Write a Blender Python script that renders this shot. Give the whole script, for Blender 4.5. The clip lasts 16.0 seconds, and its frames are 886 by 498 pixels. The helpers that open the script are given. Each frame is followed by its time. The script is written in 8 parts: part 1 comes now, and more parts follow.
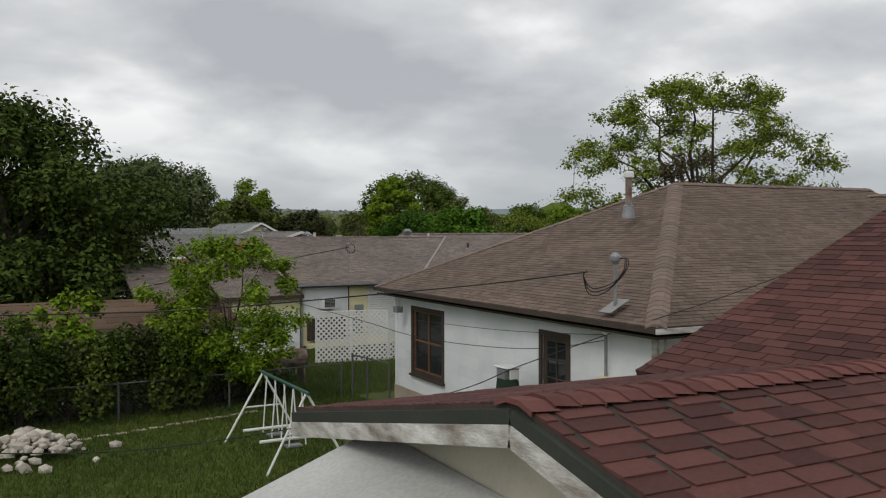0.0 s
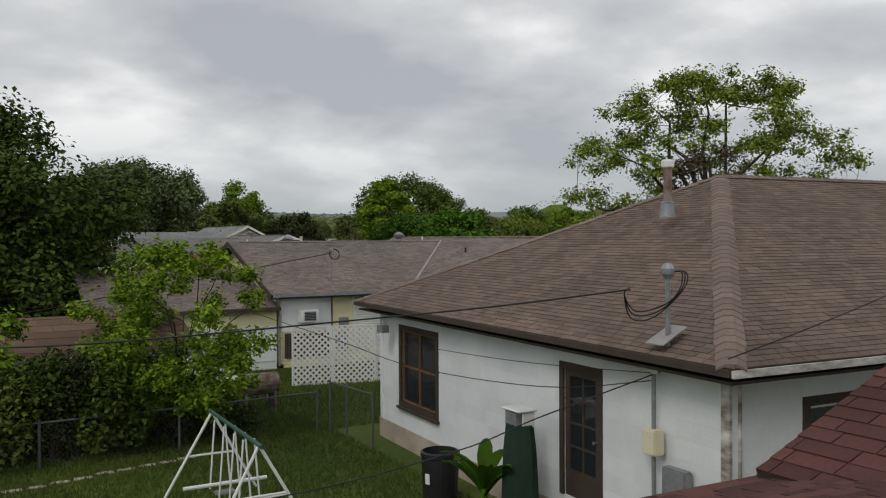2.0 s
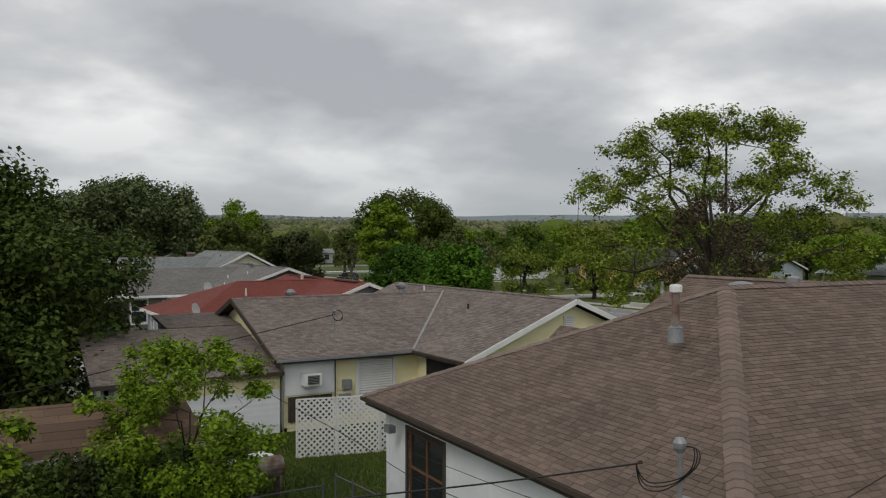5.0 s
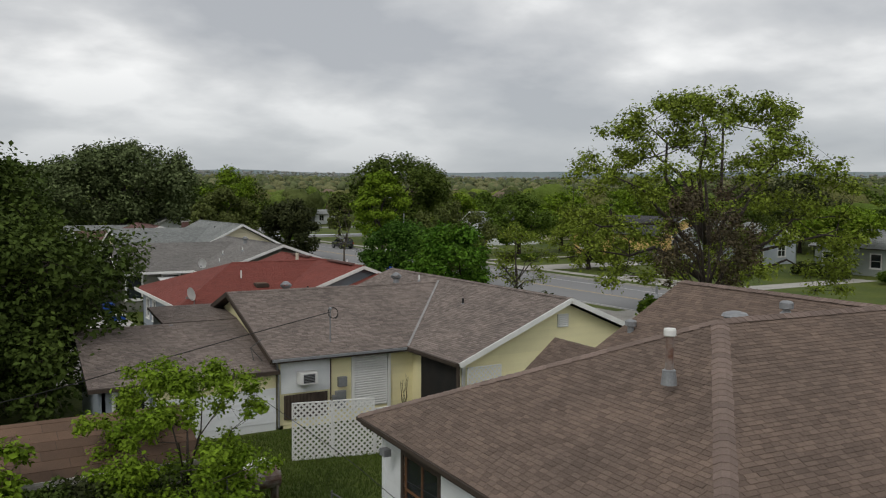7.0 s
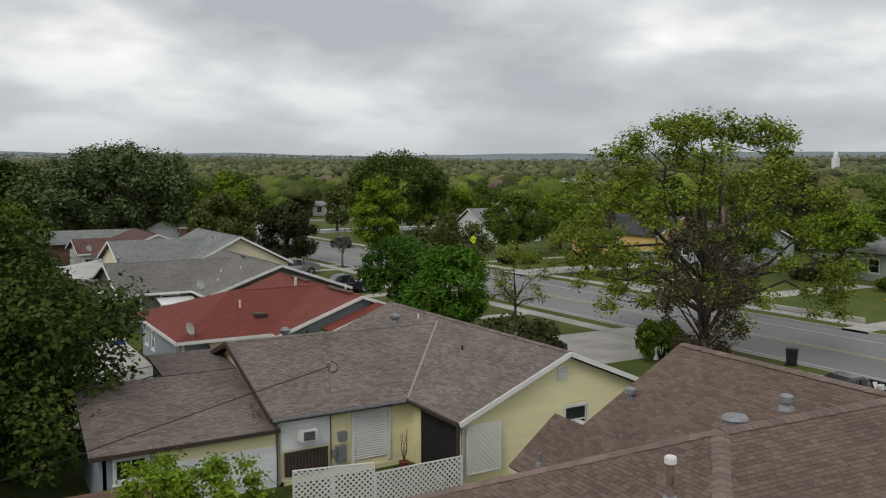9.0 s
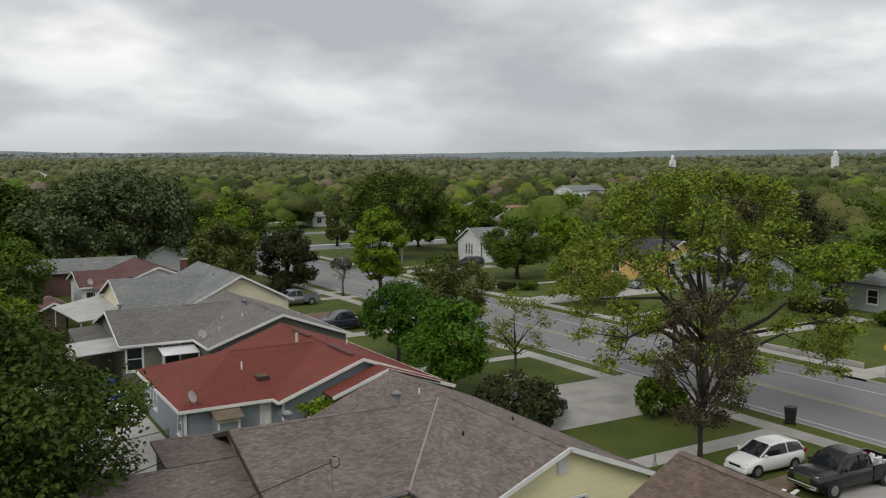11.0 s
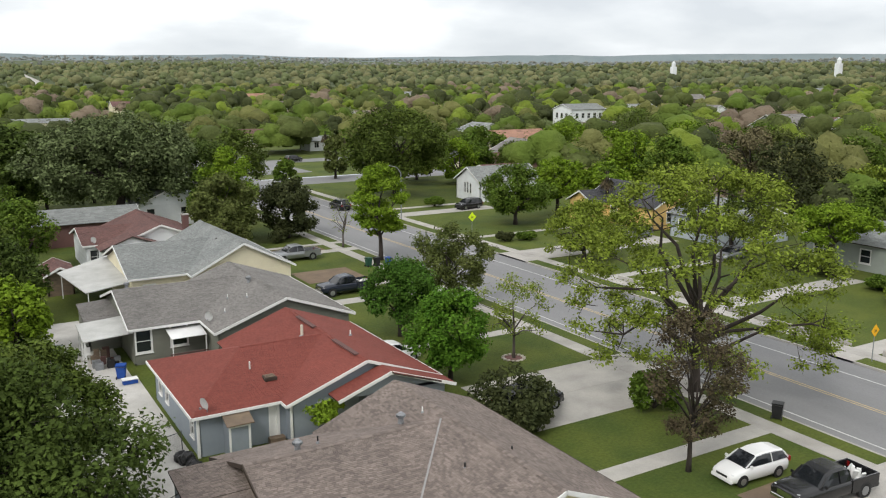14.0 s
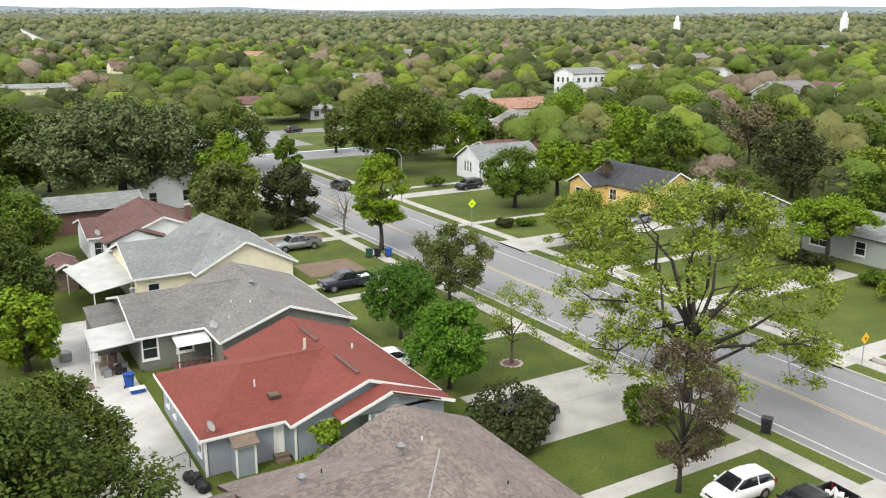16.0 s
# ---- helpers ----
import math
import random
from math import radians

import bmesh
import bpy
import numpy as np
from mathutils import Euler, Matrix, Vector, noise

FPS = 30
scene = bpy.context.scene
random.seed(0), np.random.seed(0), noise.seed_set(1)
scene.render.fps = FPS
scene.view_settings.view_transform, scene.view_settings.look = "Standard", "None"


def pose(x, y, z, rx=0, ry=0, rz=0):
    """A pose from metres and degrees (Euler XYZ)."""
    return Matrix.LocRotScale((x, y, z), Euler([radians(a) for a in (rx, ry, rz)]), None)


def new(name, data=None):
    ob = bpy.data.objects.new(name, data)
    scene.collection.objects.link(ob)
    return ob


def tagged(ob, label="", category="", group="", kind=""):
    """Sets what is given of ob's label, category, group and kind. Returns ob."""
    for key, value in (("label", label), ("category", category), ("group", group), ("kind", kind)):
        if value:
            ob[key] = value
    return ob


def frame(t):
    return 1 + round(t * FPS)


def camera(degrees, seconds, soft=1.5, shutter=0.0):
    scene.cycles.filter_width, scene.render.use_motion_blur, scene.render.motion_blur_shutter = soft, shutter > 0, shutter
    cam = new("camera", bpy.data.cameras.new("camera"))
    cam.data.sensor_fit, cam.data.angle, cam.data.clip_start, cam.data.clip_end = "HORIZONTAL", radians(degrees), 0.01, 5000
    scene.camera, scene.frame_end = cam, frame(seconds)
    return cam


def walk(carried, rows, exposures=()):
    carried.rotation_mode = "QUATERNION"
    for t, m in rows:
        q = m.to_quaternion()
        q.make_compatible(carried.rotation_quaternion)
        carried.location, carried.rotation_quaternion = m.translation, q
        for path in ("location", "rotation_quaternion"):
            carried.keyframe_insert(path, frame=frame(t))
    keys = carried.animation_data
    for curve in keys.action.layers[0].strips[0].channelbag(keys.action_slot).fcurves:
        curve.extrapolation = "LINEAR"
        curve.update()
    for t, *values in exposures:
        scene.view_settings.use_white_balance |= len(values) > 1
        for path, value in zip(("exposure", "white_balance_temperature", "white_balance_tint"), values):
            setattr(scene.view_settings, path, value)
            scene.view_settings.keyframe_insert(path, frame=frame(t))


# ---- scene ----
# the drone's path: seconds, place, Euler angles
cam = camera(55.0, 16.0, soft=1.15)
ROWS = [
    (0.0, 0.001, -0.001, 4.674, 88.948, 0.099, -29.621),
    (0.5, 0.598, 0.947, 4.665, 88.945, 0.282, -29.620),
    (1.0, 1.173, 1.959, 4.667, 89.127, 0.273, -29.674),
    (1.5, 1.577, 2.684, 4.656, 89.076, 0.236, -29.801),
    (2.0, 1.951, 3.319, 4.693, 89.160, 0.254, -29.872),
    (2.5, 2.080, 3.525, 5.048, 89.140, 0.284, -29.918),
    (3.0, 2.063, 3.546, 5.565, 89.202, 0.195, -29.975),
    (3.5, 2.039, 3.553, 5.954, 89.374, -0.094, -29.981),
    (4.0, 1.915, 3.484, 6.271, 89.389, 0.057, -30.008),
    (4.5, 1.763, 3.381, 6.575, 89.417, 0.048, -30.030),
    (7.0, 1.732, 3.425, 8.486, 86.418, -0.298, -30.389),
    (7.5, 1.788, 3.460, 8.976, 85.190, -0.305, -30.492),
    (8.0, 1.843, 3.550, 9.568, 85.192, -0.249, -30.494),
    (8.5, 1.861, 3.618, 10.400, 85.182, -0.066, -30.510),
    (9.0, 1.822, 3.665, 11.191, 85.191, 0.013, -30.547),
    (9.5, 1.849, 3.673, 12.050, 85.188, 0.020, -30.565),
    (10.0, 1.863, 3.677, 12.970, 85.175, 0.127, -30.547),
    (12.5, 1.641, 3.772, 17.992, 83.458, -0.033, -30.787),
    (13.0, 1.573, 3.754, 18.988, 80.640, -0.011, -30.819),
    (13.5, 1.547, 3.771, 19.927, 79.837, -0.009, -30.795),
    (14.0, 1.522, 3.742, 20.907, 78.654, 0.001, -30.757),
    (14.5, 1.534, 3.696, 21.908, 76.261, -0.034, -30.738),
    (15.0, 1.570, 3.657, 22.985, 75.658, -0.025, -30.711),
    (15.5, 1.543, 3.591, 24.063, 75.623, -0.023, -30.703),
    (16.0, 1.514, 3.561, 25.173, 75.608, -0.018, -30.703),
]
EXPOSURES = [(0.0, -0.03), (4.5, -0.16), (7.0, -0.04), (10.0, 0.0), (12.5, 0.12), (13.5, 0.46), (14.5, 0.96), (16.0, 1.28)]
walk(cam, [(t, pose(x, y, z, rx, ry, rz)) for t, x, y, z, rx, ry, rz in ROWS], EXPOSURES)

# ---- world: overcast sky with broken cloud, one wide weak sun ----
world = bpy.data.worlds.new("overcast_sky")
scene.world = world
world.use_nodes = True
wn, wl = world.node_tree.nodes, world.node_tree.links
wn.clear()


def wnode(kind, **inputs):
    n = wn.new(kind)
    for k, v in inputs.items():
        n.inputs[k].default_value = v
    return n


w_out, w_bg, w_add = wn.new("ShaderNodeOutputWorld"), wn.new("ShaderNodeBackground"), wn.new("ShaderNodeMix")
sky = wn.new("ShaderNodeTexSky")
sky.sky_type, sky.sun_disc, sky.sun_elevation, sky.sun_rotation = "NISHITA", False, radians(44), radians(236)
sky_gain = wn.new("ShaderNodeVectorMath")
sky_gain.operation = "SCALE"
sky_gain.inputs["Scale"].default_value = 0.10
wl.new(sky.outputs[0], sky_gain.inputs[0])
coords = wn.new("ShaderNodeTexCoord")
split = wn.new("ShaderNodeSeparateXYZ")
wl.new(coords.outputs["Generated"], split.inputs[0])
lift = wn.new("ShaderNodeMath")
lift.operation = "MAXIMUM"
lift.inputs[1].default_value = 0.0
wl.new(split.outputs["Z"], lift.inputs[0])
lift2 = wn.new("ShaderNodeMath")
lift2.operation = "ADD"
lift2.inputs[1].default_value = 0.28
wl.new(lift.outputs[0], lift2.inputs[0])
flat = wn.new("ShaderNodeVectorMath")
flat.operation = "DIVIDE"
wl.new(coords.outputs["Generated"], flat.inputs[0])
merge = wn.new("ShaderNodeCombineXYZ")
for i in range(3):
    wl.new(lift2.outputs[0], merge.inputs[i])
wl.new(merge.outputs[0], flat.inputs[1])
cloud = wnode("ShaderNodeTexNoise", Scale=1.5, Detail=8.0, Roughness=0.48, Distortion=0.08)
drift = wn.new("ShaderNodeVectorMath")
drift.operation = "ADD"
drift.inputs[1].default_value = (3.3, 1.7, 0.4)
wl.new(flat.outputs[0], drift.inputs[0])
wl.new(drift.outputs[0], cloud.inputs["Vector"])
ramp = wn.new("ShaderNodeValToRGB")
els = ramp.color_ramp.elements
els[0].position, els[0].color = 0.36, (0.50, 0.52, 0.55, 1)
els[1].position, els[1].color = 0.62, (1.12, 1.12, 1.11, 1)
mid = els.new(0.50)
mid.color = (0.74, 0.75, 0.76, 1)
wl.new(cloud.outputs["Fac"], ramp.inputs[0])
haze = wn.new("ShaderNodeMapRange")
haze.inputs[1].default_value, haze.inputs[2].default_value = 0.02, 0.15
haze.inputs[3].default_value, haze.inputs[4].default_value = 0.8, 0.0
wl.new(split.outputs["Z"], haze.inputs[0])
low = wn.new("ShaderNodeMix")
low.data_type = "RGBA"
low.inputs[7].default_value = (0.48, 0.515, 0.55, 1)
wl.new(haze.outputs[0], low.inputs[0])
wl.new(ramp.outputs[0], low.inputs[6])
w_add.data_type = "RGBA"
w_add.inputs[0].default_value = 0.94
wl.new(sky_gain.outputs[0], w_add.inputs[6])
wl.new(low.outputs[2], w_add.inputs[7])
wl.new(w_add.outputs[2], w_bg.inputs[0])
w_bg.inputs[1].default_value = 0.93
wl.new(w_bg.outputs[0], w_out.inputs[0])

sun = new("sun", bpy.data.lights.new("sun", "SUN"))
sun.data.energy, sun.data.angle, sun.data.color = 1.0, radians(18), (1.0, 0.97, 0.92)
sun.matrix_world = pose(0, 0, 60, 46, 0, -56)


# ---- materials ----
def material(name, a, b, scale=2.0, rough=0.85, bump=0.0, bump_scale=40.0, vary=0.0, metal=0.0, spec=0.3, detail=6.0,
             stretch=(1, 1, 1), grain=0.25, grain_scale=30.0, translucent=0.0, depth=0.02):
    """Two colours mixed by a broad noise, with a fine grain and a shade of its own for each loose piece."""
    m = bpy.data.materials.new(name)
    m.use_nodes = True
    n, l = m.node_tree.nodes, m.node_tree.links
    bsdf = n["Principled BSDF"]
    bsdf.inputs["Roughness"].default_value = rough
    bsdf.inputs["Metallic"].default_value = metal
    bsdf.inputs["Specular IOR Level"].default_value = spec
    tc, mp = n.new("ShaderNodeTexCoord"), n.new("ShaderNodeMapping")
    mp.inputs["Scale"].default_value = stretch
    geo0 = n.new("ShaderNodeNewGeometry")
    l.new(geo0.outputs["Position"], mp.inputs["Vector"])
    t = n.new("ShaderNodeTexNoise")
    t.inputs["Scale"].default_value, t.inputs["Detail"].default_value, t.inputs["Roughness"].default_value = scale, detail, 0.6
    l.new(mp.outputs[0], t.inputs["Vector"])
    sharp = n.new("ShaderNodeMapRange")
    sharp.inputs[1].default_value, sharp.inputs[2].default_value = 0.32, 0.68
    l.new(t.outputs["Fac"], sharp.inputs[0])
    mix = n.new("ShaderNodeMix")
    mix.data_type = "RGBA"
    mix.inputs[6].default_value, mix.inputs[7].default_value = (*a, 1), (*b, 1)
    l.new(sharp.outputs[0], mix.inputs[0])
    fine = n.new("ShaderNodeTexNoise")
    fine.inputs["Scale"].default_value, fine.inputs["Detail"].default_value = grain_scale, 4.0
    l.new(mp.outputs[0], fine.inputs["Vector"])
    gain = n.new("ShaderNodeMapRange")
    gain.inputs[3].default_value, gain.inputs[4].default_value = 1 - grain, 1 + grain
    l.new(fine.outputs["Fac"], gain.inputs[0])
    value = gain.outputs[0]
    if vary:
        info = n.new("ShaderNodeObjectInfo")
        add = n.new("ShaderNodeMath")
        add.operation = "ADD"
        l.new(geo0.outputs["Random Per Island"], add.inputs[0])
        l.new(info.outputs["Random"], add.inputs[1])
        fr = n.new("ShaderNodeMath")
        fr.operation = "FRACT"
        l.new(add.outputs[0], fr.inputs[0])
        pv = n.new("ShaderNodeMapRange")
        pv.inputs[3].default_value, pv.inputs[4].default_value = 1 - vary, 1 + vary
        l.new(fr.outputs[0], pv.inputs[0])
        mul = n.new("ShaderNodeMath")
        mul.operation = "MULTIPLY"
        l.new(value, mul.inputs[0])
        l.new(pv.outputs[0], mul.inputs[1])
        value = mul.outputs[0]
    sc = n.new("ShaderNodeVectorMath")
    sc.operation = "SCALE"
    l.new(mix.outputs[2], sc.inputs[0])
    l.new(value, sc.inputs["Scale"])
    l.new(sc.outputs[0], bsdf.inputs["Base Color"])
    if bump:
        bt = n.new("ShaderNodeTexNoise")
        bt.inputs["Scale"].default_value, bt.inputs["Detail"].default_value = bump_scale, 5.0
        l.new(mp.outputs[0], bt.inputs["Vector"])
        bp = n.new("ShaderNodeBump")
        bp.inputs["Strength"].default_value, bp.inputs["Distance"].default_value = bump, depth
        l.new(bt.outputs["Fac"], bp.inputs["Height"])
        l.new(bp.outputs[0], bsdf.inputs["Normal"])
    if translucent:
        tr, ms = n.new("ShaderNodeBsdfTranslucent"), n.new("ShaderNodeMixShader")
        ms.inputs[0].default_value = translucent
        l.new(sc.outputs[0], tr.inputs[0])
        l.new(bsdf.outputs[0], ms.inputs[1])
        l.new(tr.outputs[0], ms.inputs[2])
        l.new(ms.outputs[0], n["Material Output"].inputs[0])
    return m


M_BROWN = material("brown_shingle", (0.175, 0.127, 0.100), (0.126, 0.094, 0.076), 0.45, 0.95, 0.5, 120, vary=0.2)
M_TAUPE = material("taupe_shingle", (0.213, 0.175, 0.154), (0.156, 0.129, 0.114), 0.5, 0.95, 0.4, 120, vary=0.25)
M_RED = material("red_shingle", (0.110, 0.043, 0.036), (0.072, 0.031, 0.027), 0.6, 0.95, 0.5, 140, vary=0.35)
M_REDCAP = material("red_cap_shingle", (0.155, 0.060, 0.050), (0.105, 0.040, 0.035), 0.9, 0.95, 0.5, 140, vary=0.2)
M_REDROLL = material("red_rolled_roofing", (0.205, 0.056, 0.042), (0.170, 0.047, 0.036), 0.35, 0.9, 0.25, 60, vary=0.1)
M_GREY = material("grey_shingle", (0.205, 0.194, 0.181), (0.157, 0.149, 0.140), 0.4, 0.95, 0.4, 120, vary=0.18)
M_PALE = material("pale_grey_shingle", (0.235, 0.245, 0.235), (0.185, 0.195, 0.190), 0.4, 0.95, 0.4, 120, vary=0.18)
M_MAROON = material("maroon_shingle", (0.155, 0.082, 0.072), (0.115, 0.066, 0.060), 0.4, 0.95, 0.4, 120, vary=0.18)
M_CHARCOAL = material("charcoal_shingle", (0.070, 0.070, 0.075), (0.050, 0.050, 0.055), 0.4, 0.95, 0.4, 120, vary=0.18)
M_SALMON = material("salmon_roof", (0.34, 0.19, 0.13), (0.26, 0.15, 0.11), 0.4, 0.95, 0.4, 120, vary=0.18)
M_SHEDROOF = material("rust_brown_roofing", (0.150, 0.092, 0.060), (0.100, 0.064, 0.044), 0.7, 0.95, 0.4, 60, vary=0.2)
M_CAPBROWN = material("brown_cap_shingle", (0.219, 0.163, 0.138), (0.167, 0.126, 0.107), 0.8, 0.95, 0.5, 120, vary=0.15)
M_STRIP = material("dull_flashing", (0.30, 0.29, 0.28), (0.24, 0.235, 0.23), 2.0, 0.8)
M_DULLWHITE = material("dull_white_sheet", (0.50, 0.50, 0.48), (0.38, 0.38, 0.36), 0.6, 0.7)
M_WIRE = material("dark_wire", (0.10, 0.10, 0.10), (0.07, 0.07, 0.07), 2.0, 0.6)
M_DECK = material("roof_deck", (0.07, 0.055, 0.045), (0.045, 0.036, 0.03), 2.0)
M_WHITE = material("white_siding", (0.76, 0.78, 0.79), (0.66, 0.68, 0.69), 0.9, 0.7, 0.1, 30, vary=0.05, grain=0.08)
M_TRIM = material("white_trim", (0.74, 0.74, 0.72), (0.66, 0.66, 0.64), 1.5, 0.6, 0.05, 30, grain=0.06)
M_PEEL = material("peeling_white_paint", (0.68, 0.67, 0.64), (0.16, 0.13, 0.10), 2.4, 0.8, 0.4, 25, stretch=(1, 1, 3), grain=0.2)
M_YELLOW = material("yellow_siding", (0.82, 0.76, 0.47), (0.76, 0.70, 0.43), 0.8, 0.7, 0.05, 30, vary=0.04, grain=0.08)
M_CREAM = material("cream_wall", (0.74, 0.68, 0.50), (0.66, 0.60, 0.44), 0.8, 0.75, grain=0.08)
M_BEIGE = material("beige_gable_wall", (0.60, 0.55, 0.45), (0.50, 0.46, 0.38), 1.2, 0.8, 0.05, 20, grain=0.1)
M_BLUEGREY = material("blue_grey_wall", (0.270, 0.305, 0.340), (0.240, 0.270, 0.305), 0.9, 0.75, 0.05, 30, vary=0.04, grain=0.08)
M_OLIVE = material("olive_grey_wall", (0.185, 0.188, 0.155), (0.160, 0.163, 0.135), 0.8, 0.75, 0.05, 30, vary=0.05, grain=0.08)
M_ORANGE = material("apricot_wall", (0.72, 0.50, 0.19), (0.64, 0.44, 0.17), 0.8, 0.75, grain=0.08)
M_PALEBLUE = material("pale_blue_grey_wall", (0.42, 0.46, 0.50), (0.36, 0.40, 0.44), 0.8, 0.75, grain=0.08)
M_SAGE = material("sage_wall", (0.33, 0.36, 0.33), (0.29, 0.32, 0.29), 0.8, 0.75, grain=0.08)
# near-black colour that stands in for the darkness of unlit spaces
M_UNLIT = material("unlit_space_black", (0.012, 0.012, 0.012), (0.02, 0.018, 0.016), 2.0)
M_BLACK = material("black_plastic", (0.015, 0.015, 0.016), (0.022, 0.022, 0.023), 3.0, 0.45)
M_BROWNTRIM = material("dark_brown_trim", (0.045, 0.034, 0.027), (0.065, 0.048, 0.036), 3.0, 0.7, 0.2, 40)
M_WOOD = material("weathered_wood", (0.20, 0.15, 0.105), (0.13, 0.10, 0.075), 1.5, 0.85, 0.3, 40, stretch=(1, 1, 6))
M_OLDWOOD = material("orange_brown_sash", (0.19, 0.095, 0.045), (0.12, 0.06, 0.03), 2.0, 0.7, 0.2, 40)
M_PLINTH = material("stained_plinth", (0.48, 0.42, 0.34), (0.34, 0.28, 0.22), 1.3, 0.9, 0.2, 20)
M_CONCRETE = material("concrete", (0.44, 0.42, 0.385), (0.33, 0.315, 0.29), 0.5, 0.9, 0.15, 30, vary=0.06)
M_PATIO = material("whitened_concrete", (0.53, 0.515, 0.48), (0.40, 0.385, 0.355), 0.5, 0.9, 0.15, 30)
M_ASPHALT = material("worn_asphalt", (0.235, 0.235, 0.235), (0.190, 0.190, 0.192), 0.25, 0.9, 0.2, 60, stretch=(1, 0.15, 1))
M_GRASS = material("grass", (0.098, 0.118, 0.017), (0.044, 0.072, 0.010), 0.16, 0.95, 0.8, 25, grain=0.5, grain_scale=5, detail=9.0)
# far ground: shade under the trees is put into this darker green
M_WOODSHADE = material("shade_painted_wood_floor", (0.081, 0.101, 0.041), (0.057, 0.074, 0.030), 0.05, 0.95)
# skyline ridge: bluish because air haze is put into its colour
M_RIDGE = material("hazed_ridge", (0.165, 0.205, 0.215), (0.205, 0.240, 0.245), 0.008, 0.95, detail=8.0)
M_BLADE = material("grass_blades", (0.096, 0.135, 0.022), (0.056, 0.09, 0.017), 0.3, 0.9, vary=0.4, translucent=0.3)
M_DIRT = material("bare_soil", (0.20, 0.145, 0.10), (0.14, 0.105, 0.075), 0.8, 0.95, 0.4, 30)
M_BARK = material("bark", (0.060, 0.048, 0.040), (0.035, 0.029, 0.025), 4.0, 0.95, 0.6, 30, stretch=(1, 1, 0.25))
M_GREYBARK = material("grey_bark", (0.130, 0.112, 0.098), (0.080, 0.068, 0.058), 4.0, 0.95, 0.6, 30, stretch=(1, 1, 0.25))
M_GALV = material("galvanised_metal", (0.30, 0.31, 0.32), (0.22, 0.23, 0.24), 6.0, 0.5, metal=0.4, spec=0.4)
M_RUST = material("rusty_pipe", (0.35, 0.33, 0.31), (0.14, 0.06, 0.035), 3.0, 0.6, 0.2, 30, metal=0.3)
M_CABLE = material("black_cable", (0.012, 0.012, 0.012), (0.02, 0.02, 0.02), 5.0, 0.6)
M_WHITEMETAL = material("white_sheet_metal", (0.72, 0.72, 0.71), (0.60, 0.60, 0.59), 0.7, 0.5, grain=0.08)
M_GREENTRIM = material("dark_green_edge", (0.028, 0.034, 0.026), (0.04, 0.044, 0.034), 2.0, 0.7)
M_GREENPAINT = material("green_paint", (0.02, 0.075, 0.05), (0.03, 0.09, 0.06), 4.0, 0.5)
M_BLUEPLASTIC = material("blue_plastic", (0.015, 0.06, 0.28), (0.02, 0.08, 0.33), 4.0, 0.45)
M_STONE = material("pale_rubble", (0.50, 0.46, 0.40), (0.34, 0.30, 0.25), 3.0, 0.95, 0.4, 20, vary=0.3)
M_LINE = material("white_road_paint", (0.60, 0.60, 0.58), (0.42, 0.42, 0.41), 3.0, 0.8)
M_LINEY = material("yellow_road_paint", (0.52, 0.40, 0.20), (0.36, 0.30, 0.20), 3.0, 0.8)
M_SIGN = material("fluorescent_sign", (0.62, 0.80, 0.02), (0.58, 0.76, 0.02), 3.0, 0.5, grain=0.05)
M_SIGNY = material("amber_sign", (0.80, 0.42, 0.02), (0.76, 0.40, 0.02), 3.0, 0.5, grain=0.05)


def leaf_material(name, a, b, vary=0.35):
    return material(name, a, b, 0.5, 0.75, vary=vary, translucent=0.12, grain=0.2, grain_scale=6, spec=0.1)


L_OAK = leaf_material("live_oak_leaves", (0.038, 0.060, 0.012), (0.078, 0.114, 0.022))
L_SILVER = leaf_material("silvery_oak_leaves", (0.078, 0.106, 0.038), (0.150, 0.184, 0.080))
L_DARK = leaf_material("dark_leaves", (0.038, 0.048, 0.018), (0.063, 0.072, 0.026))
L_MIDOAK = leaf_material("oak_leaves", (0.056, 0.086, 0.014), (0.097, 0.130, 0.024))
L_MIDPALE = leaf_material("olive_green_leaves", (0.081, 0.104, 0.026), (0.127, 0.146, 0.042))
L_MID = leaf_material("mid_green_leaves", (0.068, 0.118, 0.015), (0.111, 0.165, 0.022))
L_FRESH = leaf_material("fresh_leaves", (0.113, 0.190, 0.012), (0.169, 0.248, 0.020))
L_PECAN = leaf_material("spring_pecan_leaves", (0.148, 0.200, 0.022), (0.198, 0.250, 0.036))
L_GLOSS = leaf_material("glossy_leaves", (0.056, 0.140, 0.012), (0.096, 0.190, 0.018))
L_GLOSSDARK = leaf_material("dark_glossy_leaves", (0.041, 0.100, 0.012), (0.068, 0.140, 0.018))
L_BROWN = leaf_material("browning_needles", (0.072, 0.066, 0.032), (0.100, 0.074, 0.048))
L_GREYTWIG = leaf_material("grey_budding_twigs", (0.136, 0.118, 0.062), (0.181, 0.160, 0.085))


def wood_material(name, a, b, bump_scale=1.1, depth=0.55):
    """Leaves of a far tree: two greens that change from tree to tree and within a crown, with leafy relief."""
    return material(name, a, b, 0.09, 0.85, 0.9, bump_scale, vary=0.16, translucent=0.08, grain=0.3, grain_scale=0.8, spec=0.1, detail=2.0, depth=depth)


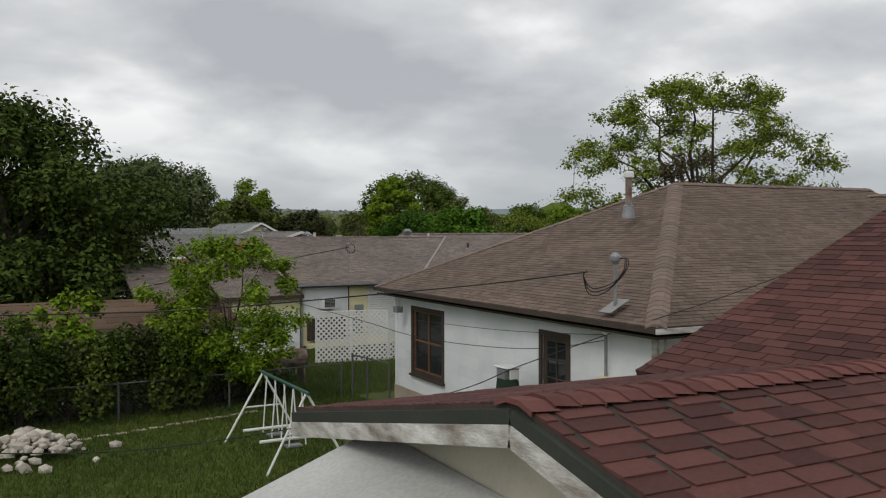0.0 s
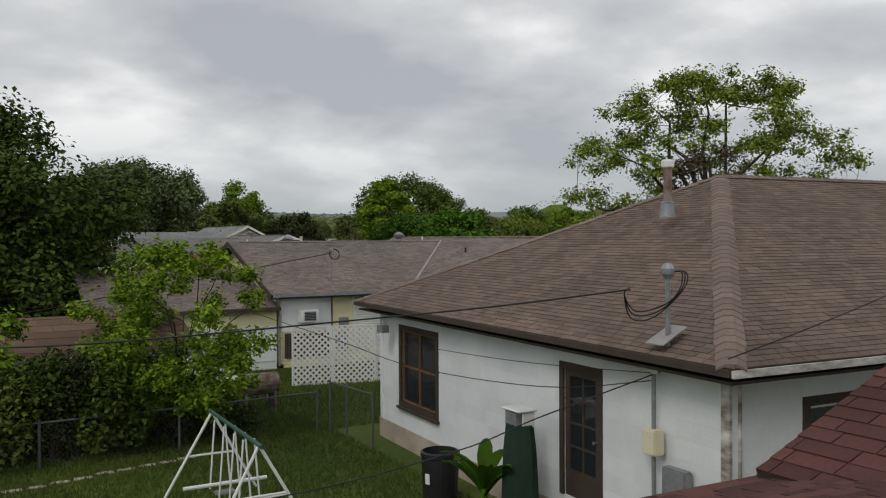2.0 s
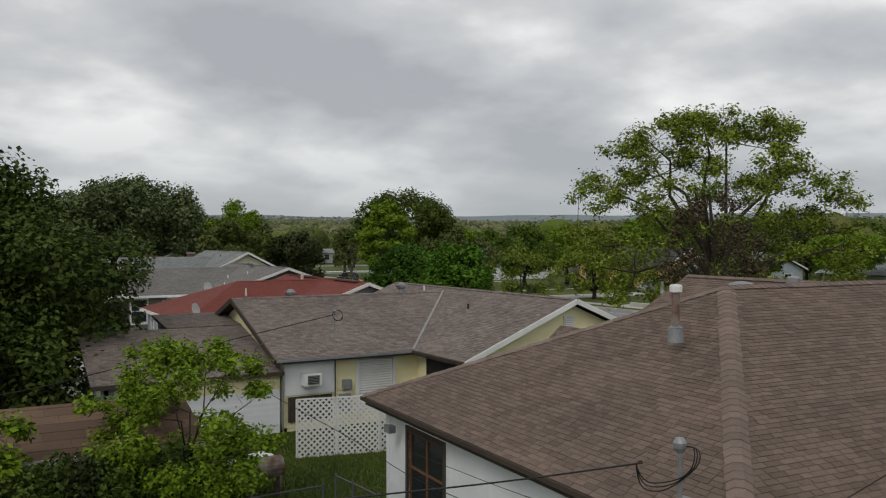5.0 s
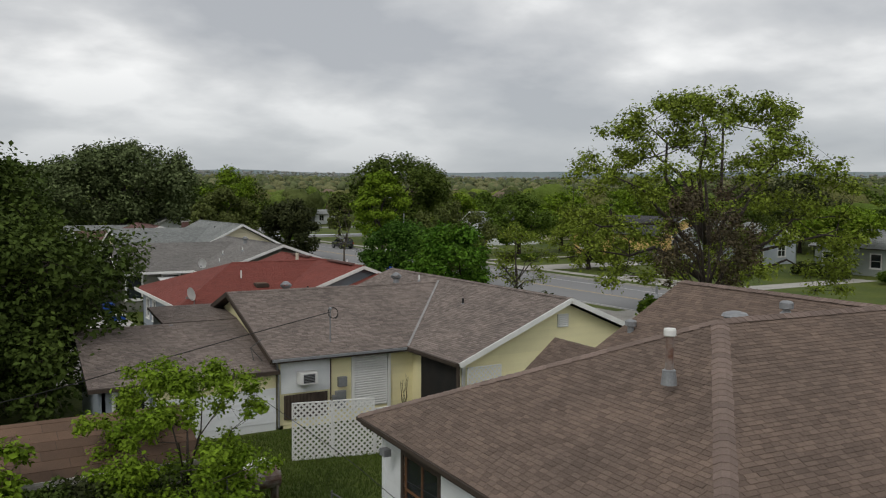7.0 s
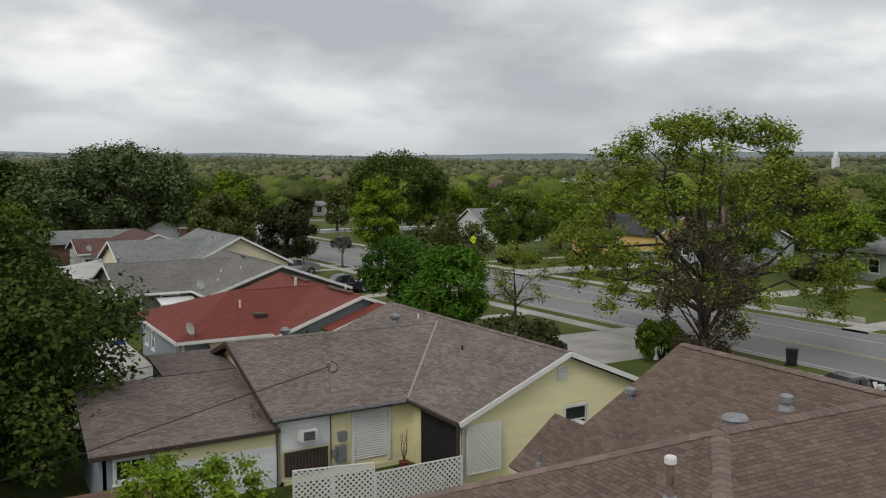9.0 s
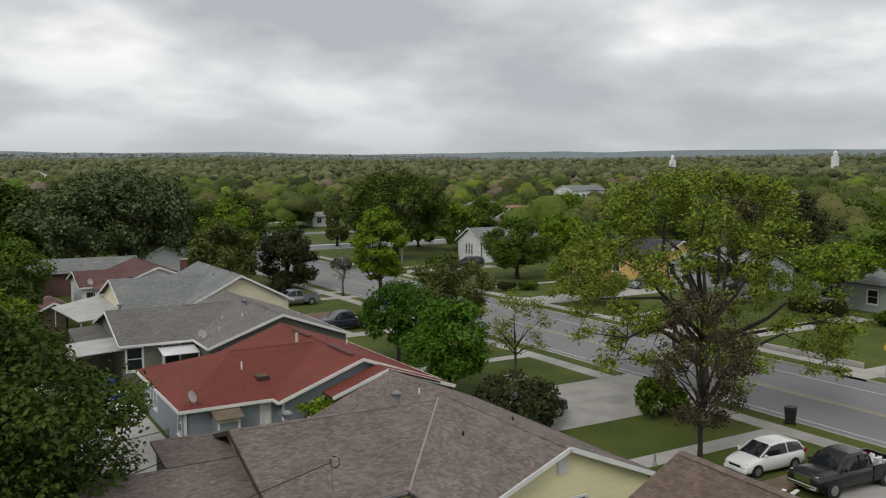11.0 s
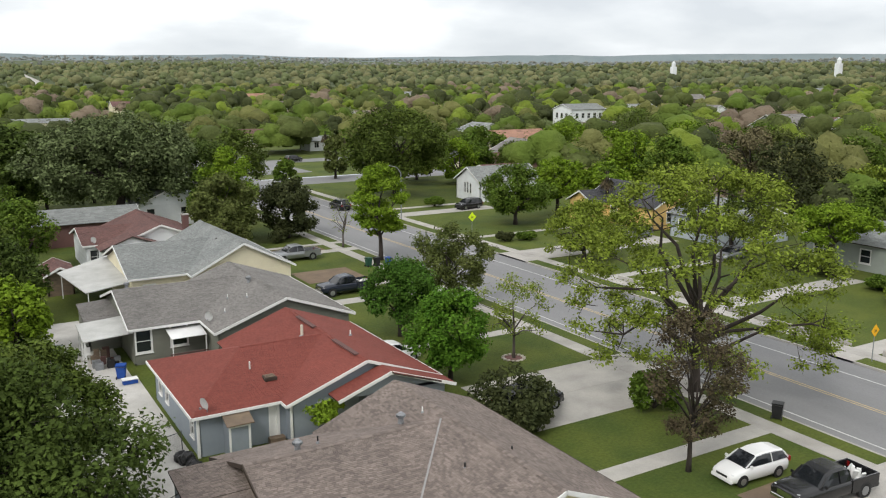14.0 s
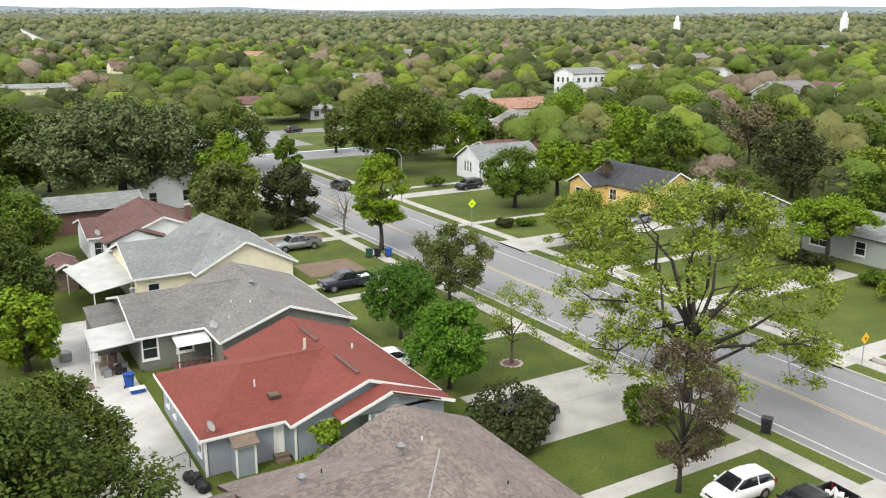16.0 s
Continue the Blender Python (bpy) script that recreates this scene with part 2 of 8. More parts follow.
L_FAR_FRESH = wood_material("far_fresh_leaves", (0.119, 0.175, 0.022), (0.175, 0.225, 0.034))
L_FAR_MID = wood_material("far_green_leaves", (0.079, 0.122, 0.020), (0.122, 0.165, 0.032))
L_FAR_OAK = wood_material("far_oak_leaves", (0.061, 0.080, 0.022), (0.097, 0.116, 0.036))
L_FAR_DARK = wood_material("far_dark_leaves", (0.041, 0.052, 0.020), (0.066, 0.076, 0.030))
L_FAR_OLIVE = wood_material("far_olive_leaves", (0.133, 0.142, 0.044), (0.176, 0.178, 0.064))
L_FAR_TWIG = wood_material("far_budding_twigs", (0.169, 0.132, 0.092), (0.215, 0.170, 0.125))
# greyed greens: the haze of distance is put into the leaf colour
L_FARTHER = wood_material("hazed_wood_leaves", (0.104, 0.128, 0.055), (0.145, 0.165, 0.075), 0.4, 1.4)
L_FARTHER_OLIVE = wood_material("hazed_olive_leaves", (0.147, 0.155, 0.070), (0.186, 0.185, 0.092), 0.4, 1.4)
L_FARTHER_DARK = wood_material("hazed_dark_leaves", (0.070, 0.086, 0.042), (0.102, 0.115, 0.056), 0.4, 1.4)
# hill trees: paler and bluer, with still more haze in the colour
L_HILL = wood_material("hazed_hill_leaves", (0.169, 0.185, 0.165), (0.209, 0.215, 0.190), 0.2, 2.5)
L_HILL_HAZIER = wood_material("hazier_hill_leaves", (0.215, 0.220, 0.205), (0.254, 0.250, 0.230), 0.2, 2.5)

M_GLASS = bpy.data.materials.new("window_glass")
M_GLASS.use_nodes = True
_b = M_GLASS.node_tree.nodes["Principled BSDF"]
_b.inputs["Base Color"].default_value, _b.inputs["Roughness"].default_value = (0.02, 0.024, 0.026, 1), 0.08
_b.inputs["Specular IOR Level"].default_value = 0.6


def paint(name, colour, rough=0.25, metal=0.0):
    m = bpy.data.materials.new(name)
    m.use_nodes = True
    b = m.node_tree.nodes["Principled BSDF"]
    b.inputs["Base Color"].default_value, b.inputs["Roughness"].default_value = (*colour, 1), rough
    b.inputs["Metallic"].default_value, b.inputs["Coat Weight"].default_value = metal, 0.15
    return m


# ---- mesh helpers ----
def link(name, bm, mat, parent=None, label="", smooth=False):
    me = bpy.data.meshes.new(name)
    bmesh.ops.recalc_face_normals(bm, faces=bm.faces)
    bm.to_mesh(me)
    bm.free()
    me.materials.append(mat)
    if smooth:
        me.polygons.foreach_set("use_smooth", [True] * len(me.polygons))
    ob = new(name, me)
    if parent:
        ob.parent = parent
    if label:
        ob["label"] = label
    return ob


part = link


def thing(name, label, category, at=(0, 0, 0), turn=0.0, group="", kind=""):
    ob = new(name)
    ob.matrix_world = pose(*at, 0, 0, turn)
    ob.empty_display_size = 0.2
    return tagged(ob, label, category, group, kind)


def box(bm, x0, x1, y0, y1, z0, z1):
    v = [bm.verts.new((x, y, z)) for x in (x0, x1) for y in (y0, y1) for z in (z0, z1)]
    for f in ((0, 1, 3, 2), (4, 6, 7, 5), (0, 4, 5, 1), (2, 3, 7, 6), (0, 2, 6, 4), (1, 5, 7, 3)):
        bm.faces.new([v[i] for i in f])
    return v


def beam(bm, p, q, w, h, up=(0, 0, 1)):
    """A bar of section w x h from p to q."""
    p, q = Vector(p), Vector(q)
    d = (q - p).normalized()
    s = d.cross(Vector(up))
    s = s.normalized() if s.length > 1e-4 else Vector((1, 0, 0))
    u = s.cross(d)
    v = [bm.verts.new(e + s * a * w / 2 + u * b * h / 2) for e in (p, q) for a, b in ((-1, -1), (1, -1), (1, 1), (-1, 1))]
    for f in ((0, 1, 2, 3), (7, 6, 5, 4), (0, 4, 5, 1), (1, 5, 6, 2), (2, 6, 7, 3), (3, 7, 4, 0)):
        bm.faces.new([v[i] for i in f])


def tube(bm, pts, radii, sides=8, caps=True):
    """A round bar through pts."""
    rings, last = [], None
    pts = [Vector(p) for p in pts]
    for i, p in enumerate(pts):
        d = (pts[min(i + 1, len(pts) - 1)] - pts[max(i - 1, 0)]).normalized()
        a = Vector((0, 0, 1)) if abs(d.z) < 0.9 else Vector((1, 0, 0))
        s = d.cross(a).normalized()
        u = s.cross(d)
        r = radii[i] if isinstance(radii, (list, tuple)) else radii
        rings.append([bm.verts.new(p + (s * math.cos(k * math.tau / sides) + u * math.sin(k * math.tau / sides)) * r) for k in range(sides)])
    for a, b in zip(rings, rings[1:]):
        for k in range(sides):
            bm.faces.new((a[k], a[(k + 1) % sides], b[(k + 1) % sides], b[k]))
    if caps:
        bm.faces.new(rings[0][::-1])
        bm.faces.new(rings[-1])


def lathe(bm, profile, at=(0, 0, 0), sides=16):
    """A turned body: profile of (radius, height)."""
    rings = [[bm.verts.new((at[0] + r * math.cos(k * math.tau / sides), at[1] + r * math.sin(k * math.tau / sides), at[2] + z)) for k in range(sides)] for r, z in profile]
    for a, b in zip(rings, rings[1:]):
        for k in range(sides):
            bm.faces.new((a[k], a[(k + 1) % sides], b[(k + 1) % sides], b[k]))
    bm.faces.new(rings[0][::-1])
    bm.faces.new(rings[-1])


def prism(bm, pts, offset):
    """A flat polygon given thickness by an offset."""
    o = Vector(offset)
    a = [bm.verts.new(p) for p in pts]
    b = [bm.verts.new(Vector(p) + o) for p in pts]
    bm.faces.new(a)
    bm.faces.new(b[::-1])
    for i in range(len(a)):
        j = (i + 1) % len(a)
        bm.faces.new((a[i], b[i], b[j], a[j]))


def raw_mesh(name, verts, faces, mat, parent=None, label=""):
    me = bpy.data.meshes.new(name)
    me.from_pydata(verts, [], faces)
    me.materials.append(mat)
    ob = new(name, me)
    if parent:
        ob.parent = parent
    if label:
        ob["label"] = label
    return ob


def clip(poly, px, py, nx, ny):
    """The part of a 2D polygon on the inner side of a line."""
    out = []
    for i, (ax, ay) in enumerate(poly):
        bx, by = poly[(i + 1) % len(poly)]
        da, db = (ax - px) * nx + (ay - py) * ny, (bx - px) * nx + (by - py) * ny
        if da >= 0:
            out.append((ax, ay))
        if da * db < 0:
            s = da / (da - db)
            out.append((ax + (bx - ax) * s, ay + (by - ay) * s))
    return out


def roof_plane(parent, pts, mat, tab=0.24, row=0.108, seed=0, lift=0.012, singles=None, thick=0.10, deck=True, holes=()):
    """One convex roof slope: a deck and rows of shingles on it. pts: the eave's two ends first, seen from outside left to right."""
    rnd = random.Random(seed)
    p = [Vector(q) for q in pts]
    u = (p[1] - p[0]).normalized()
    n = u.cross(p[2] - p[0]).normalized()
    if n.z < 0:
        n = -n
    v = n.cross(u)
    if v.z < 0:
        v = -v
    o = p[0]
    flat2 = [((q - o).dot(u), (q - o).dot(v)) for q in p]
    if deck:
        bm = bmesh.new()
        prism(bm, p, -n * thick)
        part("roof_deck", bm, M_DECK, parent)
    area = sum(a[0] * b[1] - b[0] * a[1] for a, b in zip(flat2, flat2[1:] + flat2[:1]))
    sgn = 1 if area > 0 else -1
    umin, umax = min(a for a, _ in flat2), max(a for a, _ in flat2)
    vmin, vmax = min(b for _, b in flat2), max(b for _, b in flat2)
    verts, faces, count, full = [], [], 0, None
    r = 0
    y = vmin
    while y < vmax:
        x = umin - rnd.random() * tab
        while x < umax:
            w = tab * rnd.uniform(0.8, 1.25)
            g = 0.006
            rect = [(x + g, y), (x + w - g, y), (x + w - g, y + row * 1.1), (x + g, y + row * 1.1)]
            x += w
            before = rect
            for i in range(len(flat2)):
                a, b = flat2[i], flat2[(i + 1) % len(flat2)]
                rect = clip(rect, a[0], a[1], -(b[1] - a[1]) * sgn, (b[0] - a[0]) * sgn)
                if len(rect) < 3:
                    break
            if len(rect) < 3:
                continue
            up = lift * rnd.uniform(0.8, 1.3)
            if singles and rect == before and singles(o + u * rect[0][0] + v * rect[0][1]):
                singles.made.append((o + u * (rect[0][0] + w / 2) + v * y, u, v, n))
                continue
            k = len(verts)
            m = len(rect)
            for cu, cv in rect:
                h = up * (1 - 0.75 * (cv - y) / (row * 1.1)) + 0.003
                q = o + u * cu + v * cv
                verts.append(tuple(q + n * h))
            for cu, cv in rect:
                verts.append(tuple(o + u * cu + v * cv))
            faces.append(tuple(range(k, k + m)))
            for i in range(m):
                j = (i + 1) % m
                faces.append((k + i, k + m + i, k + m + j, k + j))
        y += row
        r += 1
    ob = raw_mesh("shingles", verts, faces, mat, parent)
    ob["kind"] = "stuff"
    return ob


def cap_row(parent, p, q, mat, step=0.2, width=0.3, drop=0.5, seed=0):
    """Bent cap shingles along a ridge or hip from p to q."""
    rnd = random.Random(seed)
    p, q = Vector(p), Vector(q)
    d = (q - p).normalized()
    s = d.cross(Vector((0, 0, 1))).normalized()
    verts, faces = [], []
    count = int((q - p).length / step)
    for i in range(count):
        a = p + d * i * step
        b = a + d * step * 1.15
        w = width * rnd.uniform(0.94, 1.06) / 2
        lo, hi = 0.03 * rnd.uniform(0.9, 1.2), 0.016
        k = len(verts)
        for e, h in ((a, lo), (b, hi)):
            for t, z in ((-1, -drop), (-0.35, -drop * 0.22), (0.35, -drop * 0.22), (1, -drop)):
                verts.append(tuple(e + s * w * t + Vector((0, 0, w * z + h + 0.02))))
        for j in range(3):
            faces.append((k + j, k + j + 1, k + 5 + j, k + 4 + j))
        faces.append((k, k + 4, k + 4, k)[:3])
        verts.extend(tuple(Vector(verts[k + j]) - Vector((0, 0, 0.03))) for j in range(4))
        for j in range(3):
            faces.append((k + j, k + 8 + j, k + 9 + j, k + j + 1))
    faces = [f for f in faces if len(set(f)) == len(f)]
    ob = raw_mesh("ridge_capping", verts, faces, mat, parent)
    ob["kind"] = "stuff"
    return ob


def wall_panel(name, parent, p, q, z0, z1, mat, openings=(), thick=0.14, label=""):
    """An upright wall from p to q (seen from outside left to right), with openings (u0, u1, v0, v1) right through it."""
    p, q = Vector((p[0], p[1], 0)), Vector((q[0], q[1], 0))
    d = (q - p).normalized()
    inn = Vector((-d.y, d.x, 0)) * thick
    us = sorted({0.0, (q - p).length, *(a for o in openings for a in o[:2])})
    vs = sorted({z0, z1, *(a for o in openings for a in o[2:4])})
    bm = bmesh.new()
    for a, b in zip(us, us[1:]):
        for c, e in zip(vs, vs[1:]):
            cu, cv = (a + b) / 2, (c + e) / 2
            if any(o[0] < cu < o[1] and o[2] < cv < o[3] for o in openings):
                continue
            base = [p + d * a + Vector((0, 0, c)), p + d * b + Vector((0, 0, c)), p + d * b + Vector((0, 0, e)), p + d * a + Vector((0, 0, e))]
            prism(bm, base, inn)
    bmesh.ops.remove_doubles(bm, verts=bm.verts, dist=1e-4)
    return part(name, bm, mat, parent, label)


def siding(parent, p, q, z0, z1, mat, openings=(), lap=0.12, name="siding_board", top=None, length=99.0, seed=0, depth=0.022):
    """Overlapping boards on a wall from p to q; top(u) gives the height at which a gable cuts them."""
    rnd = random.Random(seed)
    p, q = Vector((p[0], p[1], 0)), Vector((q[0], q[1], 0))
    d = (q - p).normalized()
    out = Vector((d.y, -d.x, 0))
    total = (q - p).length
    z = z0
    while z < z1 - 0.02:
        h = min(lap, z1 - z)
        cuts = [(o[0], o[1]) for o in openings if o[2] < z + h and o[3] > z]
        runs, a = [], 0.0
        for c0, c1 in sorted(cuts):
            if c0 > a:
                runs.append((a, c0))
            a = max(a, c1)
        if a < total:
            runs.append((a, total))
        if top:
            lo, hi = top(z + h)
            runs = [(max(r0, lo), min(r1, hi)) for r0, r1 in runs if min(r1, hi) - max(r0, lo) > 0.05]
        pieces = []
        for r0, r1 in runs:
            x = r0
            first = rnd.random() * length
            while x < r1 - 0.01:
                e = min(r1, x + (first if x == r0 and length < 50 else length))
                if e - x > 0.01:
                    pieces.append((x, e))
                x = e
        for r0, r1 in pieces:
            bm = bmesh.new()
            g = 0.002
            a, b = p + d * (r0 + g), p + d * (r1 - g)
            lo, hi = Vector((0, 0, z)), Vector((0, 0, z + h))
            v = [bm.verts.new(w) for w in (a + lo + out * depth, b + lo + out * depth, b + hi + out * 0.006, a + hi + out * 0.006, a + lo + out * 0.001, b + lo + out * 0.001)]
            for f in ((0, 1, 2, 3), (4, 5, 1, 0)):
                bm.faces.new([v[i] for i in f])
            part(name, bm, mat, parent)
        z += lap


def window(parent, p, d, u0, u1, v0, v1, frame_mat, sash_mat=None, name="window", bars=(1, 2), label="", blind=None, proud=0.035, width=0.09):
    """A framed window in a wall's opening. p: the wall's start, d: its direction; u along, v up."""
    sash_mat = sash_mat or frame_mat
    p, d = Vector((p[0], p[1], 0)), Vector((d[0], d[1], 0)).normalized()
    out = Vector((d.y, -d.x, 0))

    def bar(bm, a, b, c, e, deep0, deep1):
        prism(bm, [p + d * a + Vector((0, 0, c)) + out * deep1, p + d * b + Vector((0, 0, c)) + out * deep1,
                   p + d * b + Vector((0, 0, e)) + out * deep1, p + d * a + Vector((0, 0, e)) + out * deep1], -out * (deep1 - deep0))
    bm = bmesh.new()
    w = width
    bar(bm, u0 - w, u0, v0 - w, v1 + w, -0.1, proud)
    bar(bm, u1, u1 + w, v0 - w, v1 + w, -0.1, proud)
    bar(bm, u0, u1, v1, v1 + w, -0.1, proud)
    bar(bm, u0, u1, v0 - w, v0, -0.1, proud)
    win = part(name, bm, frame_mat, parent, label)
    bm = bmesh.new()
    bar(bm, u0 - w - 0.04, u1 + w + 0.04, v0 - w - 0.05, v0 - w, 0.0, proud + 0.05)
    part("window_sill", bm, frame_mat, win)
    s = 0.045
    nu, nv = bars
    du, dv = (u1 - u0) / nu, (v1 - v0) / nv
    bm = bmesh.new()
    bar(bm, u0, u0 + s, v0, v1, -0.07, -0.02)
    bar(bm, u1 - s, u1, v0, v1, -0.07, -0.02)
    bar(bm, u0 + s, u1 - s, v0, v0 + s, -0.07, -0.02)
    bar(bm, u0 + s, u1 - s, v1 - s, v1, -0.07, -0.02)
    for i in range(1, nu):
        bar(bm, u0 + du * i - s / 2, u0 + du * i + s / 2, v0 + s, v1 - s, -0.07, -0.018)
    for j in range(1, nv):
        bar(bm, u0 + s, u1 - s, v0 + dv * j - s / 2, v0 + dv * j + s / 2, -0.07, -0.022)
    part("sash", bm, sash_mat, win)
    for i in range(nu):
        for j in range(nv):
            bm = bmesh.new()
            bar(bm, u0 + du * i + s * 0.6, u0 + du * (i + 1) - s * 0.6, v0 + dv * j + s * 0.6, v0 + dv * (j + 1) - s * 0.6, -0.06, -0.05)
            part("pane", bm, blind or M_GLASS, win)
    return win


# ---- ground, street, pavements ----
STREET_A, STREET_B = 45.9, 59.3        # kerb lines of the street
CROSS_A, CROSS_B = 164.0, 176.0        # kerb lines of the side street


def rise(x, y):
    """Height of the land: flat near by, hills on the skyline."""
    r = math.hypot(x, y)
    s = min(max((r - 700) / 3300, 0), 1)
    s = s * s * (3 - 2 * s)
    return s * (86 + 26 * noise.noise(Vector((x / 1500, y / 1500, 3.1))) + 12 * noise.noise(Vector((x / 420, y / 420, 8.2))))


def ground_sheet():
    bm = bmesh.new()
    xs, ys = [-600, STREET_A, STREET_B, 900], [-600, CROSS_A, CROSS_B, 900]
    for i in range(3):
        for j in range(3):
            if i == 1 or (j == 1 and i == 2):
                continue
            bm.faces.new([bm.verts.new(c) for c in ((xs[i], ys[j], 0), (xs[i + 1], ys[j], 0), (xs[i + 1], ys[j + 1], 0), (xs[i], ys[j + 1], 0))])
    # the land beyond, out to the hills, in the colour darkened for tree shade
    rings, steps = [590, 900, 1300, 1800, 2300, 2800, 3300, 3800, 4300, 4900], 96
    grid = [[bm.verts.new((r * math.cos(k * math.tau / steps), r * math.sin(k * math.tau / steps), rise(r * math.cos(k * math.tau / steps), r * math.sin(k * math.tau / steps)) - 0.4)) for k in range(steps)] for r in rings]
    for a, b in zip(grid, grid[1:]):
        for k in range(steps):
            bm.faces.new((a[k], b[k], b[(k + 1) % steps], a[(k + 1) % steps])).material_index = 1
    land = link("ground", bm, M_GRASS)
    land.data.materials.append(M_WOODSHADE)
    return tagged(land, "mown green grass lots with worn patches", "ground", kind="structure")


ground_sheet()


def slab(name, mat, rects, label, category, z0=-0.3, z1=0.006, kind="structure"):
    bm = bmesh.new()
    for x0, x1, y0, y1 in rects:
        box(bm, x0, x1, y0, y1, z0, z1)
    return tagged(link(name, bm, mat), label, category, kind=kind)


slab("road", M_ASPHALT, [(STREET_A - 0.01, STREET_B + 0.01, -600, 900), (STREET_B + 0.01, 900, CROSS_A - 0.01, CROSS_B + 0.01)], "worn pale grey asphalt street with painted lines", "road", -0.5, -0.14)
slab("kerb_west", M_CONCRETE, [(STREET_A - 0.16, STREET_A, -80, 300)], "concrete kerb along the street", "kerb", -0.3, 0.012)
slab("kerb_east", M_CONCRETE, [(STREET_B, STREET_B + 0.16, -80, CROSS_A), (STREET_B, STREET_B + 0.16, CROSS_B, 300)], "concrete kerb along the street", "kerb", -0.3, 0.012)


def pavement(name, x0, x1, y0, y1, label):
    root = tagged(new(name), label, "pavement", kind="structure")
    me = None
    y = y0
    while y < y1:
        if me is None:
            bm = bmesh.new()
            box(bm, x0, x1, 0.01, 1.49, -0.1, 0.025)
            flag = link("paving_slab", bm, M_CONCRETE, root)
            me = flag.data
        else:
            flag = new("paving_slab", me)
            flag.parent = root
        flag.location = (0, y, 0)
        y += 1.5
    return root


pavement("pavement_west", 43.0, 44.4, -10, 160, "concrete pavement slabs beside the street")
pavement("pavement_east", 61.0, 62.4, -10, 160, "concrete pavement slabs across the street")
for spot in [(31.0, STREET_A, 42.2, 46.4), (31.0, STREET_A, 46.42, 50.9), (30.0, STREET_A, 75.2, 77.0), (30.0, STREET_A, 80.6, 82.0), (28.0, STREET_A, 98.5, 100.2), (30.0, STREET_A, 103.5, 104.6),
                              (STREET_B, 84.0, 82.0, 87.5), (STREET_B, 84.0, 55.6, 58.4), (STREET_B, 80.0, 118.0, 121.5), (STREET_B, 79.0, 125.0, 126.4), (STREET_B, 82.0, 97.2, 98.4), (37.0, STREET_A, 24.0, 29.0), (STREET_B, 84.0, 40.5, 42.6)]:
    slab("driveway", M_CONCRETE, [spot], "pale concrete driveway between the lawns", "driveway", -0.2, 0.018)
slab("garden_path", M_CONCRETE, [(26.0, 43.0, 34.9, 36.3), (28.0, 43.0, 59.6, 60.8), (62.4, 82, 70.2, 71.6)], "concrete garden paths to the front doors", "path", -0.2, 0.02)
slab("patio", M_PATIO, [(5.5, 12.2, 44.0, 47.8), (6.5, 12.3, 47.8, 64.5), (7.0, 12.0, 64.5, 82.0)], "white concrete patio behind the houses", "patio", -0.2, 0.022)
slab("bare_soil_patch", M_DIRT, [(33.5, 40.0, 84.5, 90.0), (28.5, 42.0, 100.4, 103.2), (35.0, 41.5, 29.2, 30.6)], "bare brown soil patch in a front lawn", "soil", -0.2, 0.010)
slab("edge_line_west", M_LINE, [(STREET_A + 1.05, STREET_A + 1.17, -80, 160)], "white painted edge line", "road line", -0.15, -0.134)
slab("edge_line_east", M_LINE, [(STREET_B - 2.5, STREET_B - 2.38, -80, 160)], "white painted edge line", "road line", -0.15, -0.134)
slab("centre_line", M_LINEY, [(51.9, 52.02, -80, 155), (52.2, 52.32, -80, 155)], "double yellow centre line", "road line", -0.15, -0.134)
slab("side_road_far", M_ASPHALT, [(62, 75, 185, 230), (75, 160, 208, 216)], "grey asphalt side road and turning place", "road", -0.3, 0.02)
FAR_STREETS = [((62.0, 300.0), (84.0, 540.0), 10.0), ((128.0, 1000.0), (168.0, 2000.0), 15.0)]
bm = bmesh.new()
for (ax, ay), (bx, by), w in FAR_STREETS:
    za, zb = rise(ax, ay), rise(bx, by)
    prism(bm, [(ax - w / 2, ay, za + 0.3), (ax + w / 2, ay, za + 0.3), (bx + w / 2, by, zb + 0.3), (bx - w / 2, by, zb + 0.3)], (0, 0, -0.5))
tagged(link("far_street", bm, M_CONCRETE), "pale far street between the trees", "road", kind="structure")


# ---- houses ----
def gable_top(a, b, ze, zr):
    """For siding: the span of a gable of feet a and b at height z."""
    def span(z):
        if z <= ze:
            return -9, 99
        s = min((z - ze) / (zr - ze), 1)
        return a + (b - a) / 2 * s, b - (b - a) / 2 * s
    return span


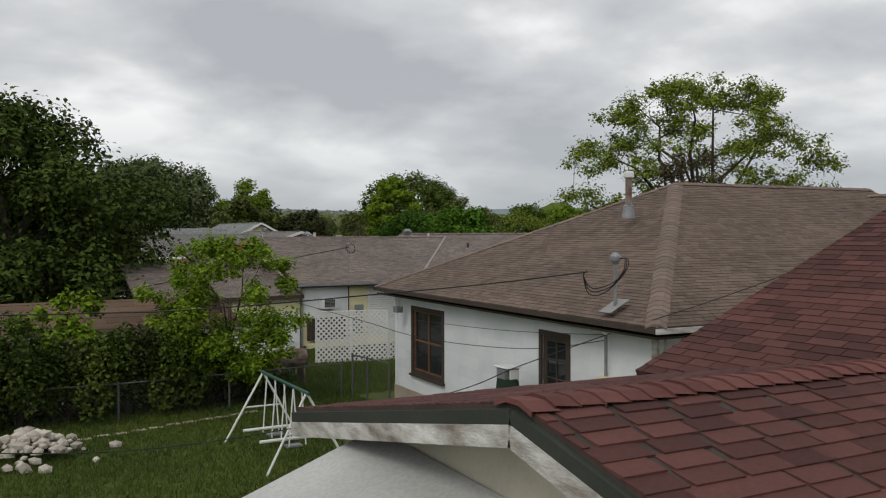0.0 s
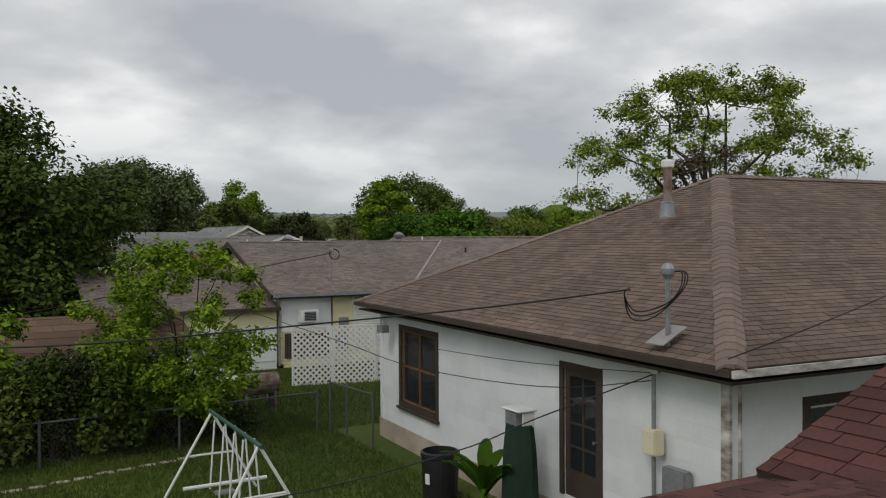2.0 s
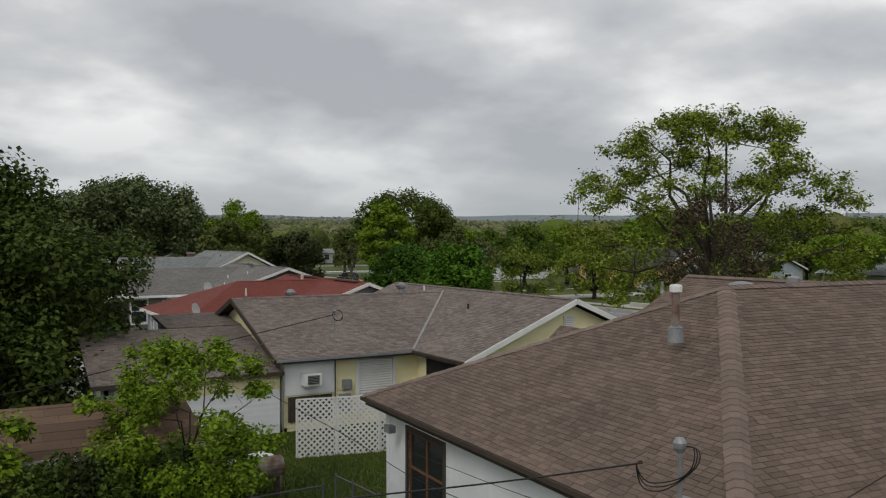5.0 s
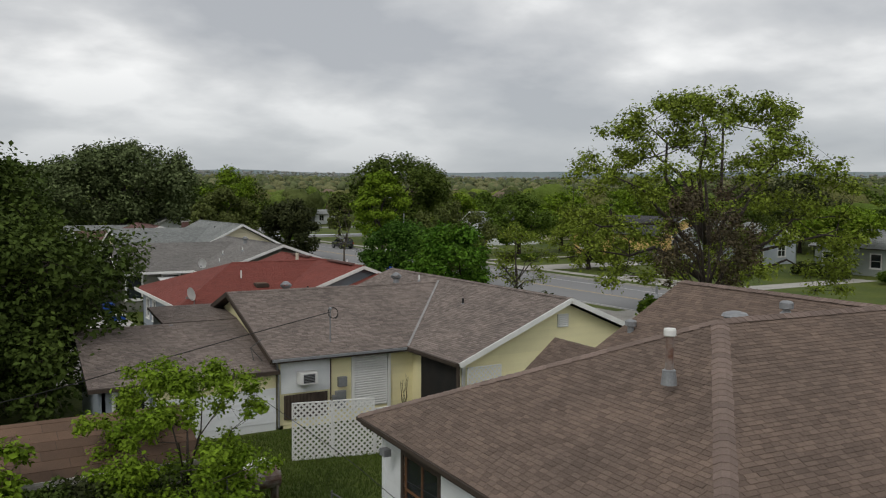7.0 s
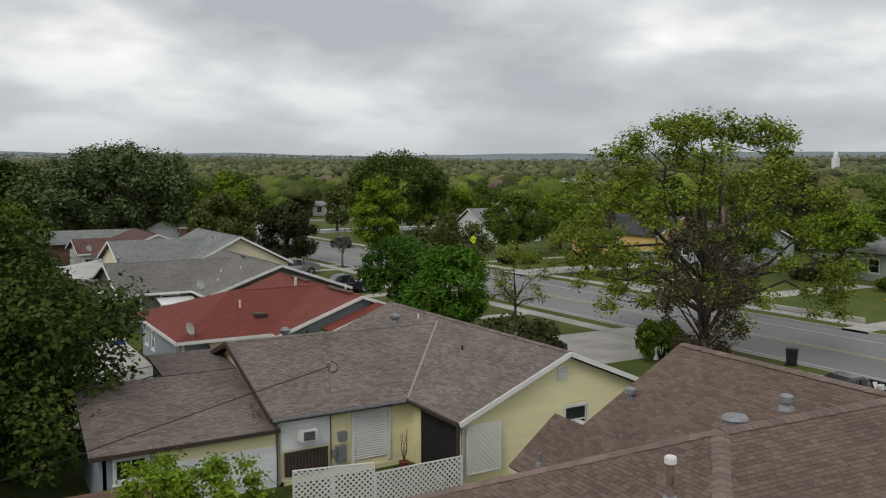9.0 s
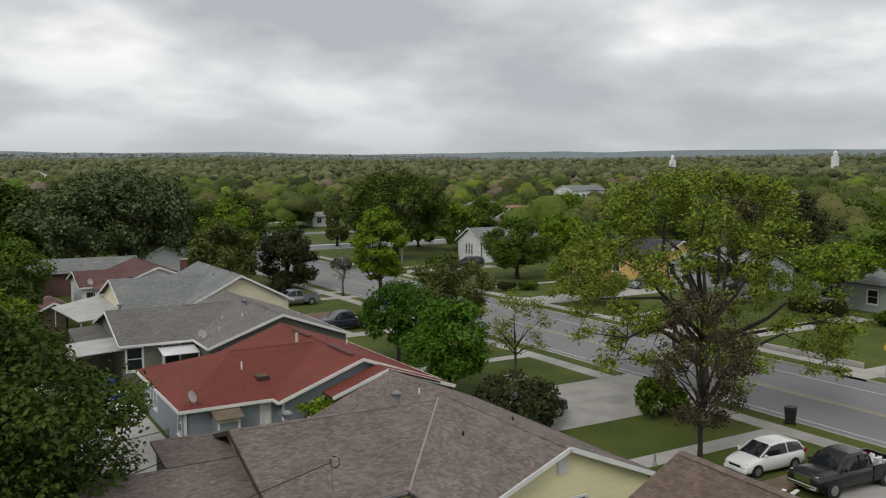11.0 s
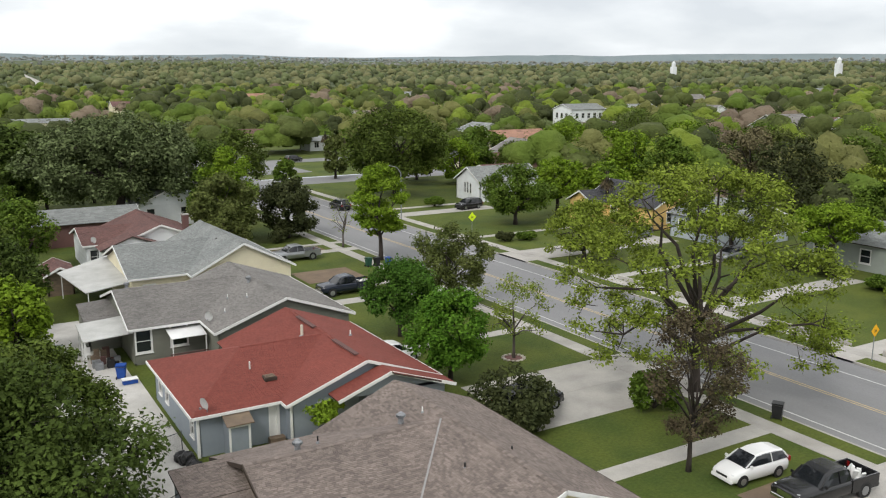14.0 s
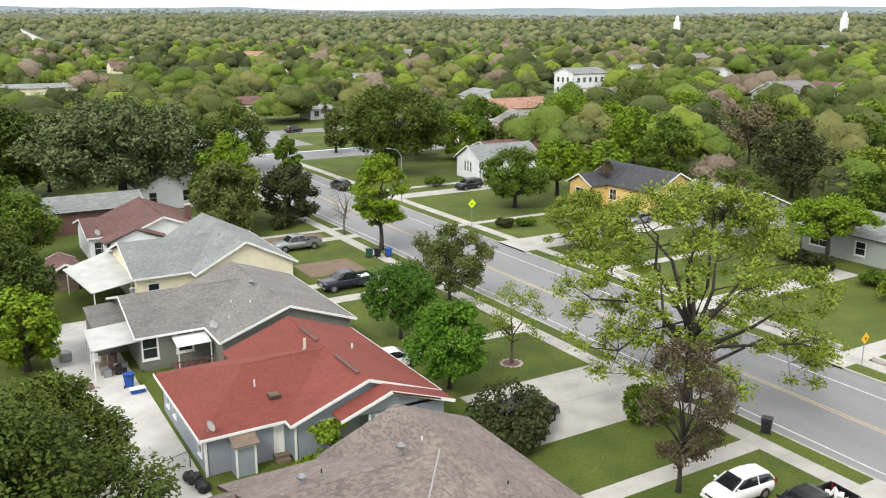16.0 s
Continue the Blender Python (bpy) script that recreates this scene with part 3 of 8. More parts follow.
def l_house(name, label, x0, xv, x1, ym, yl, yr, y1, ze, zr, zl, roof_mat, wall_mat, trim, overhang=0.4, floor=0.0, front=(), left=(), west=(), boards=0.0, eave=None, hip=0.0):
    """A house with a gabled wing along y (xv..x1, ridge half way) and a lower wing along x to the left (x0..xv, ridge at yr)."""
    h = thing(name, label, "house")
    xr = (xv + x1) / 2
    k = (zr - ze) / (xr - xv)
    xt = xv + (zl - ze) / k                      # where the left ridge meets the main slope
    yb = 2 * yr - yl
    s = hash_seed(name)
    # main wing, facing -x, cut at the valley
    roof_plane(h, [(xv, yl, ze), (xv, ym, ze), (xr, ym, zr), (xr, yr, zr), (xt, yr, zl)], roof_mat, seed=s)
    roof_plane(h, [(xv, y1, ze), (xv, min(yb, y1 - 0.01), ze), (xt, yr, zl), (xr, yr, zr), (xr, y1, zr)], roof_mat, seed=s + 1)
    roof_plane(h, [(x1, ym, ze), (x1, y1, ze), (xr, y1, zr), (xr, ym, zr)], roof_mat, seed=s + 2)
    # left wing
    roof_plane(h, [(x0, yl, ze), (xv, yl, ze), (xt, yr, zl), (x0 + hip, yr, zl)], roof_mat, seed=s + 3)
    roof_plane(h, [(xv, yb, ze), (x0, yb, ze), (x0 + hip, yr, zl), (xt, yr, zl)], roof_mat, seed=s + 4)
    if hip:
        roof_plane(h, [(x0, yb, ze), (x0, yl, ze), (x0 + hip, yr, zl)], roof_mat, seed=s + 5)
    cap_row(h, (xr, ym, zr), (xr, y1, zr), roof_mat, seed=s, drop=k)
    cap_row(h, (x0 + hip, yr, zl), (xt, yr, zl), roof_mat, seed=s + 1, drop=k)
    # fascia and rakes
    o = overhang
    for a, b in (((xv, ym, ze), (xr, ym, zr)), ((x1, ym, ze), (xr, ym, zr))) + ((((x0, yl, ze), (x0, yb, ze)),) if hip else (((x0, yl, ze), (x0, yr, zl)), ((x0, yb, ze), (x0, yr, zl)))):
        bm = bmesh.new()
        off = Vector((0, -0.03, -0.07)) if a[1] == b[1] else Vector((-0.03, 0, -0.07))
        beam(bm, Vector(a) + off, Vector(b) + off, 0.05, 0.19)
        part("bargeboard", bm, trim if a[1] == b[1] else eave or trim, h)
    for a, b in (((x0, yl, ze), (xv, yl, ze)), ((xv, ym, ze), (xv, yl, ze)), ((x1, ym, ze), (x1, y1, ze))):
        bm = bmesh.new()
        off = Vector((0, -0.03, -0.07)) if a[1] == b[1] else Vector((-0.03 if a[0] == xv else 0.03, 0, -0.07))
        beam(bm, Vector(a) + off, Vector(b) + off, 0.05, 0.17)
        part("fascia", bm, eave or trim, h)
    # closed walls with gable triangles
    zt = ze - 0.06
    for p, q, ops in (((xv + o, ym + o), (x1 - o, ym + o), front), ((x0 + o, yl + o), (xv + o, yl + o), left), ((x0 + o, yb - o), (x0 + o, yl + o), west)):
        holes = [w[:4] for w in ops]
        wall_panel("wall", h, p, q, floor, zt, wall_mat, holes)
        if boards:
            siding(h, p, q, 0.15, zt, wall_mat, [(a - 0.09, b + 0.09, c - 0.1, e + 0.09) for a, b, c, e in holes], boards)
        for a, b, c, e, style in ops:
            if style == "door":
                door_leaf(h, p, (q[0] - p[0], q[1] - p[1]), a, b, c, e, M_TRIM, M_TRIM)
            elif style:
                window(h, p, (q[0] - p[0], q[1] - p[1]), a, b, c, e, trim, bars=style)
    wall_panel("wall", h, (xv + o, yl + o), (xv + o, ym + o), floor, zt, wall_mat)
    # black filler boxes: the rooms' darkness is painted, not left to the light
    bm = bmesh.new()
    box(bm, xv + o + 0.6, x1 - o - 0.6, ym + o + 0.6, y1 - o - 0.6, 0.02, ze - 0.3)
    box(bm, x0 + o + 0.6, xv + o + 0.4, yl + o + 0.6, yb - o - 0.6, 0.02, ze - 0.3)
    part("unlit_space_black", bm, M_UNLIT, h)
    wall_panel("wall", h, (x1 - o, ym + o), (x1 - o, y1 - o), floor, zt, wall_mat)
    wall_panel("wall", h, (x1 - o, y1 - o), (xv + o, y1 - o), floor, zt, wall_mat)
    wall_panel("wall", h, (xv + o, yb - o), (x0 + o, yb - o), floor, zt, wall_mat)
    for y in (ym + o, y1 - o):
        bm = bmesh.new()
        prism(bm, [(xv + o, y, zt), (x1 - o, y, zt), (xr, y, zr - k * o * 0.35 - 0.14)], (0, 0.12, 0))
        part("gable", bm, wall_mat, h)
    if not hip:
        bm = bmesh.new()
        prism(bm, [(x0 + o, yl + o, zt), (x0 + o, yb - o, zt), (x0 + o, yr, zl - 0.16)], (0.12, 0, 0))
        part("gable", bm, wall_mat, h)
    return h


def door_leaf(parent, p, d, u0, u1, v0, v1, frame_mat, leaf_mat, panes=None, label=""):
    """A door with its frame and knob in a wall's opening."""
    p, d = Vector((p[0], p[1], 0)), Vector((d[0], d[1], 0)).normalized()
    out = Vector((d.y, -d.x, 0))

    def bar(bm, a, b, c, e, deep0, deep1):
        prism(bm, [p + d * x + Vector((0, 0, z)) + out * deep1 for x, z in ((a, c), (b, c), (b, e), (a, e))], -out * (deep1 - deep0))
    bm = bmesh.new()
    bar(bm, u0 - 0.1, u0, v0, v1 + 0.1, -0.1, 0.035)
    bar(bm, u1, u1 + 0.1, v0, v1 + 0.1, -0.1, 0.035)
    bar(bm, u0, u1, v1, v1 + 0.1, -0.1, 0.035)
    dr = part("door", bm, frame_mat, parent, label)
    bm = bmesh.new()
    s = 0.11
    bar(bm, u0, u0 + s, v0, v1, -0.07, -0.02)
    bar(bm, u1 - s, u1, v0, v1, -0.07, -0.02)
    bar(bm, u0 + s, u1 - s, v0, v0 + 0.42 if panes else v1, -0.07, -0.024)
    if panes:
        bar(bm, u0 + s, u1 - s, v1 - s, v1, -0.07, -0.02)
        nu, nv = panes
        du, dv = (u1 - u0 - 2 * s) / nu, (v1 - v0 - 0.42 - s) / nv
        for i in range(1, nu):
            bar(bm, u0 + s + du * i - 0.018, u0 + s + du * i + 0.018, v0 + 0.42, v1 - s, -0.06, -0.03)
        for j in range(1, nv):
            bar(bm, u0 + s, u1 - s, v0 + 0.42 + dv * j - 0.018, v0 + 0.42 + dv * j + 0.018, -0.06, -0.032)
    part("door_leaf", bm, leaf_mat, dr)
    if panes:
        for i in range(nu):
            for j in range(nv):
                bm = bmesh.new()
                bar(bm, u0 + s + du * i + 0.01, u0 + s + du * (i + 1) - 0.01, v0 + 0.42 + dv * j + 0.01, v0 + 0.42 + dv * (j + 1) - 0.01, -0.055, -0.045)
                part("pane", bm, M_GLASS, dr)
    bm = bmesh.new()
    c = p + d * (u1 - 0.07) + Vector((0, 0, v0 + 0.98))
    tube(bm, [c - out * 0.02, c + out * 0.03, c + out * 0.05], [0.012, 0.012, 0.028], 8)
    part("door_knob", bm, M_GALV, dr)
    return dr


def hash_seed(text):
    return sum(ord(c) * (i + 3) for i, c in enumerate(text)) % 997


def gable_house(name, label, x0, x1, y0, y1, axis, ze, zr, roof_mat, wall_mat, trim, o=0.4, tab=0.6, row=0.2, windows=()):
    """A plain rectangular house with a ridge along axis."""
    h = thing(name, label, "house")
    s = hash_seed(name)
    if axis == "y":
        c = (x0 + x1) / 2
        roof_plane(h, [(x0, y1, ze), (x0, y0, ze), (c, y0, zr), (c, y1, zr)], roof_mat, tab, row, s)
        roof_plane(h, [(x1, y0, ze), (x1, y1, ze), (c, y1, zr), (c, y0, zr)], roof_mat, tab, row, s + 1)
        tri = [[(x0 + o, y, ze - 0.06), (x1 - o, y, ze - 0.06), (c, y, zr - 0.2)] for y in (y0 + o, y1 - o - 0.12)]
        off = (0, 0.12, 0)
        rakes = [((x, y, ze), (c, y, zr)) for x in (x0, x1) for y in (y0 - 0.02, y1 + 0.02)]
    else:
        c = (y0 + y1) / 2
        roof_plane(h, [(x0, y0, ze), (x1, y0, ze), (x1, c, zr), (x0, c, zr)], roof_mat, tab, row, s)
        roof_plane(h, [(x1, y1, ze), (x0, y1, ze), (x0, c, zr), (x1, c, zr)], roof_mat, tab, row, s + 1)
        tri = [[(x, y0 + o, ze - 0.06), (x, y1 - o, ze - 0.06), (x, c, zr - 0.2)] for x in (x0 + o, x1 - o - 0.12)]
        off = (0.12, 0, 0)
        rakes = [((x, y, ze), (x, c, zr)) for x in (x0 - 0.02, x1 + 0.02) for y in (y0, y1)]
    for a, b in rakes:
        bm = bmesh.new()
        beam(bm, Vector(a) - Vector((0, 0, 0.07)), Vector(b) - Vector((0, 0, 0.07)), 0.05, 0.2)
        part("bargeboard", bm, trim, h)
    for t in tri:
        bm = bmesh.new()
        prism(bm, t, off)
        part("gable", bm, wall_mat, h)
    corners = {"s": ((x0 + o, y0 + o), (x1 - o, y0 + o)), "e": ((x1 - o, y0 + o), (x1 - o, y1 - o)), "n": ((x1 - o, y1 - o), (x0 + o, y1 - o)), "w": ((x0 + o, y1 - o), (x0 + o, y0 + o))}
    for side, (p, q) in corners.items():
        ops = [w[1:5] for w in windows if w[0] == side]
        wall_panel("wall", h, p, q, 0, ze - 0.06, wall_mat, ops)
        for w in ops:
            window(h, p, (q[0] - p[0], q[1] - p[1]), *w, M_TRIM, bars=(2, 2) if w[1] - w[0] > 1.3 else (1, 2))
    # black filler box in place of a dark interior
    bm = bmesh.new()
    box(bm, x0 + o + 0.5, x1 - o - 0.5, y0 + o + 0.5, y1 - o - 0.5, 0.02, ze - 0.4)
    part("unlit_space_black", bm, M_UNLIT, h)
    return h


# white hip-roofed house, turned three degrees
white = thing("white_house", "white shingle-sided house with brown hipped roof and dark window frames", "house", (9.62, 10.08, 0), -3.0)
WE, WL, AX, AZ = 3.16, 11.9, 5.75, 5.92
roof_plane(white, [(0, WL, WE), (0, 0, WE), (AX, WL / 2, AZ)], M_BROWN, seed=1, thick=0.06)
roof_plane(white, [(0, 0, WE), (13.0, 0, WE), (13.0, WL / 2, AZ), (AX, WL / 2, AZ)], M_BROWN, seed=2, thick=0.06)
roof_plane(white, [(9.5, WL, WE), (0, WL, WE), (AX, WL / 2, AZ), (12.6, WL / 2, AZ)], M_BROWN, seed=3, thick=0.06)
cap_row(white, (0.05, 0.05, WE + 0.02), (AX, WL / 2, AZ), M_CAPBROWN, 0.2, 0.36, 0.42, 4)
cap_row(white, (0.05, WL - 0.05, WE + 0.02), (AX, WL / 2, AZ), M_CAPBROWN, 0.2, 0.36, 0.42, 5)
cap_row(white, (AX, WL / 2, AZ), (13, WL / 2, AZ), M_CAPBROWN, 0.2, 0.36, 0.5, 6)
# small rear gable
roof_plane(white, [(4.9, 12.9, 3.16), (4.9, 10.4, 3.16), (6.45, 8.2, 4.45), (6.45, 12.9, 4.45)], M_BROWN, seed=7)
roof_plane(white, [(8.0, 10.4, 3.16), (8.0, 12.9, 3.16), (6.45, 12.9, 4.45), (6.45, 8.2, 4.45)], M_BROWN, seed=8)
# front wing, ridge along the street
roof_plane(white, [(7.9, 14.2, 3.2), (7.9, -1.5, 3.2), (12.4, -1.5, 5.72), (12.4, 14.2, 5.72)], M_BROWN, seed=9)
roof_plane(white, [(17.2, -1.5, 3.2), (17.2, 14.2, 3.2), (12.4, 14.2, 5.72), (12.4, -1.5, 5.72)], M_BROWN, seed=10)
cap_row(white, (12.4, -1.5, 5.72), (12.4, 14.2, 5.72), M_CAPBROWN, 0.2, 0.36, 0.5, 11)
for a, b in (((0, 0, WE), (0, WL, WE)), ((0, 0, WE), (8, 0, WE))):
    bm = bmesh.new()
    off = Vector((-0.02, 0, -0.05)) if a[0] == b[0] else Vector((0, -0.02, -0.06))
    beam(bm, Vector(a) + off, Vector(b) + off, 0.045, 0.09)
    part("fascia", bm, M_BROWNTRIM if a[0] == b[0] else M_PEEL, white)
o = 0.45
bm = bmesh.new()
box(bm, 0.06, 13, 0.06, WL - 0.06, WE - 0.20, WE - 0.16)
part("soffit", bm, M_BROWNTRIM, white)
W_DOOR, W_WIN = (7.52, 8.40, 0.62, 2.62), (1.25, 2.98, 1.02, 2.62)
west = [W_DOOR, W_WIN]
wall_panel("wall", white, (o, WL - o), (o, o), 0.42, WE - 0.16, M_WHITE, west)
siding(white, (o, WL - o), (o, o), 0.42, WE - 0.2, M_WHITE, [(a - 0.1, b + 0.1, c - 0.12, e + 0.1) for a, b, c, e in west], 0.27, "siding_shingle", length=1.22, seed=2, depth=0.010)
wp, wd = (o, WL - o), (0, -1)
window(white, wp, wd, *W_WIN, M_BROWNTRIM, M_OLDWOOD, bars=(2, 2), label="dark brown window with orange-brown sashes and torn lower frame", width=0.11)
door_leaf(white, wp, wd, *W_DOOR, M_BROWNTRIM, M_BROWNTRIM, (2, 4), "dark brown door with eight glass panes")
S_WIN = [(1.35, 3.1, 1.05, 2.5)]
wall_panel("wall", white, (o, o), (13, o), 0.42, WE - 0.16, M_WHITE, S_WIN)
siding(white, (o, o), (8.0, o), 0.42, WE - 0.2, M_WHITE, [(a - 0.1, b + 0.1, c - 0.12, e + 0.1) for a, b, c, e in S_WIN], 0.27, "siding_shingle", length=1.22, seed=3, depth=0.010)
wall_panel("wall", white, (13, WL - o), (o, WL - o), 0.42, WE - 0.16, M_WHITE)
window(white, (o, o), (1, 0), *S_WIN[0], M_BROWNTRIM, M_TRIM, bars=(2, 1), label="dark brown framed window with white blinds", width=0.12)
for cx, cy, m in ((o - 0.035, o + 0.12, M_PEEL), (o + 0.12, o - 0.035, M_PEEL), (o - 0.03, WL - o - 0.08, M_WHITE)):
    bm = bmesh.new()
    box(bm, cx - 0.01, cx + 0.04 if cx < o else cx + 0.02, cy - 0.14 if cx < o else cy - 0.01, cy + 0.0 if cx < o else cy + 0.04, 0.44, WE - 0.18)
    part("corner_board", bm, m, white)
for p, q in (((o - 0.03, WL - o), (o - 0.03, o)), ((o - 0.03, o - 0.03), (13, o - 0.03)), ((13, WL - o + 0.03), (o, WL - o + 0.03))):
    wall_panel("plinth", white, p, q, -0.1, 0.44, M_PLINTH, thick=0.16, label="stained beige plinth")
# black filler box added to make the inside look unlit
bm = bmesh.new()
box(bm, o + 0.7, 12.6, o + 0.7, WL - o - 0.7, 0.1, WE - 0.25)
part("unlit_space_black", bm, M_UNLIT, white)
wall_panel("wall", white, (5.2, WL - o), (5.2, 12.5), 0, 3.1, M_WHITE)
wall_panel("wall", white, (8.3, 13.8), (8.3, WL - o), 0, 3.1, M_WHITE)
wall_panel("wall", white, (16.8, 13.8), (8.3, 13.8), 0, 3.1, M_WHITE)
wall_panel("wall", white, (16.8, -1.1), (16.8, 13.8), 0, 3.1, M_WHITE)
for tri, off in (([(8.3, 13.8, 3.1), (16.8, 13.8, 3.1), (12.4, 13.8, 5.5)], (0, -0.12, 0)), ([(5.2, 12.5, 3.05), (7.7, 12.5, 3.05), (6.45, 12.5, 4.25)], (0, -0.12, 0))):
    bm = bmesh.new()
    prism(bm, tri, off)
    part("gable", bm, M_WHITE, white)

# yellow L-shaped house
Y = dict(x0=11.6, xv=17.05, x1=26.85, ym=28.35, yl=32.15, yr=37.6, y1=43.3, ze=2.66, zr=4.66, zl=4.50)
yellow = l_house("yellow_house", "pale yellow clapboard house with taupe shingle roof and white trim", roof_mat=M_TAUPE, wall_mat=M_YELLOW, trim=M_TRIM, boards=0.13, eave=M_BROWNTRIM,
                 front=[(4.6, 5.65, 1.35, 2.42, (1, 2))], left=[(2.95, 4.35, 0.45, 2.5, 0), (0.75, 1.35, 1.4, 2.3, 0)], **Y)

# red-roofed house
R = dict(x0=12.15, xv=17.3, x1=27.6, ym=47.7, yl=48.6, yr=54.3, y1=61.6, ze=2.56, zr=4.42, zl=4.36, hip=4.6)
redhouse = l_house("red_roofed_house", "blue-grey house with a faded red rolled roof and white trim", roof_mat=M_REDROLL, wall_mat=M_BLUEGREY, trim=M_TRIM,
                   front=[(1.7, 2.7, 1.0, 2.2, (1, 2))], left=[(4.2, 4.66, 0.2, 2.2, 0)], west=[(1.2, 1.9, 0.9, 2.0, (1, 2)), (3.0, 3.7, 0.9, 2.0, (1, 2)), (9.0, 9.7, 0.9, 2.0, (1, 2))], **R)

# grey-roofed olive house
G = dict(x0=12.3, xv=17.5, x1=28.6, ym=62.7, yl=66.7, yr=72.6, y1=77.5, ze=2.88, zr=4.85, zl=4.62)
olive = l_house("olive_house", "olive-grey house with grey shingle roof and white window frames", roof_mat=M_GREY, wall_mat=M_OLIVE, trim=M_TRIM, boards=0.25,
                front=[(4.2, 5.2, 1.2, 2.4, (1, 2))], left=[(0.15, 1.25, 0.95, 2.6, (1, 2)), (2.7, 3.9, 1.1, 2.6, (1, 2))], **G)

# cream gabled house with pale roof
C = dict(x0=15.2, xv=20.5, x1=30.6, ym=80.6, yl=82.0, yr=88.5, y1=96.0, ze=3.15, zr=5.75, zl=5.2)
cream = l_house("cream_house", "cream house with pale grey shingle roof", roof_mat=M_PALE, wall_mat=M_CREAM, trim=M_TRIM, boards=0.2, front=[(2.4, 3.4, 1.2, 2.4, (1, 2)), (6.2, 7.2, 1.2, 2.4, (1, 2))], left=[(1.0, 2.0, 1.1, 2.4, (1, 2))], **C)
# maroon-roofed white house
D = dict(x0=14.2, xv=17.2, x1=27.2, ym=99.6, yl=101.6, yr=106.5, y1=113.0, ze=3.0, zr=5.0, zl=4.3)
maroon = l_house("maroon_roofed_house", "white house with a maroon shingle roof", roof_mat=M_MAROON, wall_mat=M_WHITE, trim=M_TRIM, boards=0.2, front=[(1.2, 3.2, 1.0, 2.3, (3, 1)), (5.4, 7.4, 1.0, 2.3, (3, 1))], left=[(0.4, 1.9, 0.9, 2.4, (2, 2))], **D)

# red-shingled house under the camera
red = thing("red_shingled_house", "dark red shingle-roofed house with beige gable and peeling white bargeboards", "house")
RX0, RX1, RY0, RY1 = 2.60, 12.0, 0.6, 3.77
RZ0, RZ1, SAG = 2.97, 3.76, 0.11          # the ridge and eaves sink towards the main roof
roof_plane(red, [(RX0, 7.22, 3.11), (RX1, 7.22, 3.11 - SAG), (RX1, RY1, RZ1 - SAG), (RX0, RY1, RZ1)], M_RED, seed=20)


class Near:
    """Picks the shingles on the slope next to the flight path that become pieces of their own."""
    def __init__(self):
        self.made = []

    def __call__(self, p):
        return p.x < 6.6 and p.y > 1.7 and len(self.made) < 290


near = Near()
roof_plane(red, [(RX0, RY0, RZ0), (RX1, RY0, RZ0 - SAG), (RX1, RY1, RZ1 - SAG), (RX0, RY1, RZ1)], M_RED, 0.34, 0.15, seed=21, lift=0.014, singles=near)
cap_row(red, (RX0 - 0.03, RY1, RZ1 - 0.01), (RX1, RY1, RZ1 - SAG - 0.01), M_REDCAP, 0.17, 0.34, 0.28, 22)
# main roof, its gable end towards the white house
roof_plane(red, [(6.52, 7.14, 3.14), (6.52, -9.0, 3.14), (13.4, -9.0, 5.95), (13.4, 7.14, 5.95)], M_RED, 0.34, 0.15, seed=23)
roof_plane(red, [(20.28, -9.0, 3.14), (20.28, 7.14, 3.14), (13.4, 7.14, 5.95), (13.4, -9.0, 5.95)], M_RED, 0.34, 0.15, seed=24)
for a, b in (((RX0, 7.22, 3.09), (RX0, RY1, RZ1 - 0.02)), ((RX0, RY0, RZ0 - 0.02), (RX0, RY1, RZ1 - 0.02))):
    bm = bmesh.new()
    beam(bm, Vector(a) + Vector((-0.02, 0, -0.05)), Vector(b) + Vector((-0.02, 0, -0.05)), 0.05, 0.085)
    part("drip_edge", bm, M_GREENTRIM, red, "dark green drip edge")
    bm = bmesh.new()
    beam(bm, Vector(a) + Vector((-0.03, 0, -0.155)), Vector(b) + Vector((-0.03, 0, -0.155)), 0.04, 0.125)
    part("bargeboard", bm, M_PEEL, red, "white bargeboard with peeling paint")
bm = bmesh.new()
prism(bm, [(2.92, 6.9, 2.0), (2.92, 0.9, 2.0), (2.92, 0.9, 2.93), (2.92, RY1, 3.62), (2.92, 6.9, 3.02)], (0.14, 0, 0))
part("gable", bm, M_BEIGE, red, "beige painted gable wall")
wall_panel("wall", red, (12.0, 6.9), (2.95, 6.9), 0, 2.8, M_BEIGE)
wall_panel("wall", red, (2.95, 6.9), (2.95, 0.9), 0, 2.1, M_BEIGE)
wall_panel("wall", red, (19.9, 6.85), (6.9, 6.85), 0, 3.08, M_WHITE)
bm = bmesh.new()
prism(bm, [(6.9, 6.84, 3.07), (19.9, 6.84, 3.07), (13.4, 6.84, 5.72)], (0, -0.12, 0))
part("gable", bm, M_WHITE, red)
bm = bmesh.new()
beam(bm, (6.6, 7.09, 2.98), (13.4, 7.09, 5.75), 0.05, 0.15)
part("bargeboard", bm, M_GREENTRIM, red)
# patio cover hung under the gable
cover = thing("patio_cover", "white sheet-metal patio cover sloping from the gable wall", "canopy")
bm = bmesh.new()
prism(bm, [(2.9, 6.2, 3.11), (0.3, 6.2, 2.17), (0.3, 0.9, 1.99), (2.9, 0.9, 2.93)], (0, 0, -0.05))
part("sheet", bm, M_DULLWHITE, cover)
for yy in (1.1, 6.0):
    bm = bmesh.new()
    box(bm, 0.4, 0.5, yy - 0.05, yy + 0.05, 0, 2.0)
    part("post", bm, M_TRIM, cover)


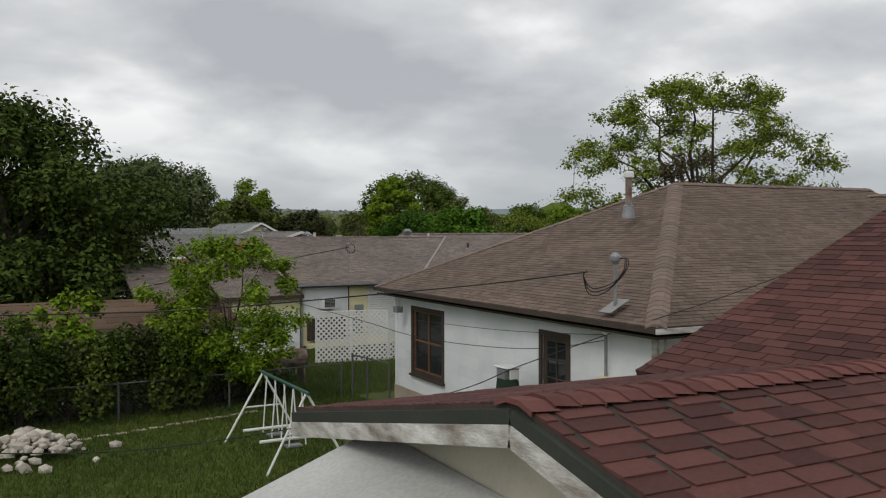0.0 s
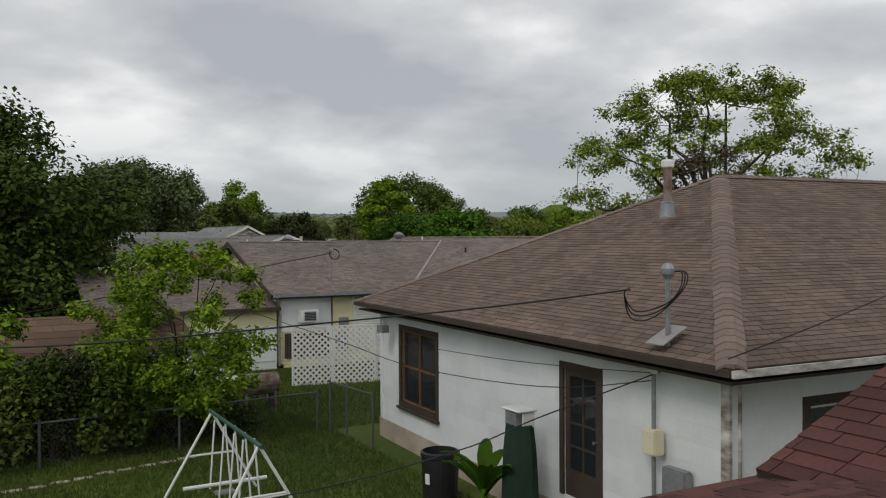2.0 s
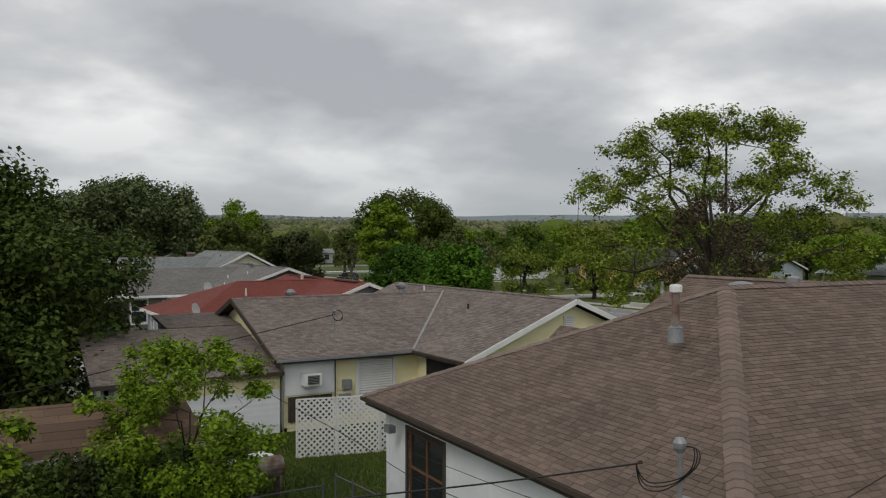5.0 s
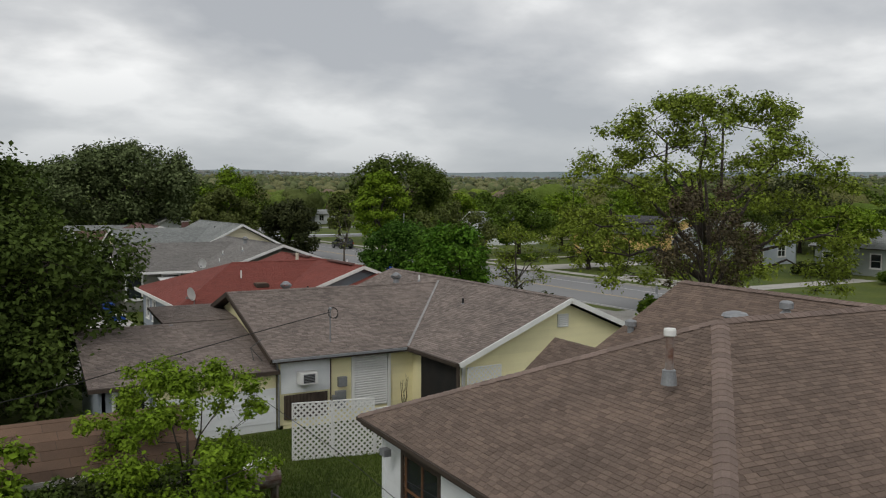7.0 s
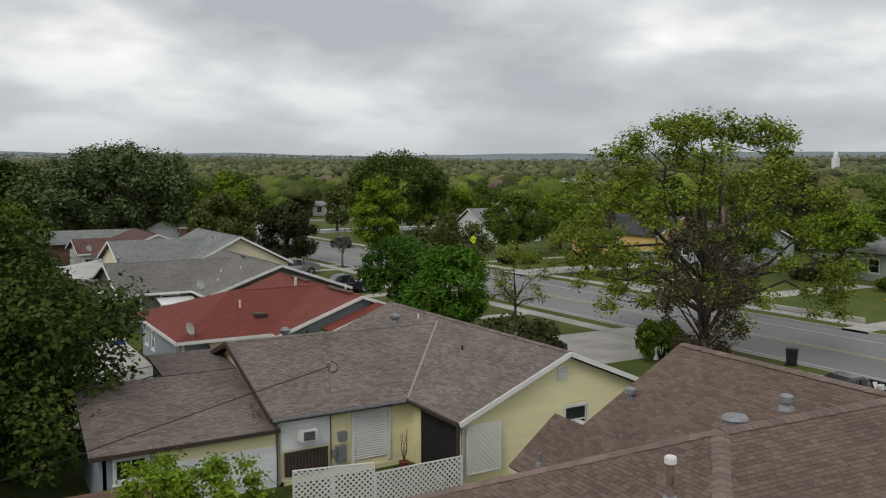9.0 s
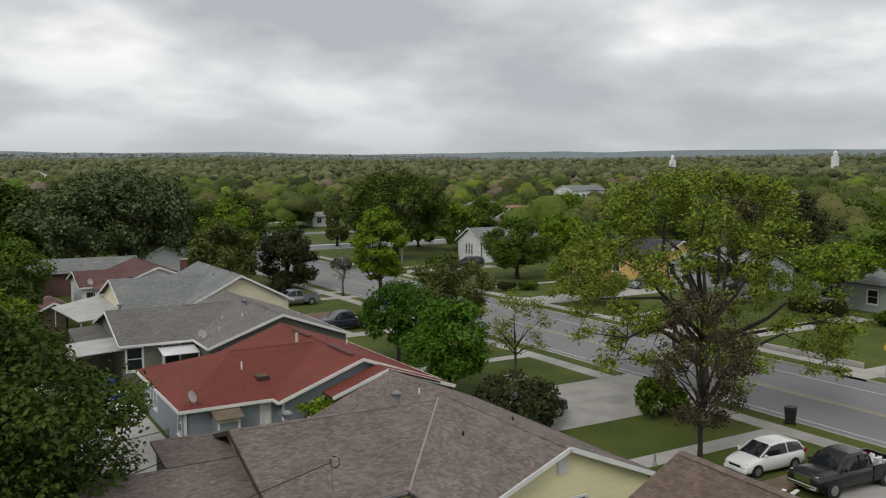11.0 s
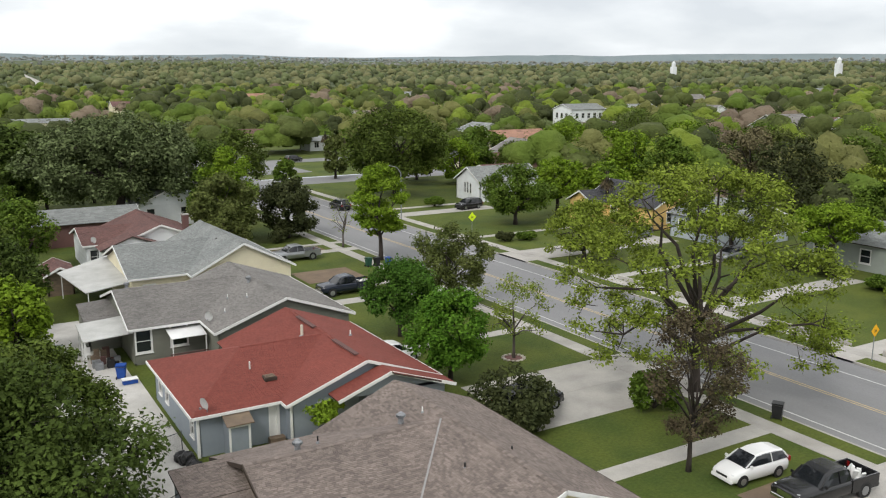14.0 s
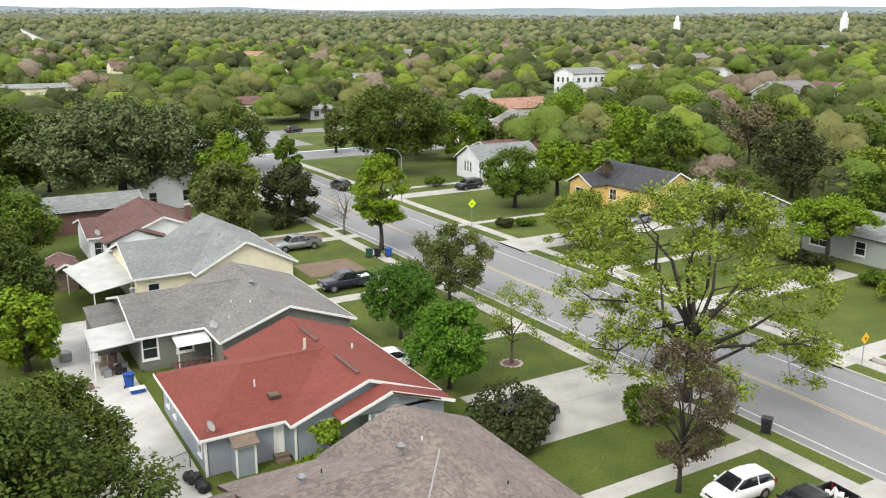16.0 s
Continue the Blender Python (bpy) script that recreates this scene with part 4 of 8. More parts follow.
# ---- trees ----
def cards(rng, pts, size, droop=0.0, centre=None, loose=0.6, outward=0.7):
    """Leaf sprays: a folded quad at every point, turned mostly to the sky, as vertices and faces."""
    n = len(pts)
    up = rng.normal(size=(n, 3)) * loose + np.array([0, 0, 0.75])
    if centre is not None:
        up += (pts - centre) / (np.linalg.norm(pts - centre, axis=1)[:, None] + 1e-9) * outward
    up /= np.linalg.norm(up, axis=1)[:, None] + 1e-9
    a = np.cross(up, rng.normal(size=(n, 3)))
    a /= np.linalg.norm(a, axis=1)[:, None] + 1e-9
    a[:, 2] -= droop
    b = np.cross(up, a)
    s = (size * rng.uniform(0.6, 1.35, n))[:, None]
    a, b = a * s, b * s * 0.62
    c = np.cross(a, b) / (s + 1e-9) * 0.35
    v = np.stack([pts - a, pts - a * 0.1 + b + c, pts + a, pts - a * 0.1 - b + c], 1).reshape(-1, 3)
    i = np.arange(n)[:, None] * 4
    f = np.concatenate([i + np.array([[0, 1, 2]]), i + np.array([[0, 2, 3]])], 0)
    return v, f


def fast_mesh(name, v, f, mat, parent=None):
    me = bpy.data.meshes.new(name)
    me.vertices.add(len(v))
    me.vertices.foreach_set("co", np.asarray(v, dtype=np.float32).ravel())
    me.loops.add(len(f) * 3)
    me.loops.foreach_set("vertex_index", np.asarray(f, dtype=np.int32).ravel())
    me.polygons.add(len(f))
    me.polygons.foreach_set("loop_start", np.arange(len(f), dtype=np.int32) * 3)
    me.update(calc_edges=True)
    me.materials.append(mat)
    ob = new(name, me)
    if parent:
        ob.parent = parent
    return ob


def leaf_clumps(rng, centres, radii, leaves, flat=0.75, hollow=0.35, rise_=0.35):
    """Points on the uneven shells of leaf clumps, thickest on their upper sides, and the clump that each belongs to."""
    weight = radii ** 2
    which = rng.choice(len(centres), leaves, p=weight / weight.sum())
    d = rng.normal(size=(leaves, 3))
    d /= np.linalg.norm(d, axis=1)[:, None]
    d[:, 2] += rise_ * (rng.random(leaves) < 0.75)
    az = np.arctan2(d[:, 1], d[:, 0])
    ph = rng.uniform(0, 6.28, (len(centres), 3))[which]
    lump = 1 + 0.20 * np.sin(3 * az + ph[:, 0] + 3 * d[:, 2]) + 0.16 * np.sin(5 * az + ph[:, 1] - 5 * d[:, 2])
    rad = radii[which] * lump * rng.uniform(0.12, 1.0, leaves) ** hollow
    return centres[which] + d * rad[:, None] * np.array([1, 1, flat]), which


TREES = []                             # place and spread of every single tree


def tree(name, label, at, height, spread, leaf_mat, seed=0, leaves=9000, size=0.2, base=0.16, wide=0.4, clumps=46, clump=0.26, trunk=0.28, limbs=8, under=0.55, point=1.0, hollow=0.35, flat=0.75, uneven=0.14, group="", droop=0.1, bare=0.0, bark=None):
    """A tapered trunk, forking limbs and twigs, and a crown of leaf clumps that fill an uneven dome."""
    rng = np.random.default_rng(seed)
    root = thing(name, label, "tree", at, 0, group)
    TREES.append((at[0], at[1], spread))
    z0, z1 = height * base, height
    ph = rng.uniform(0, 6.28, 3)
    centres, radii = [], []
    tries = 0
    while len(centres) < clumps and tries < clumps * 60:
        tries += 1
        f, az = rng.random(), rng.uniform(0, math.tau)
        if f < wide:
            r = 1 - under * ((wide - f) / wide) ** 2
        else:
            r = math.sqrt(max(0.0, 1 - ((f - wide) / (1 - wide)) ** 2)) ** point
        r *= 1 + uneven * math.sin(2 * az + ph[0]) + uneven * 0.8 * math.sin(3 * az + ph[1] + 4 * f)
        c = spread * clump * rng.uniform(0.65, 1.2)
        reach = max(r * spread - c * 0.55, 0.05) * rng.random() ** 0.3
        p = np.array([math.cos(az) * reach, math.sin(az) * reach, z0 + c * 0.5 + f * (z1 - z0 - c * 0.5 - c * flat * 0.9)])
        if all(np.linalg.norm(p - q) > 0.62 * min(c, w) for q, w in zip(centres, radii)):
            centres.append(p)
            radii.append(c)
    centres, radii = np.array(centres), np.array(radii)
    bm = bmesh.new()
    fork = Vector((0, 0, max(z0 * 0.9, height * 0.10)))
    lead = Vector((rng.normal() * 0.05 * height, rng.normal() * 0.05 * height, height * 0.62))
    tube(bm, [(0, 0, -0.15), (trunk * 0.15, 0, fork.z * 0.5), fork, fork.lerp(lead, 0.5) + Vector((trunk * 0.5, -trunk * 0.4, 0)), lead], [trunk * 1.35, trunk * 1.02, trunk * 0.9, trunk * 0.55, trunk * 0.2], 9)
    stems = [(fork.lerp(lead, k / 5), 0.8 - 0.12 * k) for k in range(1, 6)]
    # limbs: to the clumps that lie farthest from one another
    chosen = [int(np.argmax(np.linalg.norm(centres[:, :2], axis=1)))]
    while len(chosen) < min(limbs, len(centres)):
        gap = np.min(np.linalg.norm(centres[:, None] - centres[chosen][None], axis=2), axis=1)
        chosen.append(int(np.argmax(gap)))
    for i in chosen:
        tip = Vector(centres[i])
        f = min(max((tip.z - fork.z) / (height - fork.z), 0), 1)
        start = fork.lerp(lead, f * 0.55)
        bend = Vector(rng.normal(size=3)) * 0.07 * spread
        knee = start.lerp(tip, 0.38) + Vector((0, 0, 0.10 * spread)) + bend
        elbow = start.lerp(tip, 0.72) + Vector((0, 0, 0.06 * spread)) - bend * 0.7
        tube(bm, [start, knee, elbow, tip], [trunk * 0.52, trunk * 0.36, trunk * 0.2, trunk * 0.06], 6)
        for a, b, w in ((start, knee, 0.4), (knee, elbow, 0.26), (elbow, tip, 0.14)):
            stems += [(a.lerp(b, k / 3), w) for k in (1, 2, 3)]
    for i, c in enumerate(centres):
        if i not in chosen:
            tip = Vector(c)
            a, w = min(stems, key=lambda s: (s[0] - tip).length + 0.8 * max(0.0, s[0].z - tip.z) - 0.5 * s[1])
            mid = a.lerp(tip, 0.5) + Vector(rng.normal(size=3)) * 0.05 * spread + Vector((0, 0, 0.03 * spread))
            tube(bm, [a, mid, tip], [trunk * w * 0.5, trunk * w * 0.33, trunk * 0.04], 5)
            stems.append((mid, w * 0.6))
        for _ in range(5 if bare else 3):
            d = Vector(rng.normal(size=3)).normalized() * radii[i] * 0.9
            tube(bm, [Vector(c) - d * 0.15, Vector(c) + d * 0.45 + Vector((0, 0, 0.08 * radii[i])), Vector(c) + d], [trunk * 0.06, trunk * 0.035, trunk * 0.012], 4)
    part("trunk", bm, bark or M_BARK, root, smooth=True)
    pts, which = leaf_clumps(rng, centres, radii, leaves, flat, hollow)
    pts[:, 2] = np.maximum(pts[:, 2], 0.25)
    v, f = cards(rng, pts, size, droop, centres[which] - np.array([0, 0, 0.3]) * radii[which][:, None])
    fast_mesh("crown", v, f, leaf_mat, root)
    return root


def bush(name, label, at, size, height, leaf_mat, seed=0, leaves=2500, leaf=0.13, group=""):
    """A shrub: stems from the ground and leaf sprays in uneven clumps."""
    rng = np.random.default_rng(seed)
    root = thing(name, label, "shrub", at, 0, group)
    bm = bmesh.new()
    ends = []
    for i in range(11):
        az, f = i * 2.4, rng.uniform(0.25, 1)
        e = Vector((math.cos(az) * size * f, math.sin(az) * size * f, height * rng.uniform(0.35, 0.85) * (1.1 - 0.3 * f)))
        tube(bm, [(0, 0, -0.05), e * 0.5 + Vector((0, 0, 0.1 * height)), e], [0.04, 0.03, 0.01], 5)
        ends.append(tuple(e))
    part("stem", bm, M_BARK, root)
    ends = np.array(ends)
    which = rng.integers(0, len(ends), leaves)
    d = rng.normal(size=(leaves, 3))
    d /= np.linalg.norm(d, axis=1)[:, None]
    pts = ends[which] + d * np.array([size * 0.5, size * 0.5, height * 0.33]) * rng.uniform(0.2, 1, leaves)[:, None] ** 0.4
    pts[:, 2] = np.abs(pts[:, 2]) + 0.05
    v, f = cards(rng, pts, leaf)
    fast_mesh("foliage", v, f, leaf_mat, root)
    return root


# trees by name: place, height, spread
tree("live_oak", "dense dark live oak behind the back yards", (1.7, 39.5, 0), 10.2, 6.3, L_OAK, 1, 58000, 0.12, 0.05, 0.42, 90, 0.23, 0.45, 10, 0.2)
tree("live_oak", "dense green live oak beside the patio", (4.0, 48.3, 0), 8.3, 4.3, L_MIDOAK, 2, 36000, 0.115, 0.05, 0.42, 64, 0.24, 0.35, 9, 0.2)
tree("pecan_tree", "large spreading pecan tree with thin yellow-green spring leaves", (44.4, 42.3, 0), 15.4, 9.7, L_PECAN, 37, 42000, 0.112, 0.14, 0.28, 210, 0.105, 0.34, 20, 0.15, 0.75, hollow=0.8, flat=0.65, uneven=0.07, bare=1.0)
tree("conifer", "half-bare browning conifer on the front lawn", (34.9, 33.8, 0), 9.4, 2.8, L_BROWN, 4, 9500, 0.08, 0.2, 0.5, 80, 0.18, 0.13, 20, 0.5, 0.9, hollow=0.7, flat=1.0, bare=1.0)
tree("magnolia_tree", "round bright glossy-leaved tree on a front lawn", (31.2, 52.6, 0), 6.6, 3.25, L_GLOSS, 5, 20000, 0.115, 0.18, 0.45, 40, 0.27, 0.16, 8, 0.4)
tree("magnolia_tree", "round dark glossy-leaved tree on a front lawn", (33.0, 63.6, 0), 6.5, 3.05, L_GLOSSDARK, 6, 18000, 0.115, 0.18, 0.45, 38, 0.27, 0.16, 8, 0.4)
tree("young_tree", "sparse young tree in a ring of stones", (37.8, 54.2, 0), 6.6, 3.2, L_PECAN, 7, 3200, 0.085, 0.24, 0.5, 42, 0.2, 0.11, 9, 0.6, hollow=0.7, bare=1.0, bark=M_GREYBARK)
tree("street_tree", "leafy street tree beside the pavement", (41.2, 69.2, 0), 8.2, 4.0, L_MIDPALE, 8, 17000, 0.12, 0.2, 0.4, 50, 0.22, 0.16, 9, 0.4, hollow=0.5)
tree("street_tree", "bright green street tree beside parked trucks", (45.2, 91.4, 0), 11.2, 4.2, L_FRESH, 9, 17000, 0.16, 0.24, 0.45, 44, 0.24, 0.25, 9, 0.5, flat=0.5)
tree("bare_tree", "thin nearly bare street tree", (44.6, 100.8, 0), 7.0, 2.4, L_PECAN, 10, 200, 0.1, 0.25, 0.5, 26, 0.25, 0.12, 9, bare=1.0, bark=M_GREYBARK)
tree("great_oak", "huge round grey-green oak standing over the white houses", (24.0, 133.4, 0), 16.2, 11.4, L_SILVER, 11, 52000, 0.24, 0.20, 0.42, 110, 0.18, 0.7, 12, 0.35)
tree("great_oak", "dark oak standing behind the houses", (9.5, 149.0, 0), 14.0, 8.0, L_OAK, 12, 22000, 0.3, 0.10, 0.42, 50, 0.22, 0.6, 9, 0.3)
tree("hedge_tree", "broad grey-green hedge tree", (32.0, 108.6, 0), 9.4, 5.0, L_MIDPALE, 13, 19000, 0.18, 0.03, 0.4, 50, 0.25, 0.25, 9, 0.15)
tree("hedge_tree", "tall yellow-green tree behind the hedge", (34.6, 115.5, 0), 12.0, 4.4, L_FRESH, 23, 12000, 0.19, 0.1, 0.45, 36, 0.26, 0.25, 8, 0.3)
tree("hedge_tree", "dark hedge tree beside the street", (41.0, 110.4, 0), 8.2, 4.4, L_DARK, 14, 17000, 0.18, 0.02, 0.4, 46, 0.26, 0.2, 9, 0.1)
tree("spreading_tree", "wide old street tree at the corner", (73.0, 141.0, 0), 15.8, 10.4, L_MIDOAK, 15, 34000, 0.25, 0.16, 0.45, 90, 0.2, 0.5, 12, 0.4)
tree("front_tree", "leafy green tree on the far lawn", (73.2, 103.6, 0), 8.8, 5.4, L_MID, 16, 19000, 0.17, 0.16, 0.42, 54, 0.23, 0.3, 9, 0.4)
tree("front_tree", "bright green tree beside a driveway", (84.0, 107.5, 0), 9.0, 4.8, L_FRESH, 17, 13000, 0.19, 0.26, 0.5, 40, 0.25, 0.3, 9, 0.5, flat=0.55)
tree("lawn_tree", "low pale olive tree on the far verge", (66.3, 80.0, 0), 7.0, 4.9, L_PECAN, 18, 16000, 0.13, 0.08, 0.4, 56, 0.21, 0.25, 9, 0.25, hollow=0.55)
tree("side_tree", "dark open tree beside a pale house", (81.6, 71.5, 0), 9.6, 5.0, L_MIDOAK, 19, 13000, 0.16, 0.22, 0.5, 46, 0.2, 0.25, 9, 0.5, hollow=0.5)
tree("flat_tree", "flat-topped bright green tree in a front yard", (84.6, 60.2, 0), 7.6, 5.0, L_FRESH, 20, 17000, 0.15, 0.42, 0.4, 46, 0.24, 0.25, 9, 0.5, flat=0.5)
tree("yard_tree", "fresh green young tree over the fence", (6.5, 23.6, 0), 4.7, 2.7, L_FRESH, 21, 25000, 0.058, 0.10, 0.6, 130, 0.135, 0.05, 16, 0.55, hollow=0.8, uneven=0.22, bare=1.0)
tree("yard_sapling", "fresh green sapling leaning over the shed roof", (2.5, 23.9, 0), 3.2, 1.2, L_FRESH, 22, 1500, 0.09, 0.3, 0.6, 16, 0.3, 0.04, 6, 0.6, hollow=0.6, uneven=0.3, bare=1.0)
GARDEN = [
    (5.2, 71.8, 6.6, 3.0, L_FRESH, "bright green young tree behind the patio"), (5.6, 84.0, 7.4, 4.2, L_OAK, "grey-green tree behind the carport"), (2.0, 79.0, 6.5, 3.6, L_MIDOAK, "leafy tree behind the carport"),
    (8.5, 104.0, 8.2, 4.2, L_MID, "leafy tree behind the maroon roof"), (2.0, 98.0, 9.0, 5.0, L_MIDOAK, "leafy tree behind the back yards"), (-1.0, 62.0, 8.0, 4.6, L_MIDOAK, "leafy tree behind the back yards"), (6.0, 116.0, 10.0, 4.6, L_MID, "leafy tree beside the long roof"),
    (114.7, 88.0, 12.0, 6.8, L_DARK, "tall dark round tree behind the houses"), (117.8, 126.7, 11.0, 6.4, L_FRESH, "bright tree behind the apricot house"), (108, 108, 11.5, 5.2, L_MID, "leafy tree behind the apricot house"),
    (137, 115, 12.0, 6.8, L_GREYTWIG, "grey half-bare tree behind the houses"), (148, 100, 10.5, 5.6, L_MID, "leafy tree behind the houses"), (127, 83.6, 7.5, 5.0, L_PECAN, "yellow-green tree behind the pale house"), (109, 68, 8, 5, L_MID, "leafy tree behind the pale house"),
    (110, 52, 9.5, 6, L_PECAN, "yellow-green tree behind the sage house"), (79, 46.5, 6.2, 3.6, L_PECAN, "low yellow-green tree beside a front path"), (98, 112, 7.2, 4.8, L_FRESH, "bright tree beside the palm"),
    (49.5, 159, 12.2, 6.6, L_MIDOAK, "dark green tree at the corner"), (41, 151, 11, 6.2, L_OAK, "dark tree behind the white cottage"), (54, 146, 7, 2.6, L_MID, "small round street tree"), (74.6, 171.5, 9.2, 3.2, L_MIDPALE, "narrow tree at the crossing"),
    (117.5, 180.5, 9.5, 5.6, L_MID, "leafy tree beside the orange fence"), (136, 170, 10.5, 7.0, L_FRESH, "bright tree across the side street"), (154, 166, 14.2, 9.6, L_MIDOAK, "broad dark green tree across the street"), (167, 159, 10.5, 7.2, L_FRESH, "bright tree across the street"),
    (150, 140, 11, 6.5, L_MID, "leafy tree across the street"), (130, 148, 10.0, 6.0, L_FRESH, "bright tree across the street"), (128, 134, 8.5, 4.6, L_GLOSSDARK, "dark glossy tree across the street"), (101, 158, 7.5, 4.5, L_MID, "leafy tree beside a white house"), (106, 150, 8, 4.4, L_MIDOAK, "leafy tree beside a grey roof"),
    (92, 150, 9, 4.8, L_FRESH, "bright tree behind the white house"), (88, 160, 8.5, 4.5, L_DARK, "dark tree near the crossing"), (36, 126, 9, 4.5, L_MID, "leafy tree beside the street"), (16, 152, 12, 7, L_MID, "leafy tree behind the oak"), (24, 158, 12, 6, L_PECAN, "yellow-green tree behind the oak"),
    (160, 126, 10, 6, L_MIDPALE, "pale leafy tree behind the houses"), (170, 112, 11, 6.4, L_FRESH, "bright tree behind the houses"), (168, 138, 11, 6, L_MID, "leafy tree behind the houses"), (140, 84, 9, 5, L_MID, "leafy tree behind the pale house"), (133, 66, 10, 6, L_PECAN, "yellow-green tree behind the sage house"), (150, 72, 10, 6, L_MID, "leafy tree behind the sage house")]
for k, (x, y, h, s, m, label) in enumerate(GARDEN):
    tree("garden_tree", label, (x, y, 0), h, s, m, 200 + k, 6000 if x > 90 or y > 120 else 9500, 0.27 if x > 90 or y > 120 else 0.18, 0.1, 0.42, 40, 0.25, 0.28, 8, 0.3, group="garden trees", hollow=0.6 if m == L_GREYTWIG else 0.35)


# ---- shared small things ----
def cable(name, label, pts, r=0.014, mat=None):
    root = bmesh.new()
    path, P = [], [Vector(p) for p in pts]
    for i in range(len(P) - 1):
        p0, p1, p2, p3 = P[max(i - 1, 0)], P[i], P[i + 1], P[min(i + 2, len(P) - 1)]
        for k in range(6):
            t = k / 6
            path.append(0.5 * ((2 * p1) + (p2 - p0) * t + (2 * p0 - 5 * p1 + 4 * p2 - p3) * t * t + (3 * p1 - p0 - 3 * p2 + p3) * t ** 3))
    path.append(P[-1])
    tube(root, path, r, 6)
    return tagged(link(name, root, mat or M_CABLE), label, "cable")


def turbine_vent(at, label="galvanised turbine roof vent"):
    t = thing("turbine_vent", label, "roof vent", at, group="roof vents")
    bm = bmesh.new()
    lathe(bm, [(0.15, -0.12), (0.13, 0.16), (0.16, 0.17)])
    part("collar", bm, M_GALV, t)
    bm = bmesh.new()
    for k in range(18):
        a = k * math.tau / 18
        pts = [Vector((math.cos(a + f * 0.6) * r, math.sin(a + f * 0.6) * r, z)) for f, r, z in ((0, 0.14, 0.17), (0.4, 0.22, 0.24), (0.7, 0.22, 0.33), (1, 0.12, 0.42))]
        for p, q in zip(pts, pts[1:]):
            beam(bm, p, q, 0.05, 0.012)
    part("turbine_head", bm, M_GALV, t)
    bm = bmesh.new()
    lathe(bm, [(0.13, 0.41), (0.11, 0.45), (0.02, 0.47)])
    part("cap", bm, M_GALV, t)
    return t


def vent_pipe(at, height=0.35, r=0.04, mat=None, cap=False, label="small grey plumbing vent pipe"):
    t = thing("vent_pipe", label, "roof vent", at, group="roof vents")
    bm = bmesh.new()
    lathe(bm, [(r * 2.2, -0.06), (r * 1.8, 0.02), (r * 1.1, 0.07)], sides=10)
    part("boot", bm, M_GALV, t)
    bm = bmesh.new()
    lathe(bm, [(r, 0), (r, height)], sides=10)
    part("pipe", bm, mat or M_GALV, t)
    if cap:
        bm = bmesh.new()
        lathe(bm, [(r * 1.1, height), (r * 1.8, height + 0.02), (r * 1.8, height + 0.16), (r * 1.2, height + 0.2), (0.01, height + 0.21)], sides=14)
        part("cap", bm, M_GALV, t)
    return t


def satellite_dish(at, turn, label="pale grey satellite dish on a short bent mast", mat=None):
    t = thing("satellite_dish", label, "satellite dish", at, turn, "satellite dishes")
    bm = bmesh.new()
    tube(bm, [(0, 0, -0.08), (0, 0, 0.3), (0.08, 0, 0.42)], 0.025, 8)
    part("mast", bm, M_GALV, t)
    bm = bmesh.new()
    rows = [[bm.verts.new((0.1 + 0.10 * f * f + 0.15 * f * math.sin(a) * 0.5, math.cos(a) * 0.3 * f, 0.5 + math.sin(a) * 0.36 * f)) for a in [k * math.tau / 20 for k in range(20)]] for f in (0.05, 0.4, 0.75, 1.0)]
    for a, b in zip(rows, rows[1:]):
        for k in range(20):
            bm.faces.new((a[k], a[(k + 1) % 20], b[(k + 1) % 20], b[k]))
    bm.faces.new(rows[0])
    bmesh.ops.solidify(bm, geom=bm.faces[:], thickness=0.015)
    part("reflector", bm, mat or M_WHITEMETAL, t)
    bm = bmesh.new()
    tube(bm, [(0.1, 0, 0.2), (0.5, 0, 0.3)], 0.015, 6)
    box(bm, 0.47, 0.56, -0.04, 0.04, 0.28, 0.38)
    part("feed_arm", bm, M_GALV, t)
    return t


def wheelie_bin(at, turn, mat, label, group="wheeled bins", lid=None):
    t = thing("wheeled_bin", label, "bin", at, turn, group)
    bm = bmesh.new()
    a = [bm.verts.new((x * 0.24, y * 0.26, 0.05)) for x, y in ((-1, -1), (1, -1), (1, 1), (-1, 1))]
    b = [bm.verts.new((x * 0.31, y * 0.34, 0.98)) for x, y in ((-1, -1), (1, -1), (1, 1), (-1, 1))]
    bm.faces.new(a[::-1])
    bm.faces.new(b)
    for i in range(4):
        bm.faces.new((a[i], a[(i + 1) % 4], b[(i + 1) % 4], b[i]))
    bmesh.ops.bevel(bm, geom=bm.edges[:], offset=0.03, segments=2, affect="EDGES")
    part("body", bm, mat, t)
    bm = bmesh.new()
    box(bm, -0.33, 0.35, -0.36, 0.36, 0.985, 1.05)
    bmesh.ops.bevel(bm, geom=bm.edges[:], offset=0.025, segments=2, affect="EDGES")
    part("lid", bm, lid or mat, t)
    bm = bmesh.new()
    tube(bm, [(-0.36, -0.28, 0.93), (-0.40, -0.28, 0.95), (-0.40, 0.28, 0.95), (-0.36, 0.28, 0.93)], 0.018, 6)
    part("handle", bm, M_BLACK, t)
    for y in (-0.3, 0.3):
        bm = bmesh.new()
        tube(bm, [(-0.26, y - 0.03, 0.12), (-0.26, y + 0.03, 0.12)], 0.12, 14)
        part("wheel", bm, M_BLACK, t)
    return t


